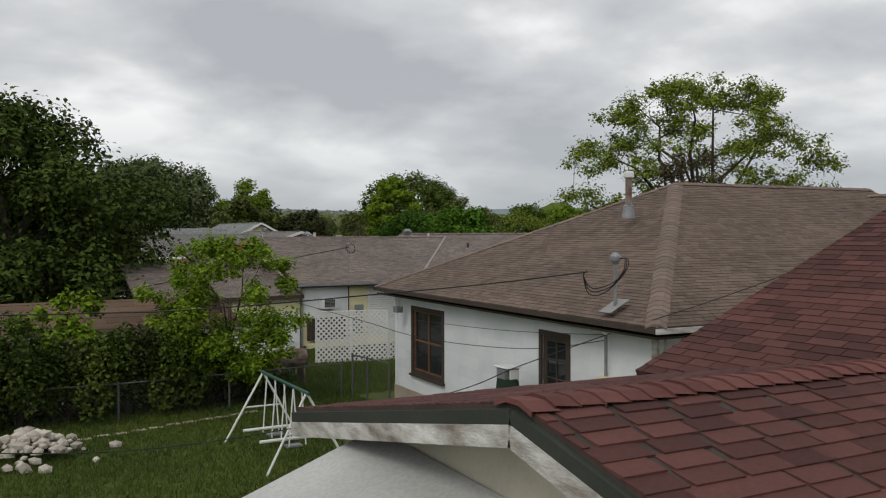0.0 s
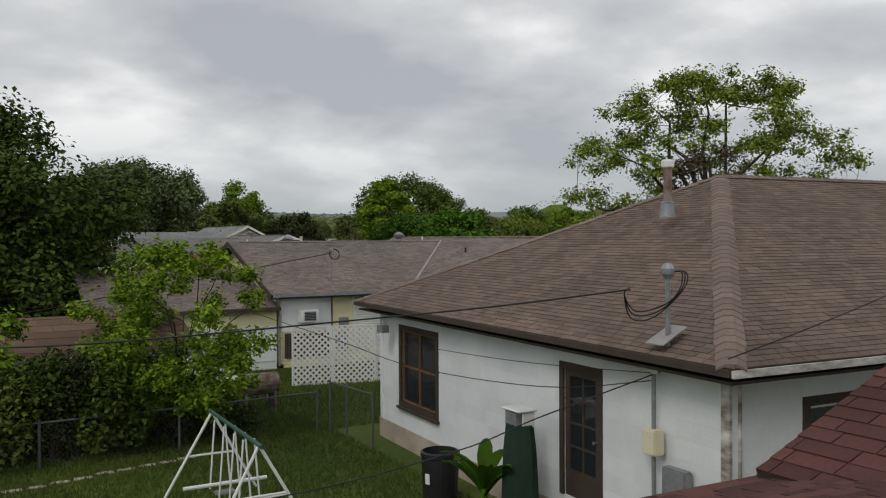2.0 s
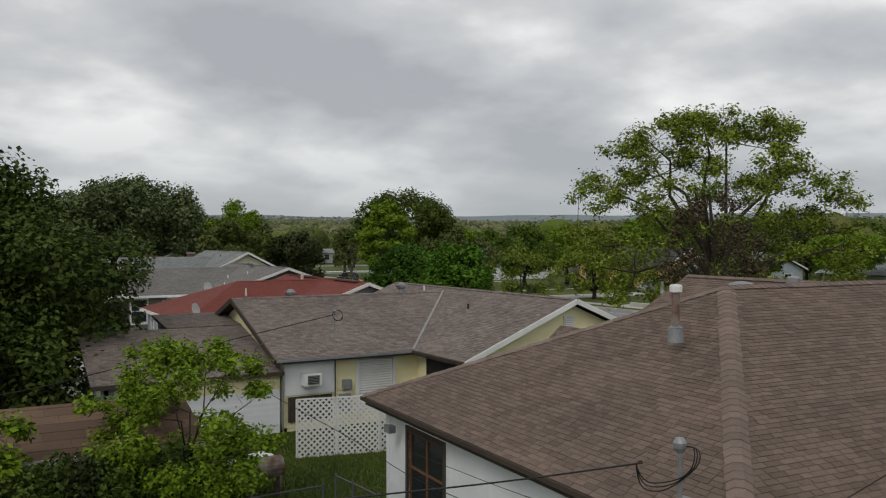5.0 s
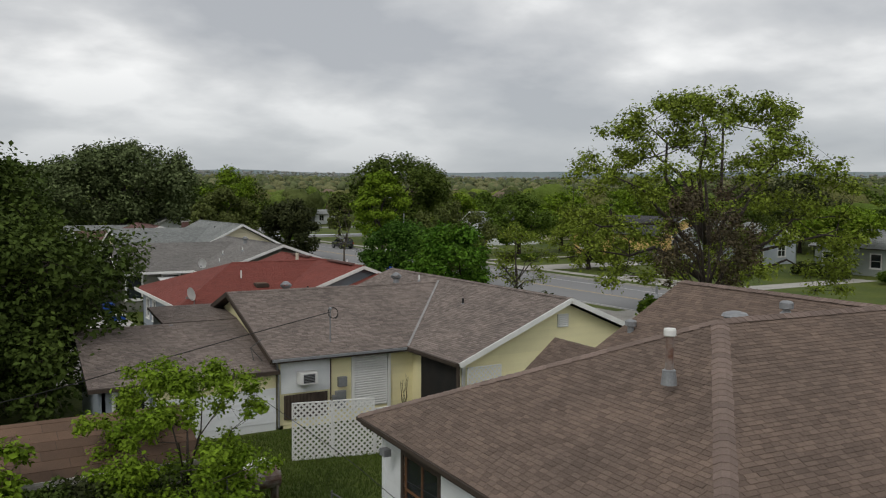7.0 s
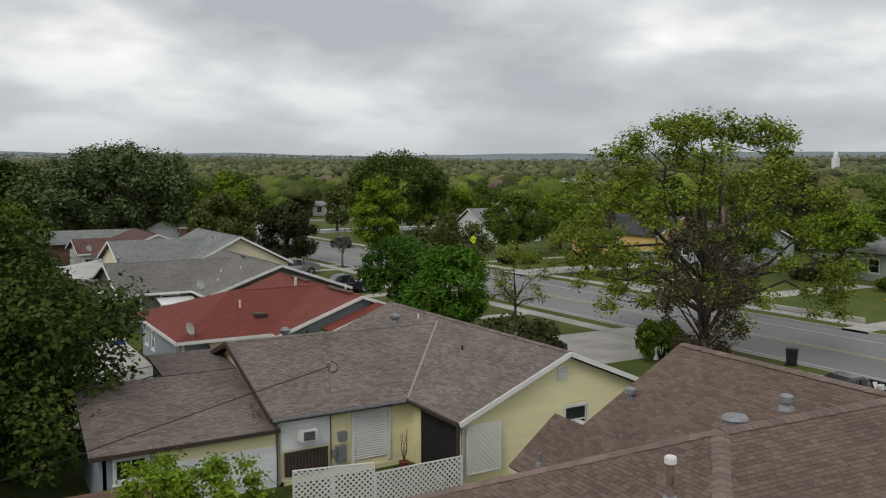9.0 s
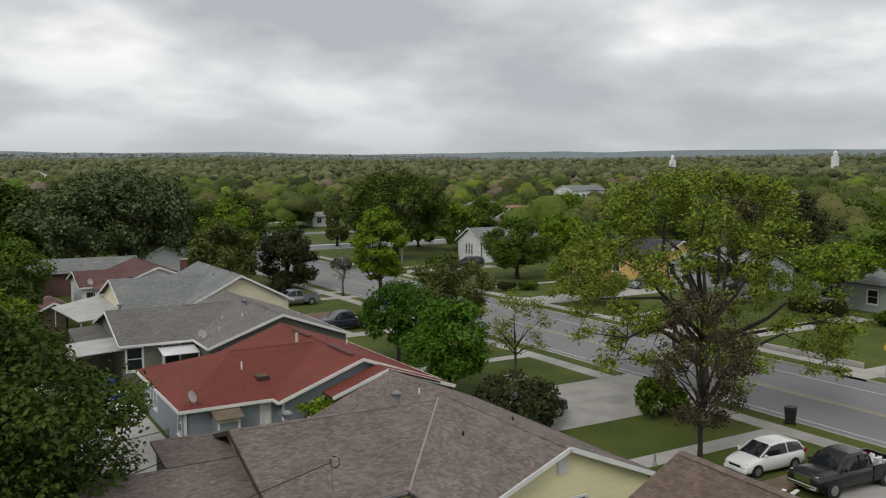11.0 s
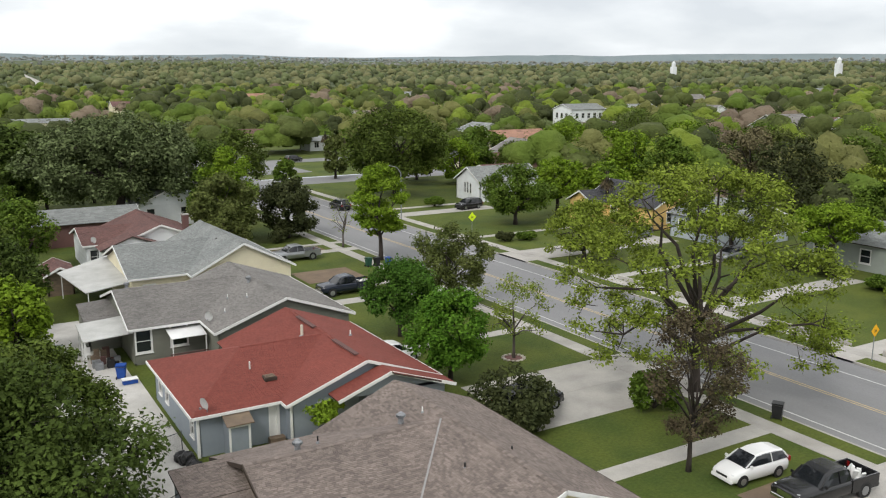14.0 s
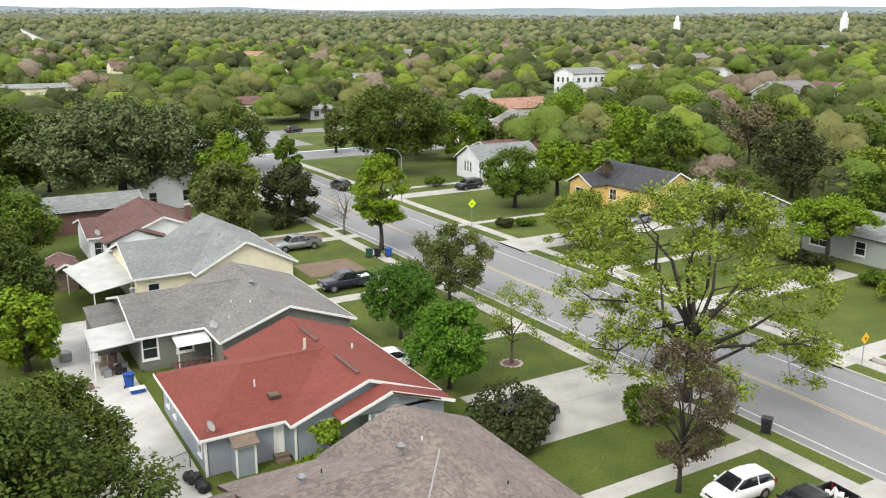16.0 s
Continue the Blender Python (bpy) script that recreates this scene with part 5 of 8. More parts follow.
# ---- cars ----
P_GLASS = paint("car_glass", (0.012, 0.014, 0.016), 0.05)
P_TYRE = material("tyre_rubber", (0.02, 0.02, 0.02), (0.03, 0.03, 0.03), 5, 0.9)
P_RIM = paint("alloy_rim", (0.35, 0.36, 0.37), 0.3, 0.8)
P_LAMP = paint("headlamp_lens", (0.55, 0.57, 0.58), 0.1)
P_TAIL = paint("tail_lamp_lens", (0.25, 0.01, 0.01), 0.15)
P_CHROME = paint("chrome", (0.6, 0.6, 0.6), 0.15, 1.0)


def loft(bm, stations, ring):
    """A hull through rings given at stations along x."""
    rows = [[bm.verts.new((s[0], y, z)) for y, z in ring(*s[1:])] for s in stations]
    n = len(rows[0])
    for a, b in zip(rows, rows[1:]):
        for k in range(n):
            bm.faces.new((a[k], a[(k + 1) % n], b[(k + 1) % n], b[k]))
    bm.faces.new(rows[0][::-1])
    bm.faces.new(rows[-1])


def hull(w, z0, z1):
    e = min(0.13, (z1 - z0) * 0.35)
    half = [(w * 0.86, z0), (w * 0.97, z0 + e * 0.8), (w, (z0 + z1) / 2), (w * 0.975, z1 - e), (w * 0.86, z1 - e * 0.25), (w * 0.5, z1)]
    return half + [(-y, z) for y, z in half[::-1]]


def cabin_ring(w0, w1, z0, z1):
    half = [(w0, z0), (w0 * 0.5 + w1 * 0.5, (z0 + z1) / 2), (w1, z1 - 0.07), (w1 * 0.82, z1)]
    return half + [(-y, z) for y, z in half[::-1]]


def car(name, label, at, turn, body_mat, kind="hatch", load=None):
    """A parked vehicle, its nose along +x."""
    t = thing(name, label, "car" if kind != "pickup" else "pickup truck", at, turn, "parked cars")
    spec = {
        "hatch": dict(L=4.15, W=0.85, wb=2.55, r=0.31, H=1.52,
                      body=[(2.06, 0.62, 0.30, 0.60), (1.98, 0.74, 0.22, 0.72), (1.55, 0.83, 0.20, 0.86), (1.05, 0.85, 0.20, 0.96), (0.0, 0.85, 0.19, 0.99), (-1.2, 0.85, 0.20, 1.01), (-1.85, 0.82, 0.24, 0.99), (-2.03, 0.74, 0.30, 0.88), (-2.08, 0.66, 0.36, 0.70)],
                      cab=[(1.12, 0.72, 0.70, 0.94, 0.97), (0.35, 0.78, 0.60, 0.96, 1.44), (-0.2, 0.79, 0.61, 0.97, 1.51), (-1.2, 0.78, 0.60, 0.98, 1.48), (-1.72, 0.75, 0.57, 0.98, 1.38), (-1.98, 0.72, 0.66, 0.96, 1.00)]),
        "suv": dict(L=4.8, W=0.95, wb=2.8, r=0.37, H=1.78,
                    body=[(2.38, 0.75, 0.40, 0.80), (2.30, 0.86, 0.32, 0.98), (1.8, 0.94, 0.28, 1.08), (1.1, 0.95, 0.28, 1.12), (-1.6, 0.95, 0.28, 1.14), (-2.25, 0.92, 0.32, 1.10), (-2.4, 0.84, 0.42, 0.85)],
                    cab=[(1.2, 0.83, 0.82, 1.08, 1.12), (0.55, 0.88, 0.70, 1.1, 1.66), (0.1, 0.88, 0.72, 1.1, 1.75), (-1.6, 0.88, 0.72, 1.1, 1.74), (-2.1, 0.86, 0.68, 1.1, 1.62), (-2.3, 0.84, 0.78, 1.08, 1.14)]),
        "pickup": dict(L=5.75, W=0.99, wb=3.55, r=0.40, H=1.85,
                       body=[(2.86, 0.80, 0.52, 0.98), (2.78, 0.92, 0.42, 1.10), (2.2, 0.98, 0.36, 1.17), (1.3, 0.99, 0.36, 1.20), (-0.75, 0.99, 0.36, 1.20), (-0.80, 0.99, 0.36, 1.18)],
                       cab=[(1.42, 0.87, 0.86, 1.16, 1.21), (0.85, 0.92, 0.73, 1.17, 1.72), (0.45, 0.92, 0.75, 1.17, 1.83), (-0.35, 0.92, 0.75, 1.17, 1.84), (-0.66, 0.92, 0.73, 1.17, 1.76), (-0.80, 0.90, 0.84, 1.17, 1.22)]),
    }[kind]
    bm = bmesh.new()
    loft(bm, spec["body"], hull)
    bmesh.ops.recalc_face_normals(bm, faces=bm.faces)
    part("body", bm, body_mat, t, smooth=True)
    bm = bmesh.new()
    loft(bm, spec["cab"], cabin_ring)
    part("glasshouse", bm, P_GLASS, t, "dark tinted glass", smooth=False)
    # roof panel and pillars lie just proud of the glass
    cab = spec["cab"]
    bm = bmesh.new()
    mids = cab[1:-1]
    top = [[Vector((c[0], s * c[2] * f, c[4] - dz)) for s, f, dz in ((-1, 1.015, 0.08), (-1, 0.83, -0.012), (1, 0.83, -0.012), (1, 1.015, 0.08))] for c in mids]
    vr = [[bm.verts.new(p) for p in r] for r in top]
    for a, b in zip(vr, vr[1:]):
        for k in range(3):
            bm.faces.new((a[k], a[k + 1], b[k + 1], b[k]))
    part("roof", bm, body_mat, t)
    for s in (-1, 1):
        for i, j in ((0, 1), (len(cab) - 1, len(cab) - 2)):
            bm = bmesh.new()
            a, b = cab[i], cab[j]
            beam(bm, (a[0], s * a[1] * 1.0, a[3] + 0.01), (b[0], s * b[2] * 1.01, b[4] - 0.06), 0.05, 0.07)
            part("pillar", bm, body_mat, t)
        bm = bmesh.new()
        c0, c1 = mids[1], mids[2]
        xm = (c0[0] + c1[0]) / 2
        beam(bm, (xm, s * c0[1] * 1.012, c0[3]), (xm, s * c0[2] * 1.02, c0[4] - 0.07), 0.03, 0.09)
        part("pillar", bm, body_mat, t)
        bm = bmesh.new()
        mx = cab[0][0] - 0.25
        box(bm, mx - 0.06, mx + 0.08, s * (spec["W"] + 0.04) - 0.09, s * (spec["W"] + 0.04) + 0.09, cab[0][3] + 0.02, cab[0][3] + 0.17)
        bmesh.ops.bevel(bm, geom=bm.edges[:], offset=0.03, segments=2, affect="EDGES")
        part("mirror", bm, body_mat, t)
        fx = spec["body"][1][0]
        bm = bmesh.new()
        box(bm, fx - 0.28, fx - 0.02, s * spec["W"] * 0.62 - 0.15, s * spec["W"] * 0.62 + 0.15, spec["body"][1][3] - 0.17, spec["body"][1][3] - 0.01)
        part("headlight", bm, P_LAMP, t)
        bx = -spec["L"] / 2
        bm = bmesh.new()
        box(bm, bx - 0.01, bx + 0.12, s * spec["W"] * 0.84 - 0.08, s * spec["W"] * 0.84 + 0.08, 0.78, 1.05)
        part("tail_light", bm, P_TAIL, t)
        for wx in (spec["wb"] / 2 + 0.08, -spec["wb"] / 2 + 0.08 - (0.12 if kind == "pickup" else 0)):
            r = spec["r"]
            bm = bmesh.new()
            y0, y1 = s * (spec["W"] - 0.20), s * (spec["W"] + 0.015)
            tube(bm, [(wx, y0, r), (wx, y0 + (y1 - y0) * 0.15, r), (wx, y0 + (y1 - y0) * 0.85, r), (wx, y1, r)], [r * 0.9, r, r, r * 0.9], 20)
            wheel = part("wheel", bm, P_TYRE, t)
            bm = bmesh.new()
            tube(bm, [(wx, y1 - s * 0.01, r), (wx, y1 + s * 0.008, r)], r * 0.62, 16)
            part("rim", bm, P_RIM, wheel)
            bm = bmesh.new()
            tube(bm, [(wx, y0, r + 0.01), (wx, s * (spec["W"] + 0.004), r + 0.01)], r * 1.13, 20)
            part("wheel_arch", bm, M_BLACK, t)
    fx = spec["body"][0][0]
    bm = bmesh.new()
    box(bm, fx - 0.1, fx + 0.015, -spec["W"] * 0.45, spec["W"] * 0.45, spec["body"][0][2] + 0.18, spec["body"][0][3])
    part("grille", bm, P_CHROME if kind == "pickup" else M_BLACK, t)
    bm = bmesh.new()
    box(bm, fx - 0.12, fx + 0.05, -spec["W"] * 0.86, spec["W"] * 0.86, spec["body"][0][2] - 0.06, spec["body"][0][2] + 0.14)
    bmesh.ops.bevel(bm, geom=bm.edges[:], offset=0.04, segments=2, affect="EDGES")
    part("bumper", bm, P_CHROME if kind == "pickup" else body_mat, t)
    if kind == "pickup":
        W = spec["W"]
        for name_, b in (("bed_side", (-2.84, -0.82, -W, -W + 0.12, 0.42, 1.16)), ("bed_side", (-2.84, -0.82, W - 0.12, W, 0.42, 1.16)), ("tailgate", (-2.88, -2.78, -W + 0.12, W - 0.12, 0.55, 1.15)), ("bed_floor", (-2.78, -0.82, -W + 0.12, W - 0.12, 0.45, 0.62)), ("rear_bumper", (-3.0, -2.88, -W + 0.05, W - 0.05, 0.42, 0.58))):
            bm = bmesh.new()
            box(bm, *b)
            bmesh.ops.bevel(bm, geom=bm.edges[:], offset=0.025, segments=2, affect="EDGES")
            part(name_, bm, P_CHROME if name_ == "rear_bumper" else M_BLACK if name_ == "bed_floor" else body_mat, t)
        if load:
            rnd = random.Random(4)
            for _ in range(14):
                bm = bmesh.new()
                x, y = rnd.uniform(-2.4, -1.2), rnd.uniform(-0.6, 0.6)
                beam(bm, (x, y, 0.66), (x + rnd.uniform(-0.4, 0.4), y + rnd.uniform(-0.3, 0.3), rnd.uniform(0.9, 1.25)), 0.22, 0.08)
                part("scrap", bm, load, t)
    return t


P_WHITE, P_BLACK, P_SILVER = paint("white_car_paint", (0.75, 0.75, 0.74), 0.2), paint("black_car_paint", (0.012, 0.012, 0.013), 0.22), paint("silver_car_paint", (0.30, 0.31, 0.32), 0.3, 0.6)
P_NAVY = paint("dark_navy_paint", (0.012, 0.017, 0.03), 0.25)
P_BLISTER = material("blistered_black_paint", (0.014, 0.014, 0.014), (0.018, 0.018, 0.018), 1.0, 0.35)
car("hatchback", "white compact hatchback parked on the front lawn", (37.35, 31.75, 0.0), 176, P_WHITE, "hatch")
car("pickup_truck", "black crew-cab pickup truck with scrap in its bed", (38.6, 28.2, 0.0), 176, P_BLACK, "pickup", M_TRIM)
car("pickup_truck", "dark navy pickup truck on a front driveway", (35.2, 79.3, 0.0), 182, P_NAVY, "pickup", M_TRIM)
car("pickup_truck", "silver pickup truck with an empty black bed", (36.6, 96.6, 0.0), 182, P_SILVER, "pickup")
car("suv", "black car half hidden behind a bush on the driveway", (32.6, 45.3, 0.0), 4, P_BLACK, "suv")
car("suv", "large black car on the driveway across the street", (75.6, 120.0, 0.0), 190, P_BLACK, "suv")
car("hatchback", "silver car parked beside the apricot house", (81.4, 86.6, 0.0), 185, P_SILVER, "hatch")
car("hatchback", "pale car parked under the trees", (81.0, 70.8, 0.0), 185, P_SILVER, "hatch")
car("hatchback", "white car parked behind the round trees", (29.6, 58.4, 0.0), 0, P_WHITE, "hatch")
car("suv", "small black car far down the side road", (79.9, 210.0, 0.02), 20, P_BLACK, "suv")
car("suv", "dark car standing at the kerb beyond the corner", (57.6, 131.0, -0.14), 92, P_BLACK, "suv")


# ---- the white house's fittings ----
WM = white.matrix_world
mast = thing("service_mast", "grey electric service mast with weatherhead and wire loops", "electric mast", (9.9, 11.36, 3.3))
bm = bmesh.new()
tube(bm, [(0, 0, -0.15), (0, 0, 0.88)], 0.033, 10)
part("pipe", bm, M_GALV, mast)
bm = bmesh.new()
prism(bm, [(-0.22, -0.14, 0.0), (-0.22, 0.18, 0.0), (0.20, 0.18, 0.21), (0.20, -0.14, 0.21)], (0, 0, 0.012))
part("flashing", bm, M_STRIP, mast, "pale metal flashing")
bm = bmesh.new()
lathe(bm, [(0.05, 0.84), (0.085, 0.90), (0.09, 0.97), (0.05, 1.03), (0.01, 1.04)], sides=12)
part("weatherhead", bm, M_GALV, mast)
for k in range(3):
    bm = bmesh.new()
    pts = [Vector((0.05, -0.02, 0.92)), Vector((0.02, -0.22 - 0.04 * k, 0.93)), Vector((-0.05, -0.26 - 0.03 * k, 0.72)), Vector((-0.10, -0.06 + 0.1 * k, 0.52 - 0.09 * k)), Vector((-0.22, 0.34 + 0.05 * k, 0.40 - 0.05 * k)), Vector((-0.36, 0.42, 0.62)), Vector((-0.40, 0.28, 0.72))]
    fine = []
    for i in range(len(pts) - 1):
        p0, p1, p2, p3 = pts[max(i - 1, 0)], pts[i], pts[i + 1], pts[min(i + 2, len(pts) - 1)]
        fine += [0.5 * ((2 * p1) + (p2 - p0) * t + (2 * p0 - 5 * p1 + 4 * p2 - p3) * t * t + (3 * p1 - p0 - 3 * p2 + p3) * t ** 3) for t in (0, 0.25, 0.5, 0.75)]
    tube(bm, fine + [pts[-1]], 0.009, 5)
    part("wire_loop", bm, M_CABLE, mast)
flue = thing("flue_pipe", "tall rusty metal flue pipe with a white cap", "chimney", (13.22, 14.72, 5.14))
for nm, prof, m in (("collar", [(0.15, -0.12), (0.12, 0.14), (0.13, 0.15), (0.09, 0.17)], M_GALV), ("pipe", [(0.075, 0.1), (0.075, 0.82)], M_RUST), ("cap", [(0.09, 0.78), (0.115, 0.80), (0.115, 0.90), (0.10, 0.93), (0.01, 0.94)], M_TRIM)):
    bm = bmesh.new()
    lathe(bm, prof, sides=16)
    part(nm, bm, m, flue)
vent_pipe((19.05, 16.7, 5.7), 0.12, 0.09, cap=True, label="small capped vent on the brown ridge")
vent_pipe((20.15, 23.2, 4.15), 0.3, 0.10, cap=True, label="short capped metal flue on the brown roof")
vent_pipe((22.3, 24.3, 5.15), 0.35)
vent_pipe((14.95, 21.0, 3.75), 0.3)
vent_pipe((17.4, 20.6, 3.95), 0.3)
hood = thing("roof_hood", "round grey metal roof hood", "roof vent", (16.8, 16.3, 5.75))
bm = bmesh.new()
lathe(bm, [(0.24, 0.0), (0.24, 0.1), (0.3, 0.11), (0.25, 0.18), (0.10, 0.22), (0.01, 0.23)], sides=18)
part("dome", bm, M_GALV, hood)
cond = thing("electric_meter", "grey conduit with meter box and panel on the white wall", "meter", (10.05, 11.72, 0))
bm = bmesh.new()
tube(bm, [(-0.05, 0, 1.2), (-0.05, 0, 3.05)], 0.03, 8)
part("conduit", bm, M_GALV, cond)
bm = bmesh.new()
box(bm, -0.16, 0.03, -0.13, 0.13, 1.78, 2.12)
bmesh.ops.bevel(bm, geom=bm.edges[:], offset=0.02, segments=2, affect="EDGES")
part("meter_box", bm, M_CREAM, cond)
bm = bmesh.new()
box(bm, -0.12, 0.03, -0.62, -0.2, 1.1, 1.68)
bmesh.ops.bevel(bm, geom=bm.edges[:], offset=0.02, segments=2, affect="EDGES")
part("panel", bm, M_GALV, cond)
lamp = thing("floodlight", "white twin floodlight under the eaves", "lamp", (10.0, 11.75, 3.0))
bm = bmesh.new()
lathe(bm, [(0.05, -0.06), (0.05, 0.0)], sides=10)
part("base", bm, M_TRIM, lamp)
for s in (-1, 1):
    bm = bmesh.new()
    tube(bm, [(0, s * 0.03, -0.05), (-0.08, s * 0.14, -0.05), (-0.16, s * 0.2, -0.06)], [0.02, 0.03, 0.06], 8)
    part("lamp_head", bm, M_TRIM, lamp)
lamp2 = thing("wall_lamp", "small grey floodlight on the house corner", "lamp", (10.38, 20.6, 2.62))
bm = bmesh.new()
box(bm, -0.16, 0.02, -0.12, 0.12, -0.08, 0.08)
part("housing", bm, M_GALV, lamp2)
can = thing("rubbish_barrel", "black plastic rubbish barrel with a pale label", "bin", (9.3, 16.25, 0))
bm = bmesh.new()
lathe(bm, [(0.27, 0), (0.30, 0.05), (0.33, 0.7), (0.33, 0.84), (0.35, 0.86), (0.35, 0.93), (0.31, 0.95), (0.30, 0.80), (0.02, 0.78)], sides=22)
part("body", bm, M_BLACK, can, smooth=False)
bm = bmesh.new()
prism(bm, [(-0.30, -0.165, 0.42), (-0.335, -0.075, 0.42), (-0.34, -0.075, 0.60), (-0.305, -0.165, 0.60)], (-0.006, -0.004, 0))
part("label_patch", bm, M_TRIM, can)
grill = thing("covered_grill", "barbecue under a dark green cover with pale tray on top", "barbecue", (9.72, 14.42, 0))
bm = bmesh.new()
vs = []
for z, w, d in ((0.02, 0.34, 0.30), (0.6, 0.33, 0.28), (1.3, 0.30, 0.25), (1.72, 0.24, 0.21)):
    vs.append([bm.verts.new((math.cos(a) * d * (1 + 0.10 * math.sin(a * 5)), math.sin(a) * w * (1 + 0.12 * math.sin(a * 4 + z)), z)) for a in [k * math.tau / 24 for k in range(24)]])
for a, b in zip(vs, vs[1:]):
    for k in range(24):
        bm.faces.new((a[k], a[(k + 1) % 24], b[(k + 1) % 24], b[k]))
bm.faces.new(vs[-1])
part("cover", bm, material("dark_green_cloth", (0.012, 0.03, 0.02), (0.018, 0.04, 0.026), 3, 0.9, 0.3, 20), grill)
bm = bmesh.new()
box(bm, -0.20, 0.18, -0.25, 0.25, 1.93, 1.97)
box(bm, -0.1, 0.14, -0.22, -0.19, 1.68, 1.93)
box(bm, -0.1, 0.14, 0.19, 0.22, 1.68, 1.93)
bmesh.ops.bevel(bm, geom=bm.edges[:], offset=0.015, segments=1, affect="EDGES")
part("tray", bm, M_WHITEMETAL, grill)
bm = bmesh.new()
box(bm, -0.17, 0.05, -0.14, 0.16, 1.70, 1.92)
part("body", bm, M_GALV, grill)
plant = thing("banana_plant", "broad-leaved banana plant against the white wall", "plant", (9.3, 14.85, 0))
for k in range(11):
    a, ln = k * 2.4, 0.85 + 0.07 * (k % 4)
    bm = bmesh.new()
    rows = []
    for i in range(6):
        f = i / 5
        c = Vector((math.cos(a) * ln * f * 0.75, math.sin(a) * ln * f * 0.75, 0.45 + 0.07 * (k % 5) + ln * (f - 0.55 * f * f) * 1.2))
        sd = Vector((-math.sin(a), math.cos(a), 0)) * 0.13 * math.sin(math.pi * min(f * 0.9 + 0.1, 1))
        rows.append([bm.verts.new(c + sd + Vector((0, 0, 0.03))), bm.verts.new(c), bm.verts.new(c - sd + Vector((0, 0, 0.03)))])
    for p, q in zip(rows, rows[1:]):
        bm.faces.new((p[0], p[1], q[1], q[0]))
        bm.faces.new((p[1], p[2], q[2], q[1]))
    bmesh.ops.solidify(bm, geom=bm.faces[:], thickness=0.008)
    part("leaf", bm, L_GLOSS, plant)
bm = bmesh.new()
tube(bm, [(0, 0, 0), (0.02, 0, 0.5), (0, 0.03, 0.75)], [0.07, 0.06, 0.03], 8)
part("stem", bm, L_GLOSS, plant)
sheet = thing("leaning_sheet", "white board leaning at the house corner", "board", (10.5, 10.3, 0))
bm = bmesh.new()
prism(bm, [(-0.1, -0.05, 0.0), (0.6, -0.12, 0.0), (0.6, 0.1, 1.5), (0.1, 0.12, 1.45)], (0.0, 0.03, 0))
part("board", bm, M_TRIM, sheet)

# wires
cable("service_cable", "black electric service cable across the yard", [(9.5, 11.62, 4.0), (8.1, 12.3, 3.82), (6.73, 12.98, 3.68), (3.91, 14.4, 3.42), (2.07, 15.31, 3.34), (-2, 17.4, 3.35), (-8, 20.4, 3.9)], 0.012)
cable("phone_wire", "thin black wire sagging from the eaves", [(10.0, 11.6, 2.9), (8.4, 12.1, 2.38), (7.39, 12.6, 1.95), (5.15, 13.5, 1.45), (1.5, 15.0, 1.1), (-4, 17.2, 1.6)], 0.009)
cable("eave_wire", "thin black wire from the house corner to the roof", [(9.5, 10.02, 3.30), (10.96, 10.0, 3.59), (12.98, 10.0, 4.05), (16, 9.8, 5.0)], 0.008)
cable("wall_wire", "thin wire running along the white wall", [(10.05, 11.8, 2.75), (9.8, 14, 2.36), (9.7, 18, 2.15), (9.9, 22, 2.2), (9.8, 28.4, 2.4)], 0.008)
cable("wall_wire", "thin wire running along the white wall", [(10.05, 11.8, 2.85), (10.0, 15, 2.62), (10.0, 19, 2.48)], 0.006)
cable("yard_cable", "pale cable running to the yellow house", [(14.2, 33.0, 4.1), (11, 32.5, 3.6), (7, 31.7, 3.0), (2, 30.6, 2.4), (-6, 29, 2.6)], 0.016)
cable("back_cable", "dark cable across the back yards", [(-9, 32, 3.2), (0, 35.5, 2.75), (5, 37.5, 2.8), (11.6, 40, 3.4)], 0.02)

# vent on the near red roof
v0 = thing("roof_vent", "small white roof vent with a dark cap on red shingles", "roof vent", (7.62, 5.65, 3.30))
bm = bmesh.new()
prism(bm, [(-0.2, -0.16, 0.05), (0.2, -0.16, 0.05), (0.2, 0.16, -0.02), (-0.2, 0.16, -0.02)], (0, 0, 0.015))
part("flashing", bm, M_TRIM, v0)
bm = bmesh.new()
lathe(bm, [(0.10, 0.0), (0.07, 0.07), (0.075, 0.12), (0.05, 0.16), (0.01, 0.17)], sides=14)
part("cap", bm, M_GALV, v0)

# ---- back yard ----
swing = thing("swing_set", "white tubular swing set with green top bar", "swing set", (0, 0, 0))
SA, SB = Vector((5.95, 15.95, 1.52)), Vector((5.98, 18.8, 1.52))
bm = bmesh.new()
tube(bm, [SA - Vector((0, 0.15, 0)), SB + Vector((0, 0.15, 0))], 0.035, 10)
part("top_bar", bm, M_GREENPAINT, swing, "green top bar")
for top, sy in ((SA, -0.1), (SB, 0.1)):
    for sx in (-1, 1):
        bm = bmesh.new()
        tube(bm, [top, (top.x + sx * 0.85, top.y + sy, 0)], 0.026, 8)
        part("leg", bm, M_TRIM, swing)
    bm = bmesh.new()
    tube(bm, [(top.x - 0.42, top.y + sy * 0.5, 0.75), (top.x + 0.42, top.y + sy * 0.5, 0.75)], 0.02, 8)
    part("cross_bar", bm, M_TRIM, swing)
for y, zz in ((16.5, 0.35), (17.0, 0.35), (17.6, 0.3), (18.2, 0.3)):
    bm = bmesh.new()
    for dx in (-0.18, 0.18):
        tube(bm, [(5.96 + dx * 0.5, y, 1.5), (5.96 + dx, y, zz)], 0.016, 6)
    part("hanger", bm, M_TRIM, swing)
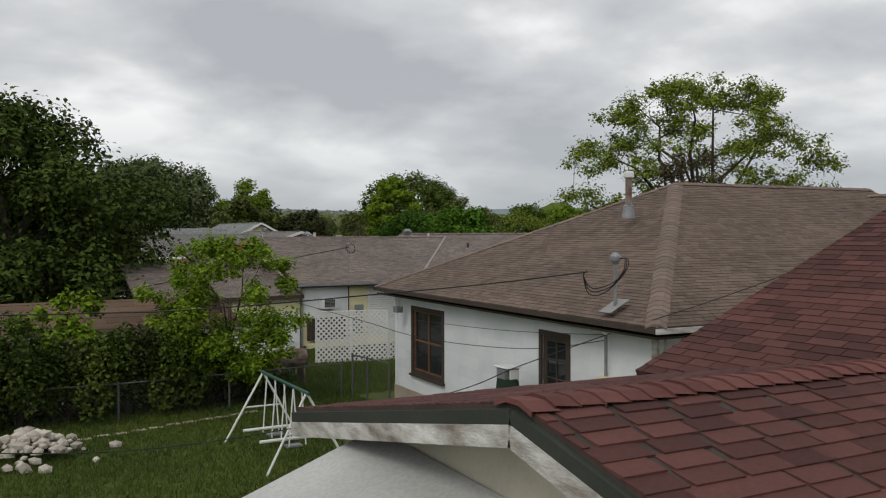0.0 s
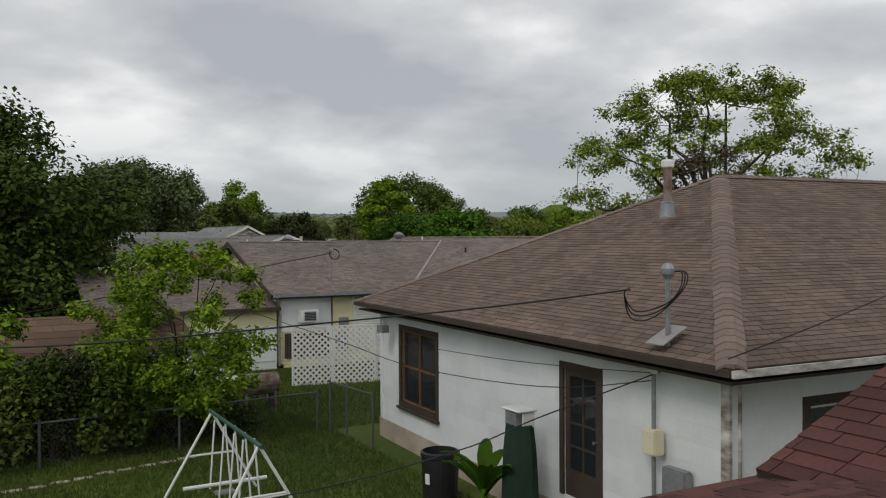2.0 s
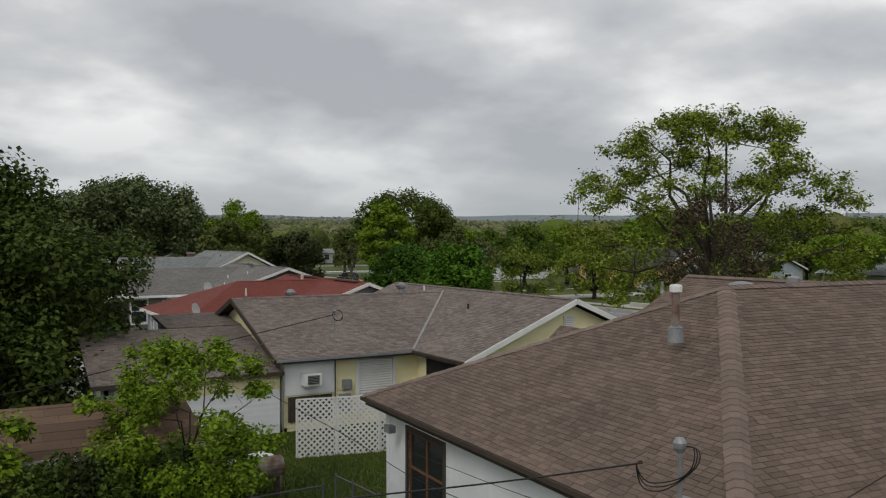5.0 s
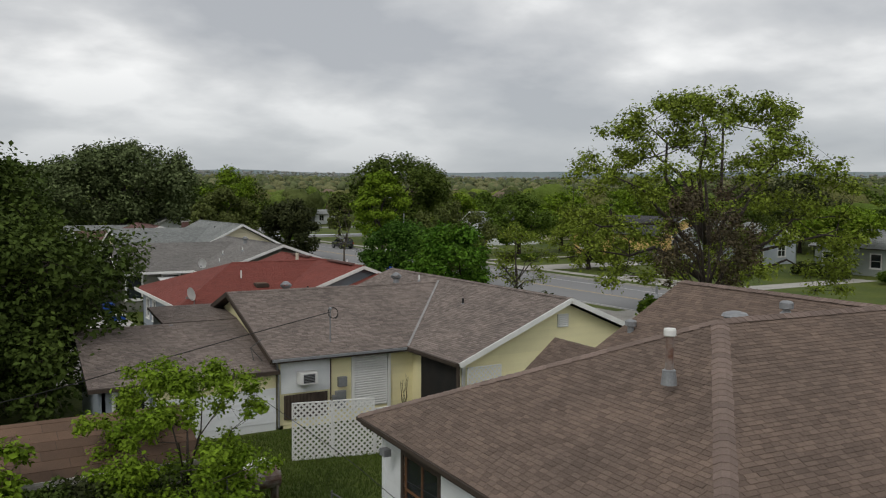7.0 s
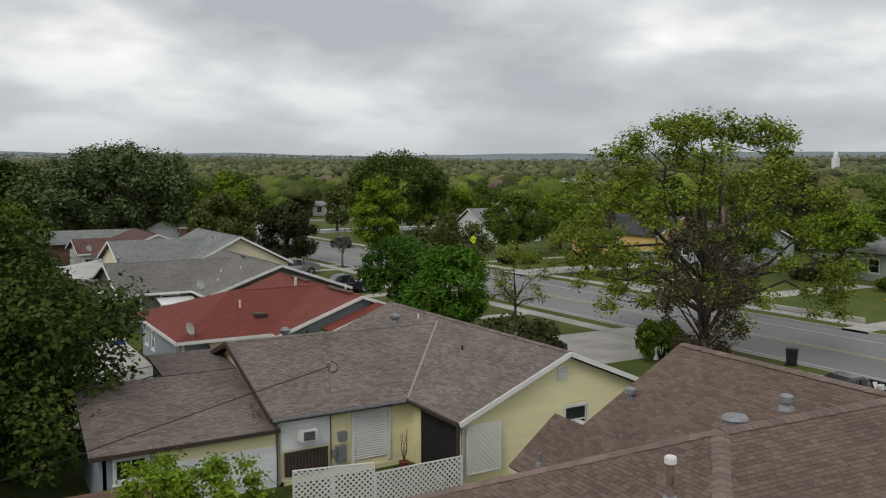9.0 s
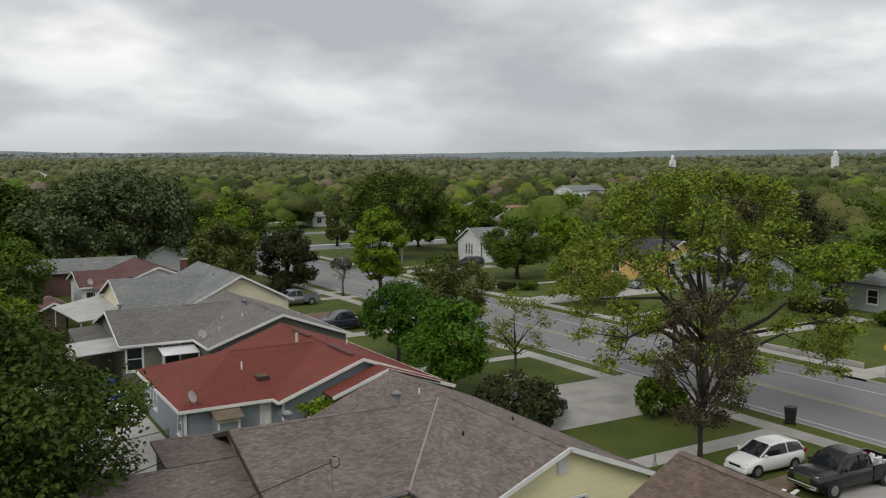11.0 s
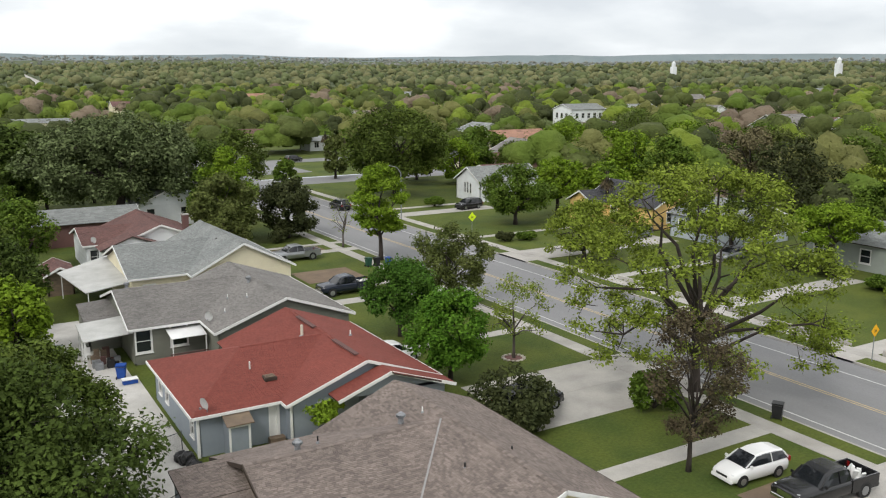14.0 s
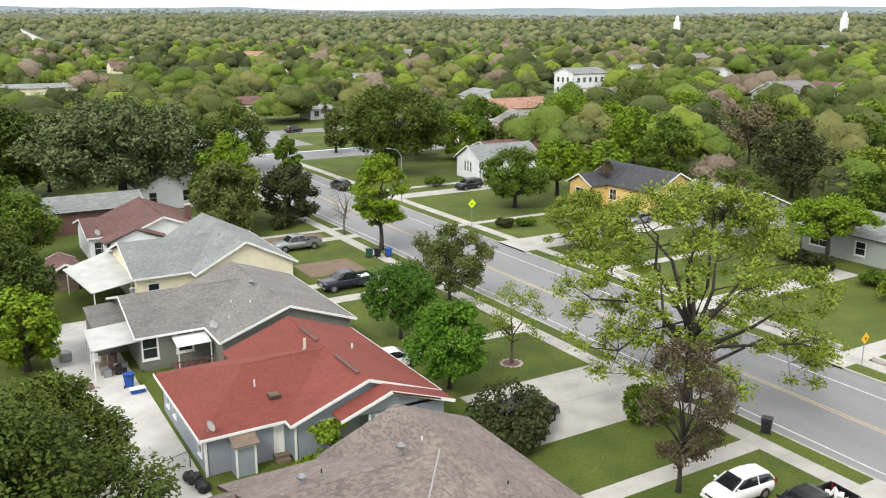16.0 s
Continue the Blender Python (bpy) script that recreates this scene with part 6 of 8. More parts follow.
for y in (16.75, 17.9):
    bm = bmesh.new()
    tube(bm, [(5.25, y, 0.45), (6.7, y, 0.45)], 0.035, 8)
    part("glider_bar", bm, M_TRIM, swing)
    bm = bmesh.new()
    box(bm, 5.78, 6.14, y - 0.12, y + 0.12, 0.28, 0.32)
    bmesh.ops.bevel(bm, geom=bm.edges[:], offset=0.015, segments=2, affect="EDGES")
    part("seat", bm, M_GALV, swing)

rubble = thing("rubble_pile", "heap of broken pale stone and concrete on the grass", "rubble", (1.2, 19.6, 0))
rnd = random.Random(8)
for k in range(150):
    r, a = abs(rnd.gauss(0, 0.62)), rnd.uniform(0, math.tau)
    z = max(0.0, 0.55 * (1 - r / 1.25)) * rnd.uniform(0.6, 1)
    s = rnd.uniform(0.06, 0.17)
    bm = bmesh.new()
    bmesh.ops.create_icosphere(bm, subdivisions=1, radius=s)
    for q in bm.verts:
        q.co *= rnd.uniform(0.65, 1.25)
        q.co.z *= 0.7
        q.co += Vector((math.cos(a) * r * 1.1, math.sin(a) * r, z + s * 0.4))
    part("stone", bm, M_STONE, rubble)
edging = thing("path_edging", "line of flat pale stepping stones in the grass", "stone edging", (0, 0, 0))
for k in range(12):
    x, y = 1.8 + k * 0.42, 20.6 + k * 0.10 + rnd.uniform(-0.05, 0.05)
    bm = bmesh.new()
    box(bm, x, x + 0.36, y, y + 0.16, 0, 0.03)
    bmesh.ops.bevel(bm, geom=bm.edges[:], offset=0.02, segments=1, affect="EDGES")
    part("stone", bm, M_PLINTH, edging)


def chain_fence(name, pts, height, label, mesh=True):
    """Posts, top rail and woven wire between pts."""
    f = thing(name, label, "fence")
    for p in pts:
        bm = bmesh.new()
        tube(bm, [(p[0], p[1], 0), (p[0], p[1], height + 0.06)], 0.03, 8)
        part("post", bm, M_WIRE, f)
    for p, q in zip(pts, pts[1:]):
        bm = bmesh.new()
        tube(bm, [(p[0], p[1], height), (q[0], q[1], height)], 0.022, 8)
        part("rail", bm, M_WIRE, f)
        if mesh:
            p3, q3 = Vector((p[0], p[1], 0)), Vector((q[0], q[1], 0))
            d = (q3 - p3)
            n = int(d.length / 0.11)
            verts, faces = [], []
            h = height - 0.05
            for s in (-1, 1):
                for i in range(-int(h / 0.11), n + int(h / 0.11)):
                    a, b = i * 0.11, i * 0.11 + s * h
                    t0, t1 = 0.0, 1.0
                    lo, hi = 0.0, d.length
                    if s > 0:
                        t0, t1 = max(0, (lo - a) / h), min(1, (hi - a) / h)
                    else:
                        t0, t1 = max(0, (a - hi) / h), min(1, (a - lo) / h)
                    if t1 <= t0:
                        continue
                    u = d.normalized()
                    A, B = p3 + u * (a + s * h * t0) + Vector((0, 0, 0.03 + h * t0)), p3 + u * (a + s * h * t1) + Vector((0, 0, 0.03 + h * t1))
                    w = Vector((0, 0, 0.0022))
                    k = len(verts)
                    verts += [tuple(A - w), tuple(B - w), tuple(B + w), tuple(A + w)]
                    faces.append((k, k + 1, k + 2, k + 3))
            ob = raw_mesh("wire_mesh", verts, faces, M_WIRE, f)
    return f


chain_fence("chain_link_fence", [(-5.0, 22.9), (-2.2, 22.7), (0.6, 22.5), (3.4, 22.3), (6.2, 22.4), (9.5, 22.6)], 0.95, "low galvanised chain-link fence overgrown with vines")
chain_fence("chain_link_gate", [(9.75, 22.4), (9.85, 21.6), (9.95, 20.4)], 1.2, "grey chain-link gate beside the white house")
chain_fence("patio_fence", [(8.0, 49.2), (12.0, 50.6)], 1.1, "low chain-link fence round the small lawn")


def lattice(at, turn, width, height, label):
    t = thing("lattice_panel", label, "lattice", at, turn, "white lattice panels")
    bm = bmesh.new()
    for a in ((0, 0, 0, height), (width, 0, width, height), (0, 0.02, width, 0.02), (0, height, width, height)):
        beam(bm, (a[0], 0, a[1]), (a[2], 0, a[3]), 0.04, 0.05, (0, 1, 0))
    part("frame", bm, M_TRIM, t)
    step = 0.19
    for s in (-1, 1):
        for i in range(-int(height / step) - 1, int(width / step) + int(height / step) + 2):
            a = i * step
            t0, t1 = (max(0, -a / height), min(1, (width - a) / height)) if s > 0 else (max(0, (a - width) / height), min(1, a / height))
            if t1 - t0 < 0.03:
                continue
            bm = bmesh.new()
            beam(bm, (a + s * height * t0, 0.008 * s, height * t0), (a + s * height * t1, 0.008 * s, height * t1), 0.062, 0.012, (0, 1, 0))
            part("slat", bm, M_TRIM, t)
    return t


lattice((11.15, 28.9, 0), -13, 1.25, 1.85, "white diamond lattice panel fencing the yellow house's yard")
lattice((12.42, 28.62, 0), -14, 1.35, 1.85, "white diamond lattice panel fencing the yellow house's yard")
lattice((13.78, 28.3, 0), 0, 3.35, 1.5, "long low white diamond lattice panel")
lattice((17.45, 28.45, 0.7), 0, 1.4, 1.75, "square white lattice screen on the porch")

# brown-roofed shed beyond the fence
shed = thing("brown_roofed_shed", "low old shed with brown rolled roof and whitish walls", "shed")
roof_plane(shed, [(-8.0, 24.3, 1.95), (7.2, 24.3, 1.95), (7.2, 27.1, 2.68), (-8.0, 27.1, 2.68)], M_SHEDROOF, 0.9, 0.45, 41)
roof_plane(shed, [(7.2, 29.8, 1.95), (-8.0, 29.8, 1.95), (-8.0, 27.1, 2.68), (7.2, 27.1, 2.68)], M_SHEDROOF, 0.9, 0.45, 42)
wall_panel("wall", shed, (-7.6, 24.7), (6.9, 24.7), 0, 1.9, M_PEEL)
wall_panel("wall", shed, (6.9, 24.7), (6.9, 29.4), 0, 1.9, M_PEEL)
bm = bmesh.new()
beam(bm, (-8, 24.27, 1.90), (7.2, 24.27, 1.90), 0.04, 0.14)
part("fascia", bm, M_PEEL, shed)

# lean-to beside the yellow house
lean = thing("lean_to", "taupe shingled lean-to with white lap-boarded wall", "lean-to")
roof_plane(lean, [(5.55, 32.3, 2.22), (11.95, 32.3, 2.22), (11.95, 37.4, 3.42), (5.75, 37.4, 3.42)], M_TAUPE, seed=43)
roof_plane(lean, [(9.0, 37.4, 3.45), (11.95, 37.4, 3.45), (11.95, 40.3, 3.75), (9.0, 40.3, 3.75)], M_TAUPE, seed=44)
wall_panel("wall", lean, (5.9, 32.6), (7.7, 32.6), 0, 2.15, M_BLUEGREY, [(0.5, 1.5, 1.2, 1.9)])
window(lean, (5.9, 32.6), (1, 0), 0.5, 1.5, 1.2, 1.9, M_TRIM, bars=(2, 1))
wall_panel("wall", lean, (7.7, 32.6), (11.9, 32.6), 1.55, 2.15, M_YELLOW)
siding(lean, (7.7, 32.6), (11.9, 32.6), 1.55, 2.15, M_YELLOW, lap=0.13)
bm = bmesh.new()
prism(bm, [(6.0, 32.6, 0), (6.0, 37.2, 0), (6.0, 37.2, 3.25), (6.0, 32.6, 2.15)], (0.12, 0, 0))
part("end_wall", bm, M_BLUEGREY, lean)
wall_panel("wall", lean, (11.9, 37.2), (6.0, 37.2), 0, 3.2, M_BLUEGREY)
wall_panel("wall", lean, (11.9, 40.1), (9.2, 40.1), 0, 3.5, M_BLUEGREY)
wall_panel("wall", lean, (9.2, 40.1), (9.2, 37.2), 0, 3.4, M_BLUEGREY)
wall_panel("wall", lean, (7.7, 32.6), (11.9, 32.6), 0, 1.55, M_WHITE)
siding(lean, (7.7, 32.6), (11.9, 32.6), 0.3, 1.55, M_WHITE, lap=0.10, name="lap_board")
bm = bmesh.new()
beam(bm, (5.55, 32.27, 2.15), (11.95, 32.27, 2.15), 0.04, 0.13)
part("fascia", bm, M_BROWNTRIM, lean)

# ---- the yellow house's fittings ----
Yp = (12.0, 32.55)
shutter = part("roller_shutter", bmesh.new(), M_WHITEMETAL, yellow)
for k in range(22):
    bm = bmesh.new()
    z = 0.46 + k * 0.093
    prism(bm, [(14.96, 32.52, z), (16.34, 32.52, z), (16.34, 32.50, z + 0.045), (14.96, 32.50, z + 0.045)], (0, 0.03, 0))
    prism(bm, [(14.96, 32.50, z + 0.045), (16.34, 32.50, z + 0.045), (16.34, 32.52, z + 0.09), (14.96, 32.52, z + 0.09)], (0, 0.03, 0))
    part("slat", bm, M_WHITEMETAL, shutter)
bm = bmesh.new()
box(bm, 14.83, 14.95, 32.47, 32.6, 0.3, 2.6)
box(bm, 16.35, 16.47, 32.47, 32.6, 0.3, 2.6)
part("shutter_frame", bm, M_TRIM, shutter)


def air_conditioner(at, turn, label="white window air conditioner"):
    t = thing("air_conditioner", label, "air conditioner", at, turn, "window air conditioners")
    bm = bmesh.new()
    box(bm, -0.33, 0.33, -0.42, 0.12, -0.22, 0.22)
    bmesh.ops.bevel(bm, geom=bm.edges[:], offset=0.015, segments=2, affect="EDGES")
    part("case", bm, M_TRIM, t)
    bm = bmesh.new()
    box(bm, -0.22, 0.22, -0.432, -0.42, -0.16, 0.16)
    part("grille", bm, M_BLACK, t)
    for k in range(6):
        bm = bmesh.new()
        box(bm, -0.22, 0.22, -0.44, -0.432, -0.15 + k * 0.055, -0.13 + k * 0.055)
        part("fin", bm, M_GALV, t)
    return t


air_conditioner((12.98, 32.5, 1.86), 0)
air_conditioner((22.5, 28.7, 1.62), 0, "white window air conditioner in the gable wall")
bm = bmesh.new()
box(bm, 12.05, 14.0, 32.50, 32.54, 1.3, 2.55)
part("pale_panel", bm, M_WHITE, yellow, "greyish white boarded panel")
bm = bmesh.new()
for k in range(26):
    x = 12.15 + k * 0.065
    prism(bm, [(x, 32.46 - 0.02 * (k % 2), 0.35), (x + 0.065, 32.46 - 0.02 * ((k + 1) % 2), 0.35), (x + 0.065, 32.46 - 0.02 * ((k + 1) % 2), 1.25), (x, 32.46 - 0.02 * (k % 2), 1.25)], (0, 0.012, 0))
bmesh.ops.remove_doubles(bm, verts=bm.verts, dist=1e-4)
part("dark_curtain", bm, M_BROWNTRIM, yellow, "dark pleated curtain")
for x, z0, z1, w in ((14.42, 1.35, 1.72, 0.17), (14.35, 0.55, 1.2, 0.2), (14.12, 0.75, 1.05, 0.10)):
    bm = bmesh.new()
    box(bm, x - w, x + w, 32.34, 32.52, z0, z1)
    bmesh.ops.bevel(bm, geom=bm.edges[:], offset=0.015, segments=1, affect="EDGES")
    part("meter_box", bm, M_GALV, yellow)
bm = bmesh.new()
tube(bm, [(13.95, 32.42, 0.3), (13.95, 32.42, 2.6)], 0.025, 8)
part("conduit", bm, M_BROWNTRIM, yellow)
for a, b, m in (((11.6, 32.08, 2.62), (17.1, 32.08, 2.62), M_GALV), ((17.0, 28.4, 2.62), (17.0, 32.1, 2.62), M_BROWNTRIM)):
    bm = bmesh.new()
    beam(bm, a, b, 0.10, 0.09)
    part("gutter", bm, m, yellow)
bm = bmesh.new()
tube(bm, [(11.75, 32.08, 2.6), (11.85, 32.3, 2.3), (11.95, 32.45, 2.1), (11.95, 32.45, 0.1)], 0.04, 8)
part("downpipe", bm, M_GALV, yellow)
# black panel painted as the shade of the porch recess, and plants
bm = bmesh.new()
box(bm, 17.38, 17.44, 29.0, 31.7, 0.1, 2.45)
part("porch_shade_panel", bm, M_UNLIT, yellow, "flat black panel standing in for the porch's shade")
bm = bmesh.new()
box(bm, 17.02, 17.12, 28.42, 28.52, 0, 2.55)
part("porch_post", bm, M_BROWNTRIM, yellow)
pot = thing("potted_plant", "bare climbing plant in a terracotta pot", "plant", (16.75, 31.9, 0))
bm = bmesh.new()
lathe(bm, [(0.14, 0), (0.2, 0.3), (0.22, 0.32), (0.18, 0.33)], sides=14)
part("pot", bm, M_REDROLL, pot)
for k in range(7):
    bm = bmesh.new()
    tube(bm, [(0, 0, 0.3), (0.12 * math.cos(k), 0.1 * math.sin(k), 0.8), (0.16 * math.cos(k + 1), 0.14 * math.sin(k + 1), 1.3 + 0.06 * k)], [0.012, 0.01, 0.005], 5)
    part("stem", bm, L_BROWN, pot)
# valley strip
bm = bmesh.new()
beam(bm, (17.05, 32.15, 2.70), (21.55, 37.6, 4.545), 0.09, 0.012)
part("valley_strip", bm, M_STRIP, yellow, "pale metal valley strip")
# gable vent, siding, corner boards
gt = gable_top(0.05, 8.95, 2.6, 4.45)
siding(yellow, (17.45, 28.75), (26.45, 28.75), 2.6, 4.35, M_YELLOW, lap=0.13, top=gt)
bm = bmesh.new()
box(bm, 21.6, 22.1, 28.68, 28.74, 3.55, 4.05)
vent = part("gable_vent", bm, M_TRIM, yellow)
for k in range(6):
    bm = bmesh.new()
    prism(bm, [(21.65, 28.67, 3.60 + k * 0.07), (22.05, 28.67, 3.60 + k * 0.07), (22.05, 28.64, 3.58 + k * 0.07), (21.65, 28.64, 3.58 + k * 0.07)], (0, 0.004, 0.02))
    part("slat", bm, M_WHITEMETAL, vent)
for x in (17.45, 26.42):
    bm = bmesh.new()
    box(bm, x - 0.06, x + 0.06, 28.69, 28.75, 0.0, 2.6)
    part("corner_board", bm, M_TRIM, yellow)
ymast = thing("antenna_mast", "thin aerial mast with a coil of wire", "antenna", (14.2, 33.05, 2.85))
bm = bmesh.new()
tube(bm, [(0, 0, -0.1), (0, 0, 1.35)], 0.025, 8)
part("pole", bm, M_GALV, ymast)
for k in range(4):
    bm = bmesh.new()
    tube(bm, [(0.2 * math.cos(a) + 0.12, 0.05 * k * math.sin(a), 1.2 + 0.2 * math.sin(a)) for a in [j * math.tau / 14 for j in range(15)]], 0.008, 4)
    part("wire_coil", bm, M_CABLE, ymast)
bm = bmesh.new()
lathe(bm, [(0.05, 1.32), (0.07, 1.38), (0.02, 1.43)], sides=10)
part("head", bm, M_GALV, ymast)
turbine_vent((19.8, 38.5, 4.45))
turbine_vent((14.4, 38.4, 4.30))
vent_pipe((20.3, 33.4, 3.95), 0.28, mat=M_BLACK)
vent_pipe((22.7, 33.2, 4.25), 0.28, mat=M_BLACK)
vent_pipe((21.3, 39.0, 4.4), 0.3, mat=M_TRIM)
vent_pipe((15.6, 38.9, 4.15), 0.3, mat=M_BLACK)
bracket = thing("aerial_bracket", "bent aerial bracket on the lean-to roof", "antenna", (11.3, 33.2, 2.45))
for a, c in (((0, 0, 0), (-0.1, 0.1, 0.5)), ((-0.1, 0.1, 0.5), (0.35, 0.2, 0.75)), ((0.3, 0, 0), (-0.1, 0.1, 0.5))):
    bm = bmesh.new()
    tube(bm, [a, c], 0.015, 6)
    part("rod", bm, M_WIRE, bracket)
junk = thing("old_grill", "rusty barrel barbecue beside the fence", "barbecue", (9.0, 25.6, 0))
bm = bmesh.new()
tube(bm, [(-0.5, 0, 0.75), (0.5, 0, 0.75)], 0.3, 16)
part("barrel", bm, M_RUST, junk)
for x in (-0.4, 0.4):
    bm = bmesh.new()
    box(bm, x - 0.03, x + 0.03, -0.25, 0.25, 0, 0.55)
    part("leg", bm, M_RUST, junk)
tableq = thing("folding_table", "white-topped folding table beside the fence", "table", (9.0, 27.0, 0))
bm = bmesh.new()
box(bm, -0.7, 0.7, -0.4, 0.4, 0.70, 0.75)
part("tabletop", bm, M_TRIM, tableq)
for x in (-0.6, 0.6):
    for y in (-0.3, 0.3):
        bm = bmesh.new()
        box(bm, x - 0.02, x + 0.02, y - 0.02, y + 0.02, 0, 0.7)
        part("leg", bm, M_GALV, tableq)

# ---- the red-roofed house's fittings ----
porch = thing("porch_roof", "small red gabled porch roof with white bargeboards", "porch")
roof_plane(porch, [(19.9, 47.8, 2.78), (19.9, 46.3, 2.78), (23.35, 46.3, 3.98), (23.35, 47.8, 3.98)], M_REDROLL, seed=51)
roof_plane(porch, [(27.6, 46.0, 2.56), (27.6, 47.8, 2.56), (23.35, 47.8, 3.98), (23.35, 46.0, 3.98)], M_REDROLL, seed=52)
for a, b in (((19.9, 46.27, 2.72), (23.35, 46.27, 3.92)), ((27.6, 45.97, 2.5), (23.35, 46.2, 3.92))):
    bm = bmesh.new()
    beam(bm, a, b, 0.05, 0.2)
    part("bargeboard", bm, M_TRIM, porch)
bm = bmesh.new()
prism(bm, [(20.6, 46.7, 2.7), (27.2, 46.7, 2.45), (23.35, 46.7, 3.8)], (0, 0.12, 0))
part("gable", bm, M_BLUEGREY, porch)
wall_panel("wall", porch, (22.0, 46.7), (27.2, 46.7), 0, 2.7, M_BLUEGREY, [(0.4, 1.3, 1.2, 2.4)])
window(porch, (22.0, 46.7), (1, 0), 0.4, 1.3, 1.2, 2.4, M_TRIM)
wall_panel("wall", porch, (22.0, 48.1), (22.0, 46.7), 0, 2.7, M_BLUEGREY)
for x in (17.7, 21.95):
    bm = bmesh.new()
    box(bm, x - 0.07, x + 0.07, 46.62 if x > 20 else 48.03, 46.72 if x > 20 else 48.12, 0, 2.6)
    part("corner_board", bm, M_TRIM, porch)
door_leaf(redhouse, (12.55, 49.0), (1, 0), 4.2, 4.66, 0.2, 2.2, M_TRIM, M_TRIM, label="white back door")
closet = thing("lean_to_closet", "small blue-grey outside closet with a brown roof", "closet", (14.6, 48.5, 0))
bm = bmesh.new()
box(bm, -0.62, 0.62, -0.55, 0.5, 0, 1.95)
part("body", bm, M_BLUEGREY, closet)
bm = bmesh.new()
prism(bm, [(-0.78, -0.85, 2.0), (0.78, -0.85, 2.0), (0.78, 0.45, 2.42), (-0.78, 0.45, 2.42)], (0, 0, 0.06))
part("roof", bm, M_WOOD, closet, "bare brown boarded roof")
for x in (-0.62, 0.5):
    bm = bmesh.new()
    box(bm, x, x + 0.12, -0.60, -0.54, 0, 1.95)
    part("trim", bm, M_TRIM, closet)
bm = bmesh.new()
box(bm, -0.5, 0.5, -0.60, -0.54, 1.8, 1.97)
part("trim", bm, M_TRIM, closet)
for x in (12.55, 17.2):
    bm = bmesh.new()
    box(bm, x - 0.08, x + 0.08, 48.92, 49.02, 0, 2.45)
    part("corner_board", bm, M_TRIM, redhouse)
steps_ = thing("wooden_step", "bare wooden back step", "step", (17.0, 48.5, 0))
for k in range(2):
    bm = bmesh.new()
    box(bm, -0.45, 0.45, -0.3 + 0.3 * k, 0.45, 0.2 * k, 0.2 * k + 0.19)
    part("tread", bm, M_WOOD, steps_)
satellite_dish((13.1, 48.9, 2.72), -150)
skyl = thing("roof_hatch", "square brown metal roof vent", "roof vent", (17.4, 50.8, 3.27))
bm = bmesh.new()
box(bm, -0.38, 0.38, -0.34, 0.34, -0.1, 0.14)
bmesh.ops.bevel(bm, geom=bm.edges[:], offset=0.04, segments=2, affect="EDGES")
part("hood", bm, M_BROWNTRIM, skyl)
for k in range(5):
    bm = bmesh.new()
    box(bm, -0.3, 0.3, -0.26 + 0.12 * k, -0.2 + 0.12 * k, 0.14, 0.165)
    part("slat", bm, M_WOOD, skyl)
vent_pipe((16.6, 52.0, 3.58), 0.5, 0.05, M_TRIM, label="white vent pipe on the red roof")
vent_pipe((21.4, 55.6, 4.0), 0.75, 0.10, M_BEIGE, label="beige square flue on the red roof")
vent_pipe((24.3, 54.2, 4.0), 0.3, 0.05, M_TRIM, label="white vent pipe on the red roof")
for a, b in (((22.3, 48.9, 4.47), (22.3, 52.4, 4.47)), ((22.3, 55.6, 4.47), (22.3, 58.7, 4.47))):
    bm = bmesh.new()
    beam(bm, a, b, 0.3, 0.09)
    part("ridge_vent", bm, M_MAROON, redhouse, "dark ridge vent strip")
bags = thing("rubbish_bags", "pile of black plastic rubbish bags", "rubbish bags", (11.75, 48.2, 0))
for k in range(5):
    bm = bmesh.new()
    bmesh.ops.create_icosphere(bm, subdivisions=3, radius=0.36)
    for q in bm.verts:
        q.co *= 1 + 0.25 * noise.noise(q.co * 5 + Vector((k, 0, 0)))
        q.co += Vector((0.1 * k - 0.2, -0.42 * k + 0.9, 0.28 + (0.25 if k == 2 else 0)))
    part("bag", bm, M_BLACK, bags)
tree("small_tree", "small bright tree against the blue-grey wall", (19.5, 47.0, 0), 2.7, 1.1, L_FRESH, 61, 1500, 0.11, 0.4, 0.5, 16, 0.35, 0.04, 6, flat=0.5)
bush("low_shrub", "bright low shrub beside the back step", (18.6, 46.6, 0), 0.9, 0.8, L_FRESH, 62, 1200)

# ---- olive house ----
awn = thing("metal_awning", "white sheet-metal awning over the back door", "awning", (0, 0, 0))
bm = bmesh.new()
prism(bm, [(15.0, 65.2, 2.15), (17.6, 65.2, 2.15), (17.6, 67.0, 2.45), (15.0, 67.0, 2.45)], (0, 0, 0.05))
part("sheet", bm, M_WHITEMETAL, awn)
for x in (15.05, 17.5):
    bm = bmesh.new()
    box(bm, x, x + 0.07, 65.25, 65.32, 0, 2.15)
    part("post", bm, M_TRIM, awn)
deck = thing("wooden_deck", "reddish wooden deck with low railing", "deck", (0, 0, 0))
for k in range(12):
    bm = bmesh.new()
    box(bm, 14.8 + k * 0.22, 15.0 + k * 0.22, 64.6, 66.9, 0.32, 0.36)
    part("board", bm, M_MAROON, deck)
for k in range(14):
    bm = bmesh.new()
    box(bm, 14.8 + k * 0.2, 14.85 + k * 0.2, 64.6, 64.66, 0.0, 1.15)
    part("baluster", bm, M_MAROON, deck)
bm = bmesh.new()
box(bm, 14.75, 17.5, 64.58, 64.68, 1.15, 1.22)
part("handrail", bm, M_MAROON, deck)
patio = thing("patio_roof", "white flat patio roof on white posts", "canopy", (0, 0, 0))
bm = bmesh.new()
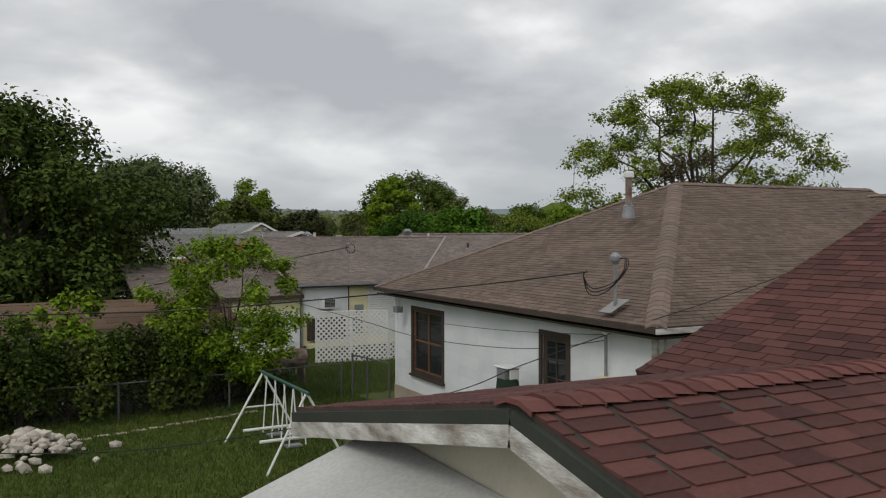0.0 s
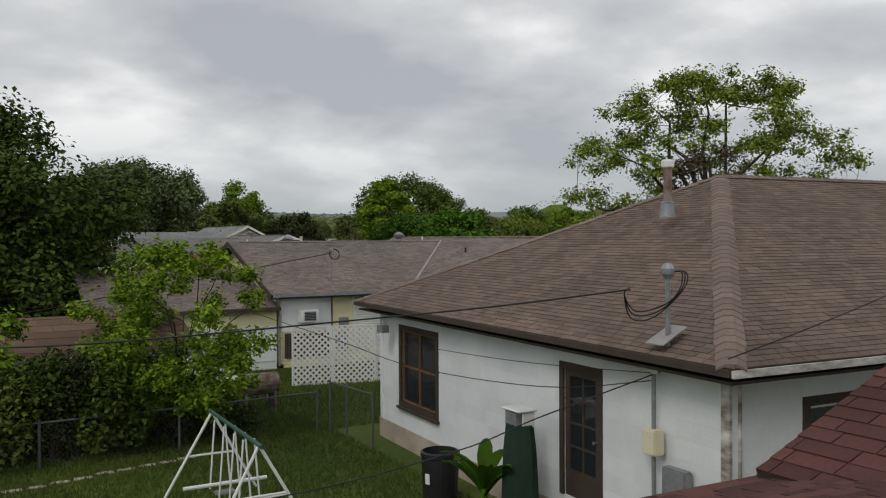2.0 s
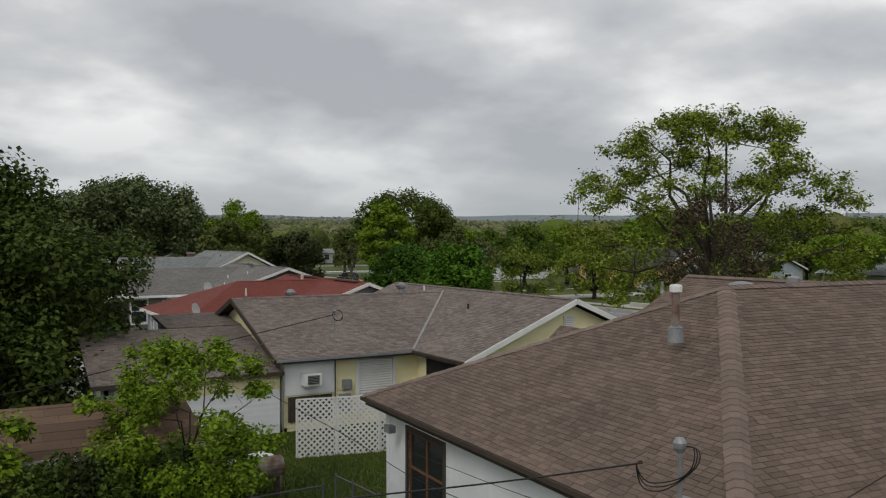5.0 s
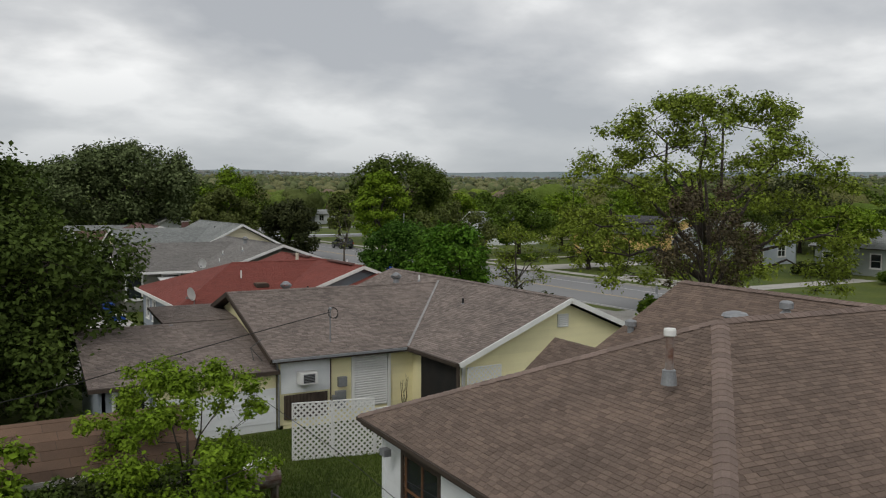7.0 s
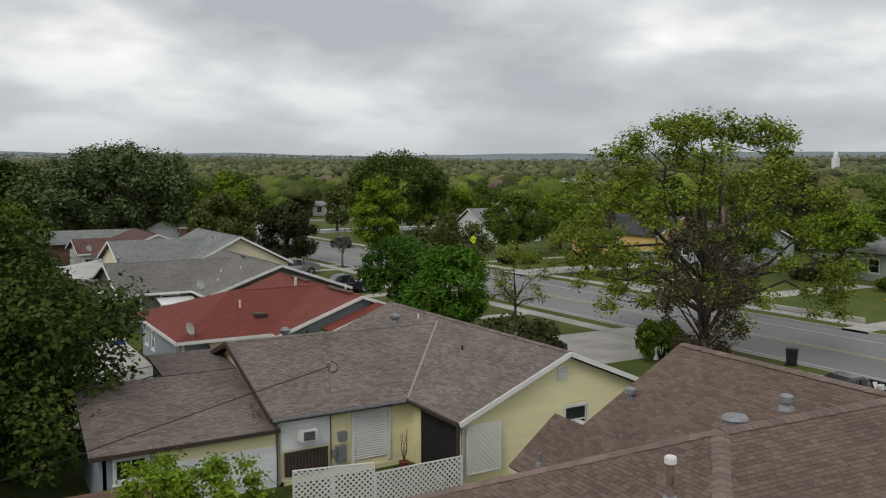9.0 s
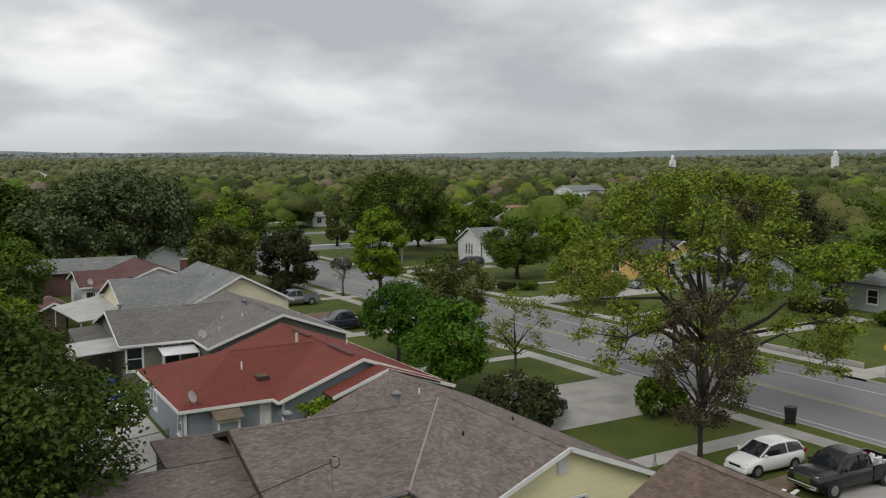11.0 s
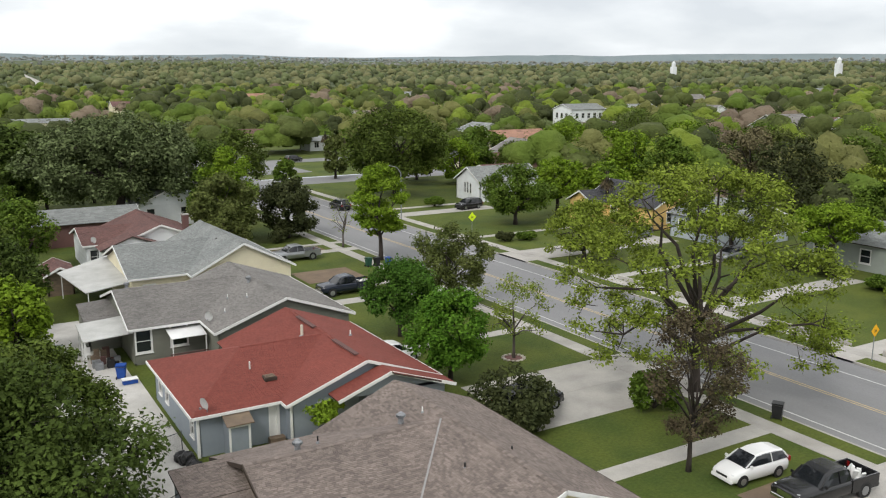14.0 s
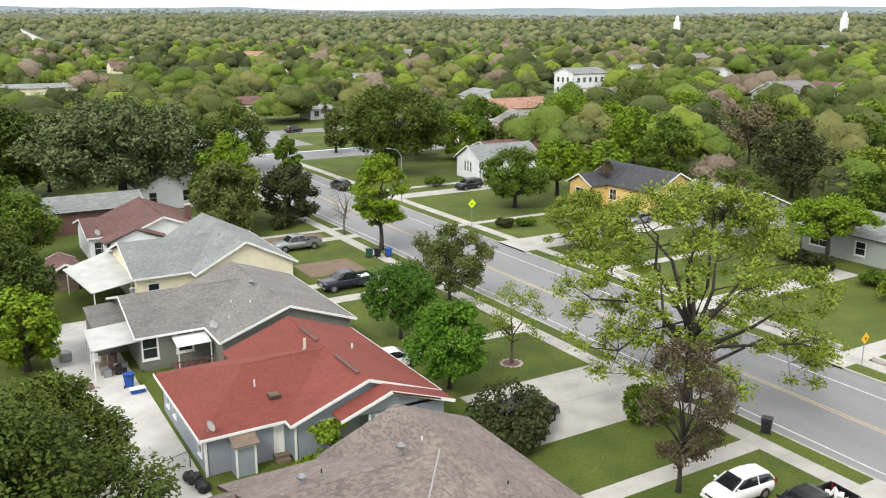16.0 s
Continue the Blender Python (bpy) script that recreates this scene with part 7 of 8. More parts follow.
prism(bm, [(9.2, 66.9, 2.35), (12.7, 66.9, 2.55), (12.7, 71.9, 2.6), (9.4, 71.9, 2.4)], (0, 0, 0.08))
part("sheet", bm, M_DULLWHITE, patio)
for x, y in ((9.3, 67.0), (9.4, 69.4), (9.5, 71.7)):
    bm = bmesh.new()
    box(bm, x, x + 0.09, y, y + 0.09, 0, 2.4)
    part("post", bm, M_TRIM, patio)
annex = thing("flat_annex", "low dark annex with a grey shingle roof", "annex")
roof_plane(annex, [(10.0, 72.0, 2.5), (13.4, 72.0, 2.7), (13.6, 77.3, 2.9), (10.2, 77.3, 2.7)], M_GREY, seed=71)
wall_panel("wall", annex, (10.3, 77), (10.3, 72.3), 0, 2.45, M_OLIVE)
wall_panel("wall", annex, (10.3, 72.3), (13.2, 72.3), 0, 2.45, M_OLIVE)
wheelie_bin((11.3, 64.8, 0), 70, M_BLUEPLASTIC, "blue wheeled recycling bin on the patio")
tub = thing("storage_tub", "low blue plastic storage tub", "tub", (11.6, 63.4, 0))
bm = bmesh.new()
box(bm, -0.5, 0.5, -0.28, 0.28, 0, 0.34)
bmesh.ops.bevel(bm, geom=bm.edges[:], offset=0.05, segments=2, affect="EDGES")
part("body", bm, M_BLUEPLASTIC, tub)
bm = bmesh.new()
box(bm, -0.53, 0.53, -0.31, 0.31, 0.345, 0.39)
part("lid", bm, M_TRIM, tub)
planter = thing("grey_planter", "grey ribbed air unit beside the path", "air unit", (8.0, 72.5, 0))
bm = bmesh.new()
lathe(bm, [(0.45, 0), (0.48, 0.1), (0.48, 0.75), (0.4, 0.8), (0.02, 0.78)], sides=12)
part("body", bm, M_GALV, planter)
satellite_dish((17.9, 65.4, 3.0), -120)
turbine_vent((22.4, 69.8, 4.7), "dark turbine vent on the grey roof")
for x, y, z in ((20.2, 68.4, 3.9), (21.2, 66.6, 4.25), (19.2, 65.8, 3.5)):
    vent_pipe((x, y, z), 0.28, mat=M_TRIM)
vent_pipe((13.5, 73.0, 4.55), 0.3, 0.12, cap=True, label="dark capped flue on the grey roof")
junk_items = thing("patio_clutter", "pile of boards and boxes under the patio roof", "clutter", (10.6, 68.6, 0))
rnd = random.Random(3)
for k in range(12):
    bm = bmesh.new()
    x, y, w = rnd.uniform(-1.0, 1.2), rnd.uniform(-1.2, 2.0), rnd.uniform(0.12, 0.3)
    box(bm, x - w, x + w, y - w * 0.8, y + w * 0.8, 0.02, rnd.uniform(0.25, 0.9))
    bmesh.ops.bevel(bm, geom=bm.edges[:], offset=0.02, segments=1, affect="EDGES")
    part("box", bm, (M_WOOD, M_BLACK, M_GALV, M_MAROON)[k % 4], junk_items)
chair = thing("garden_chair", "white plastic garden chair", "chair", (9.9, 70.4, 0))
for nm, d in (("seat", (-0.24, 0.24, -0.24, 0.24, 0.40, 0.44)), ("backrest", (-0.24, 0.24, 0.2, 0.24, 0.44, 0.9)), ("leg", (-0.23, -0.18, -0.23, -0.18, 0, 0.4)), ("leg", (0.18, 0.23, -0.23, -0.18, 0, 0.4)), ("leg", (-0.23, -0.18, 0.18, 0.23, 0, 0.4)), ("leg", (0.18, 0.23, 0.18, 0.23, 0, 0.4))):
    bm = bmesh.new()
    box(bm, *d)
    part(nm, bm, M_TRIM, chair)
timber = thing("timber_stack", "stack of weathered boards beside the patio", "boards", (7.6, 66.0, 0))
for k in range(8):
    bm = bmesh.new()
    box(bm, -1.4 + 0.1 * (k % 3), 1.3 + 0.15 * (k % 2), -0.5 + 0.13 * k, -0.39 + 0.13 * k, 0.02, 0.12 + 0.05 * (k % 3))
    part("board", bm, M_WOOD, timber)
# cream house's carport roof
carp = thing("carport_roof", "broad white metal carport roof", "carport", (0, 0, 0))
bm = bmesh.new()
prism(bm, [(11.6, 81.8, 2.4), (15.6, 83.4, 2.55), (20.6, 90.0, 2.9), (17.0, 97.0, 2.9), (10.4, 91.2, 2.5)], (0, 0, 0.08))
part("sheet", bm, M_DULLWHITE, carp)
for x, y in ((11.8, 82.2), (10.7, 91.0), (15.3, 83.6), (16.8, 96.5)):
    bm = bmesh.new()
    box(bm, x, x + 0.09, y, y + 0.09, 0, 2.42)
    part("post", bm, M_TRIM, carp)
crate = thing("wooden_crate", "tall plywood cabinet under the carport", "cabinet", (14.6, 80.6, 0))
bm = bmesh.new()
box(bm, -0.6, 0.6, -0.4, 0.4, 0, 1.9)
part("body", bm, M_WOOD, crate)
bm = bmesh.new()
box(bm, -0.3, 0.2, -0.42, -0.4, 1.2, 1.7)
part("pale_panel", bm, M_TRIM, crate)
vent_pipe((24.6, 86.5, 4.9), 0.5, 0.06, mat=M_BLACK)
rail = thing("porch_railing", "dark iron porch railing", "railing", (0, 0, 0))
for k in range(9):
    bm = bmesh.new()
    tube(bm, [(30.8 + 0.16 * k, 86.0 - 0.1 * k, 0), (30.8 + 0.16 * k, 86.0 - 0.1 * k, 1.0)], 0.015, 5)
    part("bar", bm, M_BLACK, rail)
bm = bmesh.new()
tube(bm, [(30.75, 86.05, 1.0), (32.15, 85.15, 1.0)], 0.025, 6)
part("handrail", bm, M_BLACK, rail)
# maroon house
brick = thing("brick_chimney", "stubby brown brick chimney", "chimney", (25.8, 103.4, 0))
bm = bmesh.new()
box(bm, -0.35, 0.35, -0.3, 0.3, 0, 5.3)
part("stack", bm, M_MAROON, brick)
bm = bmesh.new()
box(bm, -0.42, 0.42, -0.37, 0.37, 5.3, 5.42)
part("cap", bm, M_CONCRETE, brick)
satellite_dish((15.5, 101.8, 3.1), -120)
porch2 = thing("front_gable", "white gabled bay under maroon shingles", "porch")
roof_plane(porch2, [(15.4, 100.8, 3.0), (15.4, 97.8, 3.0), (18.8, 97.8, 4.3), (18.8, 100.8, 4.3)], M_MAROON, 0.6, 0.2, 81)
roof_plane(porch2, [(22.2, 97.8, 3.0), (22.2, 100.8, 3.0), (18.8, 100.8, 4.3), (18.8, 97.8, 4.3)], M_MAROON, 0.6, 0.2, 82)
bm = bmesh.new()
prism(bm, [(15.8, 98.1, 2.9), (21.8, 98.1, 2.9), (18.8, 98.1, 4.1)], (0, 0.12, 0))
part("gable", bm, M_WHITE, porch2)
wall_panel("wall", porch2, (15.8, 98.1), (21.8, 98.1), 0, 2.95, M_WHITE, [(0.8, 2.6, 1.0, 2.3), (3.4, 5.2, 1.0, 2.3)])
window(porch2, (15.8, 98.1), (1, 0), 0.8, 2.6, 1.0, 2.3, M_TRIM, bars=(3, 1))
window(porch2, (15.8, 98.1), (1, 0), 3.4, 5.2, 1.0, 2.3, M_TRIM, bars=(3, 1))
wall_panel("wall", porch2, (15.8, 101.5), (15.8, 98.1), 0, 2.95, M_WHITE)

# ---- more houses ----
gable_house("long_grey_house", "long low house with grey metal roof under the oak", 8.0, 24.0, 118.0, 126.0, "x", 2.9, 4.4, M_PALE, M_MAROON, M_TRIM)
gable_house("white_cottage", "white clapboard cottage behind the oak", 25.0, 36.0, 128.0, 138.0, "y", 3.2, 5.6, M_PALE, M_WHITE, M_TRIM, windows=[("s", 1.2, 2.3, 1.0, 2.6), ("s", 6.0, 7.2, 1.0, 2.6), ("s", 8.4, 9.6, 1.0, 2.6)])
gable_house("small_brown_shed", "small shed with brown shingle roof", 9.2, 12.4, 92.0, 97.5, "y", 2.1, 2.9, M_MAROON, M_WOOD, M_TRIM)
gable_house("apricot_house", "apricot house with dark grey roof across the street", 86.0, 96.4, 88.8, 103.6, "y", 3.1, 5.7, M_CHARCOAL, M_ORANGE, M_TRIM, windows=[("s", 2.6, 3.6, 1.0, 2.5), ("w", 1.5, 3.2, 0.9, 2.5), ("w", 5.2, 6.6, 0.9, 2.5)])
gable_house("apricot_wing", "apricot front wing with white-framed bay window", 83.0, 90.0, 98.2, 104.2, "x", 3.0, 4.6, M_CHARCOAL, M_ORANGE, M_TRIM, windows=[("w", 1.6, 3.6, 0.9, 2.4)])
gable_house("pale_blue_house", "pale blue-grey house with white roof edge across the street", 85.6, 97.0, 74.5, 86.0, "y", 3.1, 5.3, M_PALE, M_PALEBLUE, M_TRIM, windows=[("w", 1.5, 2.7, 1.0, 2.5), ("w", 6.6, 7.9, 1.0, 2.5), ("s", 3.0, 4.2, 1.0, 2.5), ("s", 7.0, 8.4, 1.0, 2.5)])
gable_house("sage_house", "sage-green house with grey roof across the street", 88.0, 100.0, 54.5, 66.8, "y", 3.0, 4.9, M_PALE, M_SAGE, M_TRIM, windows=[("w", 1.2, 3.6, 0.9, 2.4), ("w", 7.0, 8.2, 0.9, 2.4), ("s", 2.0, 3.4, 0.9, 2.4)])
gable_house("sage_wing", "sage-green gabled wing with a white-framed window", 87.0, 95.0, 48.6, 54.0, "x", 3.0, 4.5, M_PALE, M_SAGE, M_TRIM, windows=[("w", 1.4, 3.2, 0.9, 2.4)])
gable_house("corner_house", "grey-brown house under trees across the street", 84.5, 97.0, 36.0, 46.0, "y", 3.0, 4.8, M_GREY, M_SAGE, M_TRIM, windows=[("w", 1.4, 3.2, 0.9, 2.4), ("w", 5.4, 6.8, 0.9, 2.4)])
gable_house("arched_white_house", "white house with tall narrow windows and grey roof", 80.6, 94.0, 124.5, 133.0, "x", 3.4, 5.8, M_PALE, M_WHITE, M_TRIM, windows=[("w", 2.6, 3.1, 1.2, 3.0), ("w", 3.5, 4.0, 1.2, 3.1), ("w", 4.4, 4.9, 1.2, 3.0)])
gable_house("dark_red_house", "dark red-roofed house behind the white one", 90.0, 108.0, 134.0, 144.0, "x", 3.0, 4.8, M_MAROON, M_CREAM, M_TRIM)
PLOTS = [(90, 205, 20)]                # open plots among the woods: place and half width
far_houses = [  # centre, half sizes, ridge axis, eave, ridge, roof, wall
    (150, 212, 10, 6, "x", 3.4, 6.0, M_SALMON, M_CREAM), (121, 168, 6, 5, "y", 4.2, 7.0, M_GREY, M_WHITE), (108, 163, 8, 5, "x", 3.0, 4.6, M_MAROON, M_CREAM), (89, 268, 8, 6, "x", 3.2, 5.2, M_MAROON, M_CREAM), (99, 241, 4, 4, "x", 2.9, 4.2, M_PALE, M_WHITE),
    (242, 189, 9, 7, "x", 5.6, 9.4, M_GREY, M_SAGE), (322, 292, 8, 6, "y", 5.0, 8.5, M_GREY, M_WHITE), (212, 136, 9, 7, "y", 4.0, 6.6, M_PALE, M_WHITE), (481, 454, 9, 7, "x", 6.0, 9.5, M_GREY, M_TAUPE), (133, 610, 14, 9, "x", 5.0, 8.5, M_PALE, M_WHITE), (108, 560, 12, 8, "x", 4.0, 7.0, M_MAROON, M_CREAM),
    (237, 734, 18, 9, "x", 5.0, 8.0, M_SALMON, M_WHITE), (27, 355, 22, 10, "x", 5.0, 6.2, M_PALE, M_CREAM), (180, 372, 8, 6, "x", 3.6, 6.0, M_TAUPE, M_WHITE), (375, 700, 12, 8, "x", 6, 9, M_PALE, M_CREAM), (272, 330, 8, 6, "x", 3.8, 6.2, M_MAROON, M_CREAM), (165, 252, 7, 6, "y", 3.6, 6.0, M_PALE, M_WHITE),
    (205, 238, 8, 6, "x", 3.6, 5.8, M_TAUPE, M_CREAM), (300, 215, 8, 6, "y", 3.8, 6.2, M_MAROON, M_WHITE), (352, 372, 9, 7, "x", 4.0, 6.6, M_PALE, M_WHITE), (410, 560, 10, 7, "y", 4.0, 7.0, M_GREY, M_CREAM), (190, 520, 9, 7, "x", 4.0, 6.8, M_TAUPE, M_WHITE), (300, 480, 9, 7, "x", 4.0, 6.8, M_SALMON, M_CREAM),
    (560, 420, 11, 8, "x", 5.0, 8.0, M_PALE, M_WHITE), (620, 610, 14, 8, "x", 6.0, 9.0, M_PALE, M_CREAM), (520, 760, 14, 9, "x", 6.0, 9.0, M_GREY, M_WHITE), (330, 900, 16, 9, "x", 6.0, 9.0, M_PALE, M_WHITE), (778, 573, 20, 9, "x", 8, 11, M_PALE, M_CREAM), (700, 800, 16, 9, "x", 7, 10, M_SALMON, M_WHITE), (60, 640, 12, 8, "x", 4, 7, M_PALE, M_CREAM)]
for hx, hy, ax, ay, axis, ze, zr, rm, wm in far_houses:
    PLOTS.append((hx, hy, max(ax, ay)))
    lots = [("s", 1.5 + 3.2 * k, 2.9 + 3.2 * k, 1.0, 2.6) for k in range(int((2 * ax - 2) / 3.2))] + [("w", 1.5 + 3.2 * k, 2.9 + 3.2 * k, 1.0, 2.6) for k in range(int((2 * ay - 2) / 3.2))]
    if hy > 500:
        lots = []
    tagged(gable_house("far_house", "far house roof among the trees", hx - ax, hx + ax, hy - ay, hy + ay, axis, ze, zr, rm, wm, M_TRIM, tab=2.4, row=1.2, windows=lots), group="far houses")
PLOTS.append((229, 277, 11))
big = gable_house("white_hall", "large white two-storey building among the trees", 220, 238, 271, 284, "x", 8.6, 10.8, M_PALE, M_WHITE, M_TRIM, windows=[("s", 2 + 3 * k, 3.4 + 3 * k, z, z + 2) for k in range(5) for z in (1.2, 5.2)] + [("w", 2 + 3 * k, 3.4 + 3 * k, z, z + 2) for k in range(3) for z in (1.2, 5.2)])
fence_red = thing("orange_fence", "orange-stained board fence among far houses", "fence", (0, 0, 0))
for k in range(40):
    bm = bmesh.new()
    box(bm, 128 + k * 0.6, 128.55 + k * 0.6, 190 - k * 0.1, 190.08 - k * 0.1, 0, 4.2)
    part("board", bm, M_OLDWOOD, fence_red)


def tower(at, w, h, label):
    t = thing("tower", label, "tower", at)
    bm = bmesh.new()
    box(bm, -w, w, -w, w, 0, h * 0.72)
    part("shaft", bm, M_WHITE, t)
    bm = bmesh.new()
    lathe(bm, [(w * 0.85, h * 0.72), (w * 0.8, h * 0.86), (w * 0.95, h * 0.87), (w * 0.5, h * 0.95), (0.1, h)], sides=10)
    part("lantern", bm, M_WHITE, t)
    return t


tower((1124, 1103, rise(1124, 1103)), 4, 36, "pale far tower above the treetops")
tower((1450, 1010, rise(1450, 1010)), 5, 40, "pale domed far tower above the treetops")
gable_house("far_hall", "long pale far building with a red roof", 1440, 1490, 930, 1000, "y", 20, 26, M_MAROON, M_CREAM, M_TRIM, tab=12, row=4)

# ---- street things ----
wheelie_bin((45.2, 36.2, 0), 30, M_BLACK, "black wheeled bin at the kerb")
wheelie_bin((42.4, 88.9, 0), 10, M_GREENPAINT, "green wheeled bin at the kerb")
wheelie_bin((43.3, 88.6, 0), 5, M_BLACK, "black wheeled bin at the kerb")
wheelie_bin((44.4, 88.0, 0), -8, M_BLUEPLASTIC, "blue wheeled bin at the kerb")


def road_sign(at, turn, height, size, mat, label, bars=True):
    t = thing("road_sign", label, "road sign", at, turn, "road signs")
    bm = bmesh.new()
    tube(bm, [(0, 0.03, 0), (0, 0.03, height)], 0.035, 8)
    part("post", bm, M_GALV, t)
    bm = bmesh.new()
    z, s = height - size * 0.4, size
    prism(bm, [(0, -0.02, z - s), (s, -0.02, z), (0, -0.02, z + s), (-s, -0.02, z)], (0, 0.02, 0))
    part("plate", bm, mat, t)
    bm = bmesh.new()
    for a, b, c, e in ((-0.10, -0.02, -0.3, 0.2), (0.04, 0.12, -0.25, 0.12)):
        box(bm, a * s * 2, b * s * 2, -0.03, -0.022, z + c * s, z + e * s)
    part("symbol", bm, M_BLACK, t)
    return t


road_sign((60.6, 95.6, 0), 0, 3.5, 0.62, M_SIGN, "fluorescent yellow-green diamond road sign on a post")
road_sign((60.6, 39.8, 0), 0, 2.6, 0.5, M_SIGNY, "amber diamond road sign on a post")
pole = thing("utility_pole", "thin grey street light pole with curved arm", "street lamp", (61.0, 116.0, 0))
bm = bmesh.new()
tube(bm, [(0, 0, 0), (0, 0, 7.0), (-0.6, 0.1, 7.9), (-1.8, 0.3, 8.2)], [0.1, 0.07, 0.05, 0.04], 8)
part("pole", bm, M_GALV, pole)
bm = bmesh.new()
box(bm, -2.3, -1.7, 0.2, 0.45, 8.12, 8.26)
part("lamp_head", bm, M_GALV, pole)
wallr = thing("retaining_wall", "low concrete retaining wall along the far lawns", "wall", (0, 0, 0))
for y0, y1 in ((28, 40.2), (42.9, 55.3), (58.7, 69.9)):
    bm = bmesh.new()
    box(bm, 62.5, 62.75, y0, y1, 0, 0.42)
    bmesh.ops.bevel(bm, geom=bm.edges[:], offset=0.03, segments=1, affect="EDGES")
    part("wall_section", bm, M_CONCRETE, wallr)
ring = thing("stone_ring", "ring of pale edging stones round a young tree", "stone edging", (37.8, 54.2, 0))
for k in range(14):
    a = k * math.tau / 14
    bm = bmesh.new()
    bmesh.ops.create_icosphere(bm, subdivisions=1, radius=0.15)
    for q in bm.verts:
        q.co = Vector((q.co.x * 1.2, q.co.y * 0.9, q.co.z * 0.6)) + Vector((math.cos(a) * 0.8, math.sin(a) * 0.8, 0.06))
    part("stone", bm, M_STONE, ring)
bm = bmesh.new()
lathe(bm, [(0.75, 0.0), (0.6, 0.05), (0.02, 0.07)], sides=16)
part("mulch", bm, M_MAROON, ring)
scrap = thing("scrap_heap", "white planks dumped on the lawn edge", "planks", (33.6, 27.9, 0))
rnd = random.Random(5)
for k in range(14):
    bm = bmesh.new()
    a = Vector((rnd.uniform(-1.2, 1.2), rnd.uniform(-0.7, 0.7), rnd.uniform(0.05, 0.3)))
    beam(bm, a, a + Vector((rnd.uniform(-0.9, 0.9), rnd.uniform(-0.6, 0.6), rnd.uniform(0, 0.25))), 0.2, 0.04)
    part("plank", bm, M_TRIM, scrap)


def palm(at, height, seed, label="fan palm with a skirt of dead fronds"):
    rng = random.Random(seed)
    t = thing("palm_tree", label, "palm", at, 0, "palms")
    bm = bmesh.new()
    tube(bm, [(0, 0, 0), (0.1, 0, height * 0.5), (0, 0.05, height)], [0.3, 0.24, 0.22], 9)
    part("trunk", bm, M_BARK, t)
    for k in range(46):
        dead = k >= 30
        az, el = k * 2.4, (rng.uniform(-1.3, -0.9) if dead else rng.uniform(-0.35, 1.3))
        d = Vector((math.cos(az) * math.cos(el), math.sin(az) * math.cos(el), math.sin(el)))
        sd = d.cross(Vector((0, 0, 1))).normalized()
        base = Vector((0, 0.05, height - (rng.uniform(0, 1.4) if dead else 0)))
        hub = base + d * 1.0
        bm = bmesh.new()
        beam(bm, base, hub, 0.04, 0.03)
        for j in range(9):
            f = (j - 4) / 4
            tip = hub + (d * math.cos(f * 1.1) + sd * math.sin(f * 1.1)) * 1.05 + Vector((0, 0, -0.25 - 0.1 * abs(f)))
            p = hub + (tip - hub) * 0.5 + Vector((0, 0, 0.08))
            w = sd * 0.06
            v = [bm.verts.new(c) for c in (hub, p + w, tip, p - w)]
            bm.faces.new(v)
        part("frond", bm, L_BROWN if dead else L_MID, t)
    return t


palm((87.0, 99.6, 0), 7.4, 1)
palm((86.0, 203.6, 0), 8.0, 2)
palm((86.6, 193.6, 0), 7.6, 3)
palm((96, 246, 0), 8.5, 4)

# ---- shrubs ----
for k, (x, y, s, h, m) in enumerate([(31.0, 45.0, 2.1, 2.9, L_DARK), (30.0, 42.6, 1.5, 2.1, L_DARK), (39.8, 41.4, 1.3, 2.6, L_MID), (28.6, 33.5, 0.8, 0.8, L_FRESH), (64.5, 93.6, 1.0, 1.2, L_DARK), (67.5, 93.2, 1.2, 1.0, L_MID), (82.6, 62.5, 1.5, 1.6, L_DARK), (82.2, 59.0, 1.3, 1.5, L_DARK), (82.0, 52.5, 1.6, 1.3, L_MID), (79.0, 47.5, 2.2, 2.6, L_PECAN), (72.0, 125.0, 1.4, 1.6, L_MID), (17.0, 46.4, 0.6, 0.5, L_FRESH)]):
    bush("shrub", "rounded green shrub beside a lawn", (x, y, 0), s, h, m, 100 + k, 3200, 0.14, "shrubs")
rnd = random.Random(12)
for k in range(24):
    x = -4.5 + k * 0.52 + rnd.uniform(-0.2, 0.2)
    bush("fence_vine", "tangled green vine and saplings over the fence", (x, 22.85 + rnd.uniform(-0.3, 0.7), 0), rnd.uniform(0.6, 1.0), rnd.uniform(1.3, 2.4) if x < 6.3 else 0.7, (L_OAK, L_DARK, L_MIDOAK, L_OAK)[k % 4], 140 + k, 2600, 0.065, "fence vines")


# long grass in the back yard
def turf(name, seed, x0, x1, y0, y1, count, size):
    rng = np.random.default_rng(seed)
    base = np.stack([rng.uniform(x0, x1, count), rng.uniform(y0, y1, count), np.zeros(count)], 1)
    az = rng.uniform(0, 6.28, count)
    h = size * rng.uniform(0.5, 1.4, count)
    side = np.stack([np.cos(az), np.sin(az), 0 * az], 1) * 0.012
    tip = base + np.stack([rng.normal(0, 0.4, count) * h, rng.normal(0, 0.4, count) * h, h], 1)
    v = np.stack([base - side, base + side, tip], 1).reshape(-1, 3)
    f = np.arange(count * 3).reshape(-1, 3)
    return tagged(fast_mesh(name, v, f, M_BLADE), "short uneven green grass in the back yard", "grass", kind="stuff")


turf("yard_grass", 5, -4, 9.9, 12.0, 24.5, 90000, 0.09)
turf("side_grass", 6, 8.2, 17.0, 22.6, 32.3, 40000, 0.10)


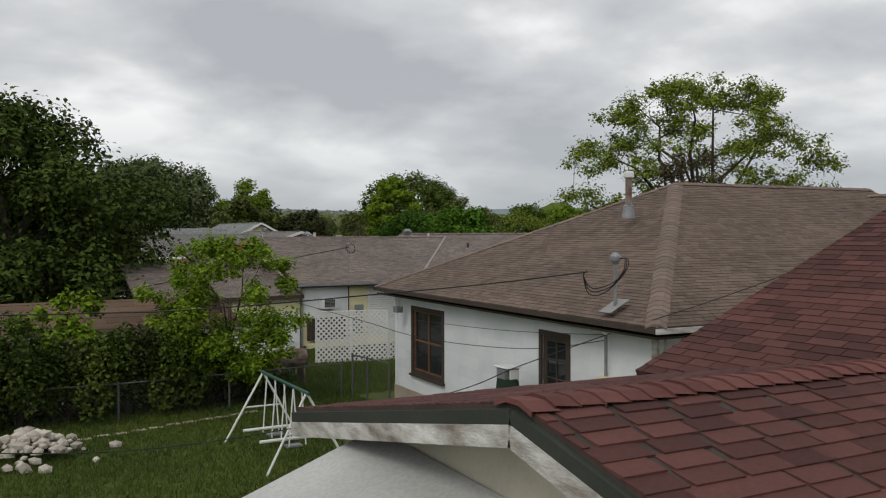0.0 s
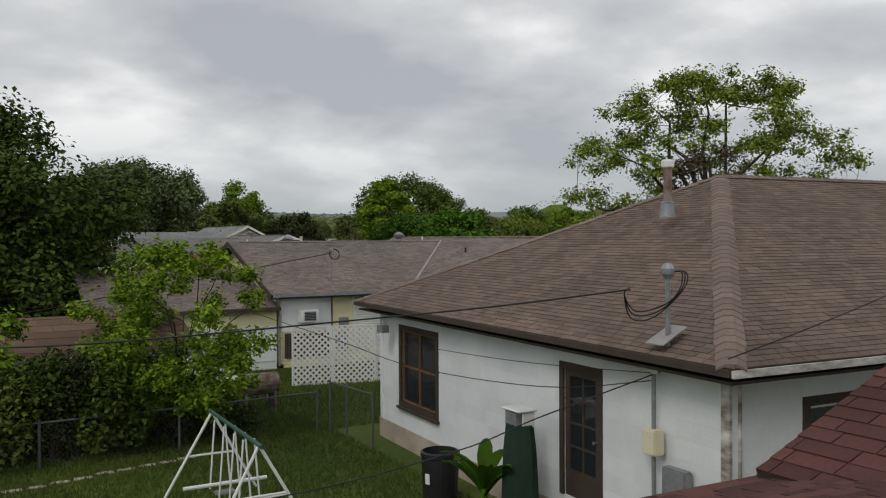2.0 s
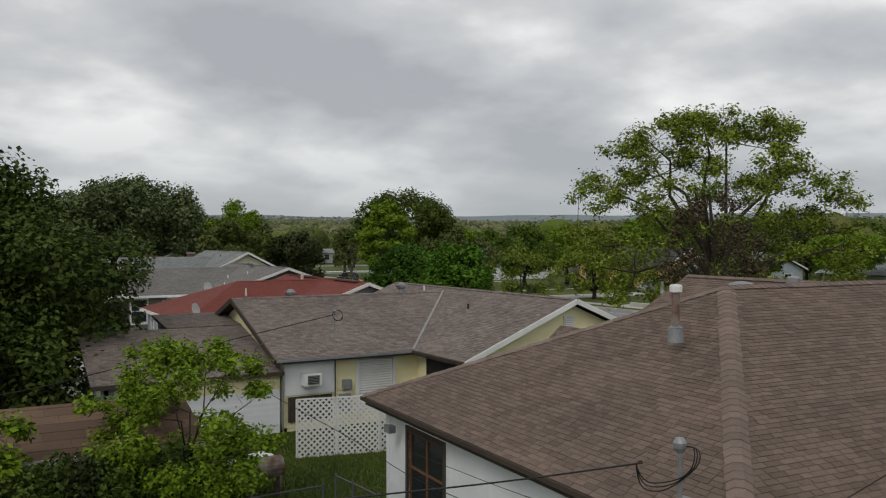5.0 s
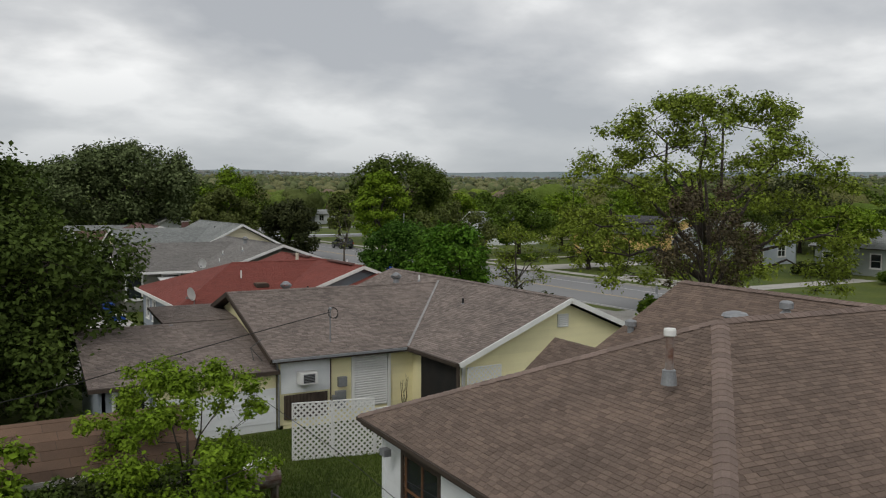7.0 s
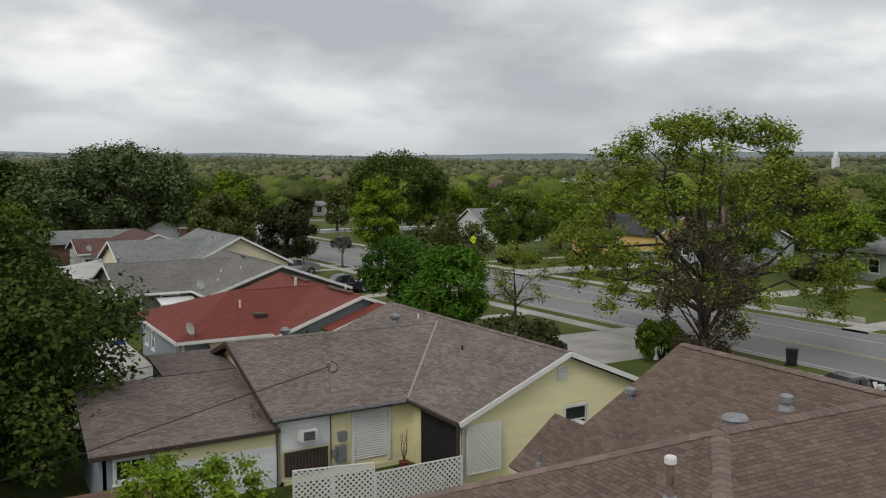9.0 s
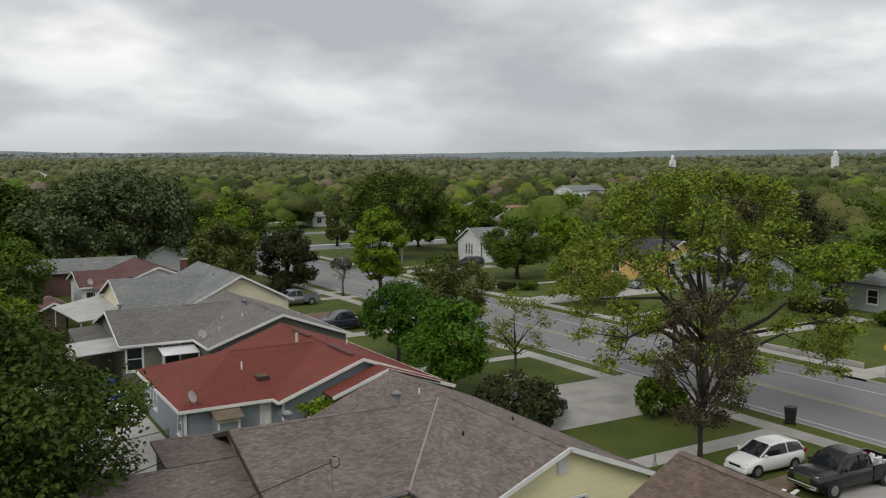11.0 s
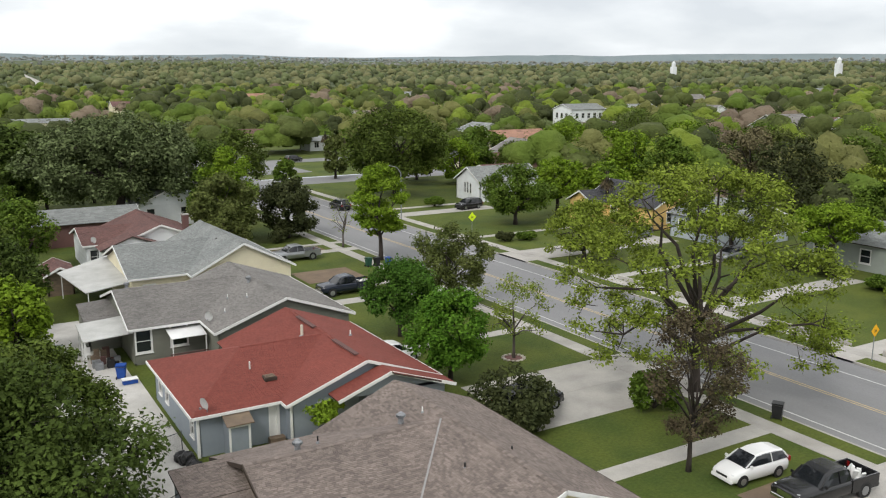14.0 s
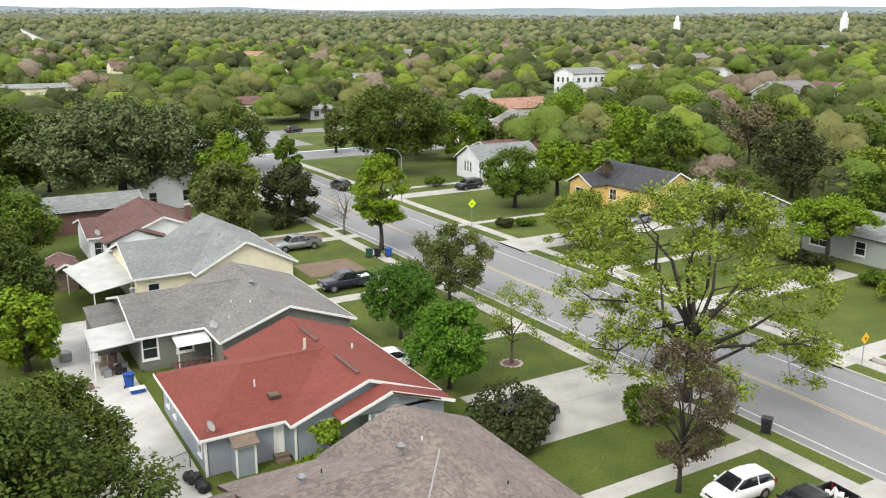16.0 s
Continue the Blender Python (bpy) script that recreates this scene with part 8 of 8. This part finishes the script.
# ---- woods out to the skyline ----
def lobe_shape():
    """A low rounded lobe, open underneath: unit vertices and faces."""
    bm = bmesh.new()
    bmesh.ops.create_icosphere(bm, subdivisions=2, radius=1.0)
    bmesh.ops.delete(bm, geom=[v for v in bm.verts if v.co.z < -0.6], context="VERTS")
    bm.verts.index_update()
    out = np.array([v.co[:] for v in bm.verts]), np.array([[v.index for v in f.verts] for f in bm.faces])
    bm.free()
    return out


LOBE_V, LOBE_F = lobe_shape()
WOOD_LEAVES = [L_FAR_FRESH, L_FAR_MID, L_FAR_MID, L_FAR_OAK, L_FAR_OAK, L_FAR_DARK, L_FAR_OLIVE, L_FAR_TWIG]
WOOD_ODDS = [0.15, 0.16, 0.08, 0.15, 0.12, 0.13, 0.13, 0.08]


def open_ground(x, y):
    """Streets, yards, house plots and sight lines to them that the woods leave free."""
    if STREET_A - 5 < x < STREET_B + 5 and y < 235 or CROSS_A - 3 < y < CROSS_B + 3 and 40 < x < 140:
        return True
    if 58 < x < 104 and 180 < y < 226 or x < 46 and y < 165 or 59 < x < 106 and y < 150:
        return True
    for (ax, ay), (bx, by), w in FAR_STREETS:
        f = (y - ay) / (by - ay)
        if -0.02 < f < 1.02 and abs(x - ax - f * (bx - ax)) < w * 0.5 + 6:
            return True
    for hx, hy, hr in PLOTS:
        # the plot and a strip before it, cleared so the camera sees the house
        along = ((x - hx) * hx + (y - hy) * hy) / math.hypot(hx, hy)
        across = abs((x - hx) * hy - (y - hy) * hx) / math.hypot(hx, hy)
        if across < hr + 1 and -hr * 1.7 - 7 < along < hr + 3:
            return True
    return any((x - tx) ** 2 + (y - ty) ** 2 < (ts + 2.5) ** 2 for tx, ty, ts in TREES)


def woods(name, seed, r0, r1, spacing, lobes, sprays, leaf, label, hmin=6, hmax=11, mats=None):
    """A joined wood: each tree is a handful of rounded leafy lobes with loose sprays on them, all of one kind of leaf."""
    rng = np.random.default_rng(seed)
    a0, a1 = radians(90 - 30.5 - 34), radians(90 - 30.5 + 34)
    count = int((a1 - a0) / 2 * (r1 * r1 - r0 * r0) / (spacing * spacing))
    mats = mats or WOOD_LEAVES
    odds = np.array(WOOD_ODDS[:len(mats)]) / sum(WOOD_ODDS[:len(mats)])
    vs, fs, ms, k = [], [], [], 0
    taken = {}
    for _ in range(count * 2):
        r, a = math.sqrt(rng.uniform(r0 * r0, r1 * r1)), rng.uniform(a0, a1)
        x, y = r * math.cos(a), r * math.sin(a)
        cell = (int(x / spacing), int(y / spacing))
        if cell in taken or open_ground(x, y):
            continue
        taken[cell] = True
        h = hmin + (hmax - hmin) * rng.random() ** 1.4
        w = h * rng.uniform(0.48, 0.78)
        z, m = rise(x, y) - 0.4, int(rng.choice(len(mats), p=odds))
        turn = rng.uniform(0, 6.28)
        for j in range(lobes):
            if j == 0:
                c, s = np.array([x, y, z + h * 0.66]), np.array([w * 0.62, w * 0.62, h * 0.34])
            else:
                az = turn + j * math.tau / max(lobes - 1, 1) + rng.uniform(-0.3, 0.3)
                o = w * rng.uniform(0.45, 0.68)
                q = rng.uniform(0.40, 0.58)
                c, s = np.array([x + math.cos(az) * o, y + math.sin(az) * o, z + h * rng.uniform(0.34, 0.6)]), np.array([w * q, w * q, h * q * 0.55])
            v = LOBE_V * (1 + (0.15 if sprays > 5 else 0.08) * rng.normal(size=len(LOBE_V)))[:, None] * s * (0.84 if sprays > 50 else 0.93) + c
            vs.append(v)
            fs.append(LOBE_F + k)
            ms.append(np.full(len(LOBE_F), m))
            k += len(v)
            if sprays:
                d = rng.normal(size=(sprays, 3))
                d[:, 2] = np.abs(d[:, 2]) * 1.2 - 0.3
                d /= np.linalg.norm(d, axis=1)[:, None]
                v, f = cards(rng, c + d * s * rng.uniform(0.82, 1.22, sprays)[:, None], leaf, 0.0, c, 0.45, 0.9)
                vs.append(v)
                fs.append(f + k)
                ms.append(np.full(len(f), m))
                k += len(v)
    ob = fast_mesh(name, np.concatenate(vs), np.concatenate(fs), mats[0])
    for m in mats[1:]:
        ob.data.materials.append(m)
    ob.data.polygons.foreach_set("material_index", np.concatenate(ms).astype(np.int32))
    return tagged(ob, label, "woods", kind="stuff")


woods("near_woods", 31, 120, 400, 12.5, 6, 105, 0.29, "green suburban trees between the houses", 5.5, 13)
# smooth backdrop ridge behind the last woods; its blue-green is painted haze
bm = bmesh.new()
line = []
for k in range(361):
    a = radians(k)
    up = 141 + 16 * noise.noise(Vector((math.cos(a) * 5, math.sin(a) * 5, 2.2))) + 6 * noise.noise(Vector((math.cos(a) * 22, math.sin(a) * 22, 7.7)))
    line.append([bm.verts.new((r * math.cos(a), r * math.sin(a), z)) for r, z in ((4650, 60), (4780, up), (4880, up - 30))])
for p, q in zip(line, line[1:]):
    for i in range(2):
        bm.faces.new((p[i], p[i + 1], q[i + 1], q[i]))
tagged(link("backdrop", bm, M_RIDGE), "wooded ridge on the skyline with blue-green haze in its colour", "hills", kind="structure")
woods("middle_woods", 32, 400, 1100, 19.0, 4, 9, 0.7, "green treetops spreading to the hills", 6, 15)
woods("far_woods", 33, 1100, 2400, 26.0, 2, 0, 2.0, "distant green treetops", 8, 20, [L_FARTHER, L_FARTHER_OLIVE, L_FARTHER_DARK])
woods("hill_woods", 34, 2400, 4700, 60.0, 1, 0, 5.0, "wooded hills on the skyline", 8, 18, [L_HILL, L_HILL_HAZIER, L_HILL])


# ---- single shingles on the slope beside the flight path ----
bm = bmesh.new()
w, h = 0.163, 0.165
v = [bm.verts.new(c) for c in ((-w, 0, 0.017), (w, 0, 0.017), (w, h, 0.006), (-w, h, 0.006), (-w, 0, 0), (w, 0, 0), (w, h, 0), (-w, h, 0))]
for f in ((0, 1, 2, 3), (4, 5, 1, 0), (5, 6, 2, 1), (7, 4, 0, 3)):
    bm.faces.new([v[i] for i in f])
first = link("shingle", bm, M_RED, red)
for i, (c, u, up, n) in enumerate(near.made):
    ob = first if i == 0 else new("shingle", first.data)
    ob.parent = red
    ob.matrix_world = Matrix((u, up, n)).transposed().to_4x4()
    ob.matrix_world.translation = c
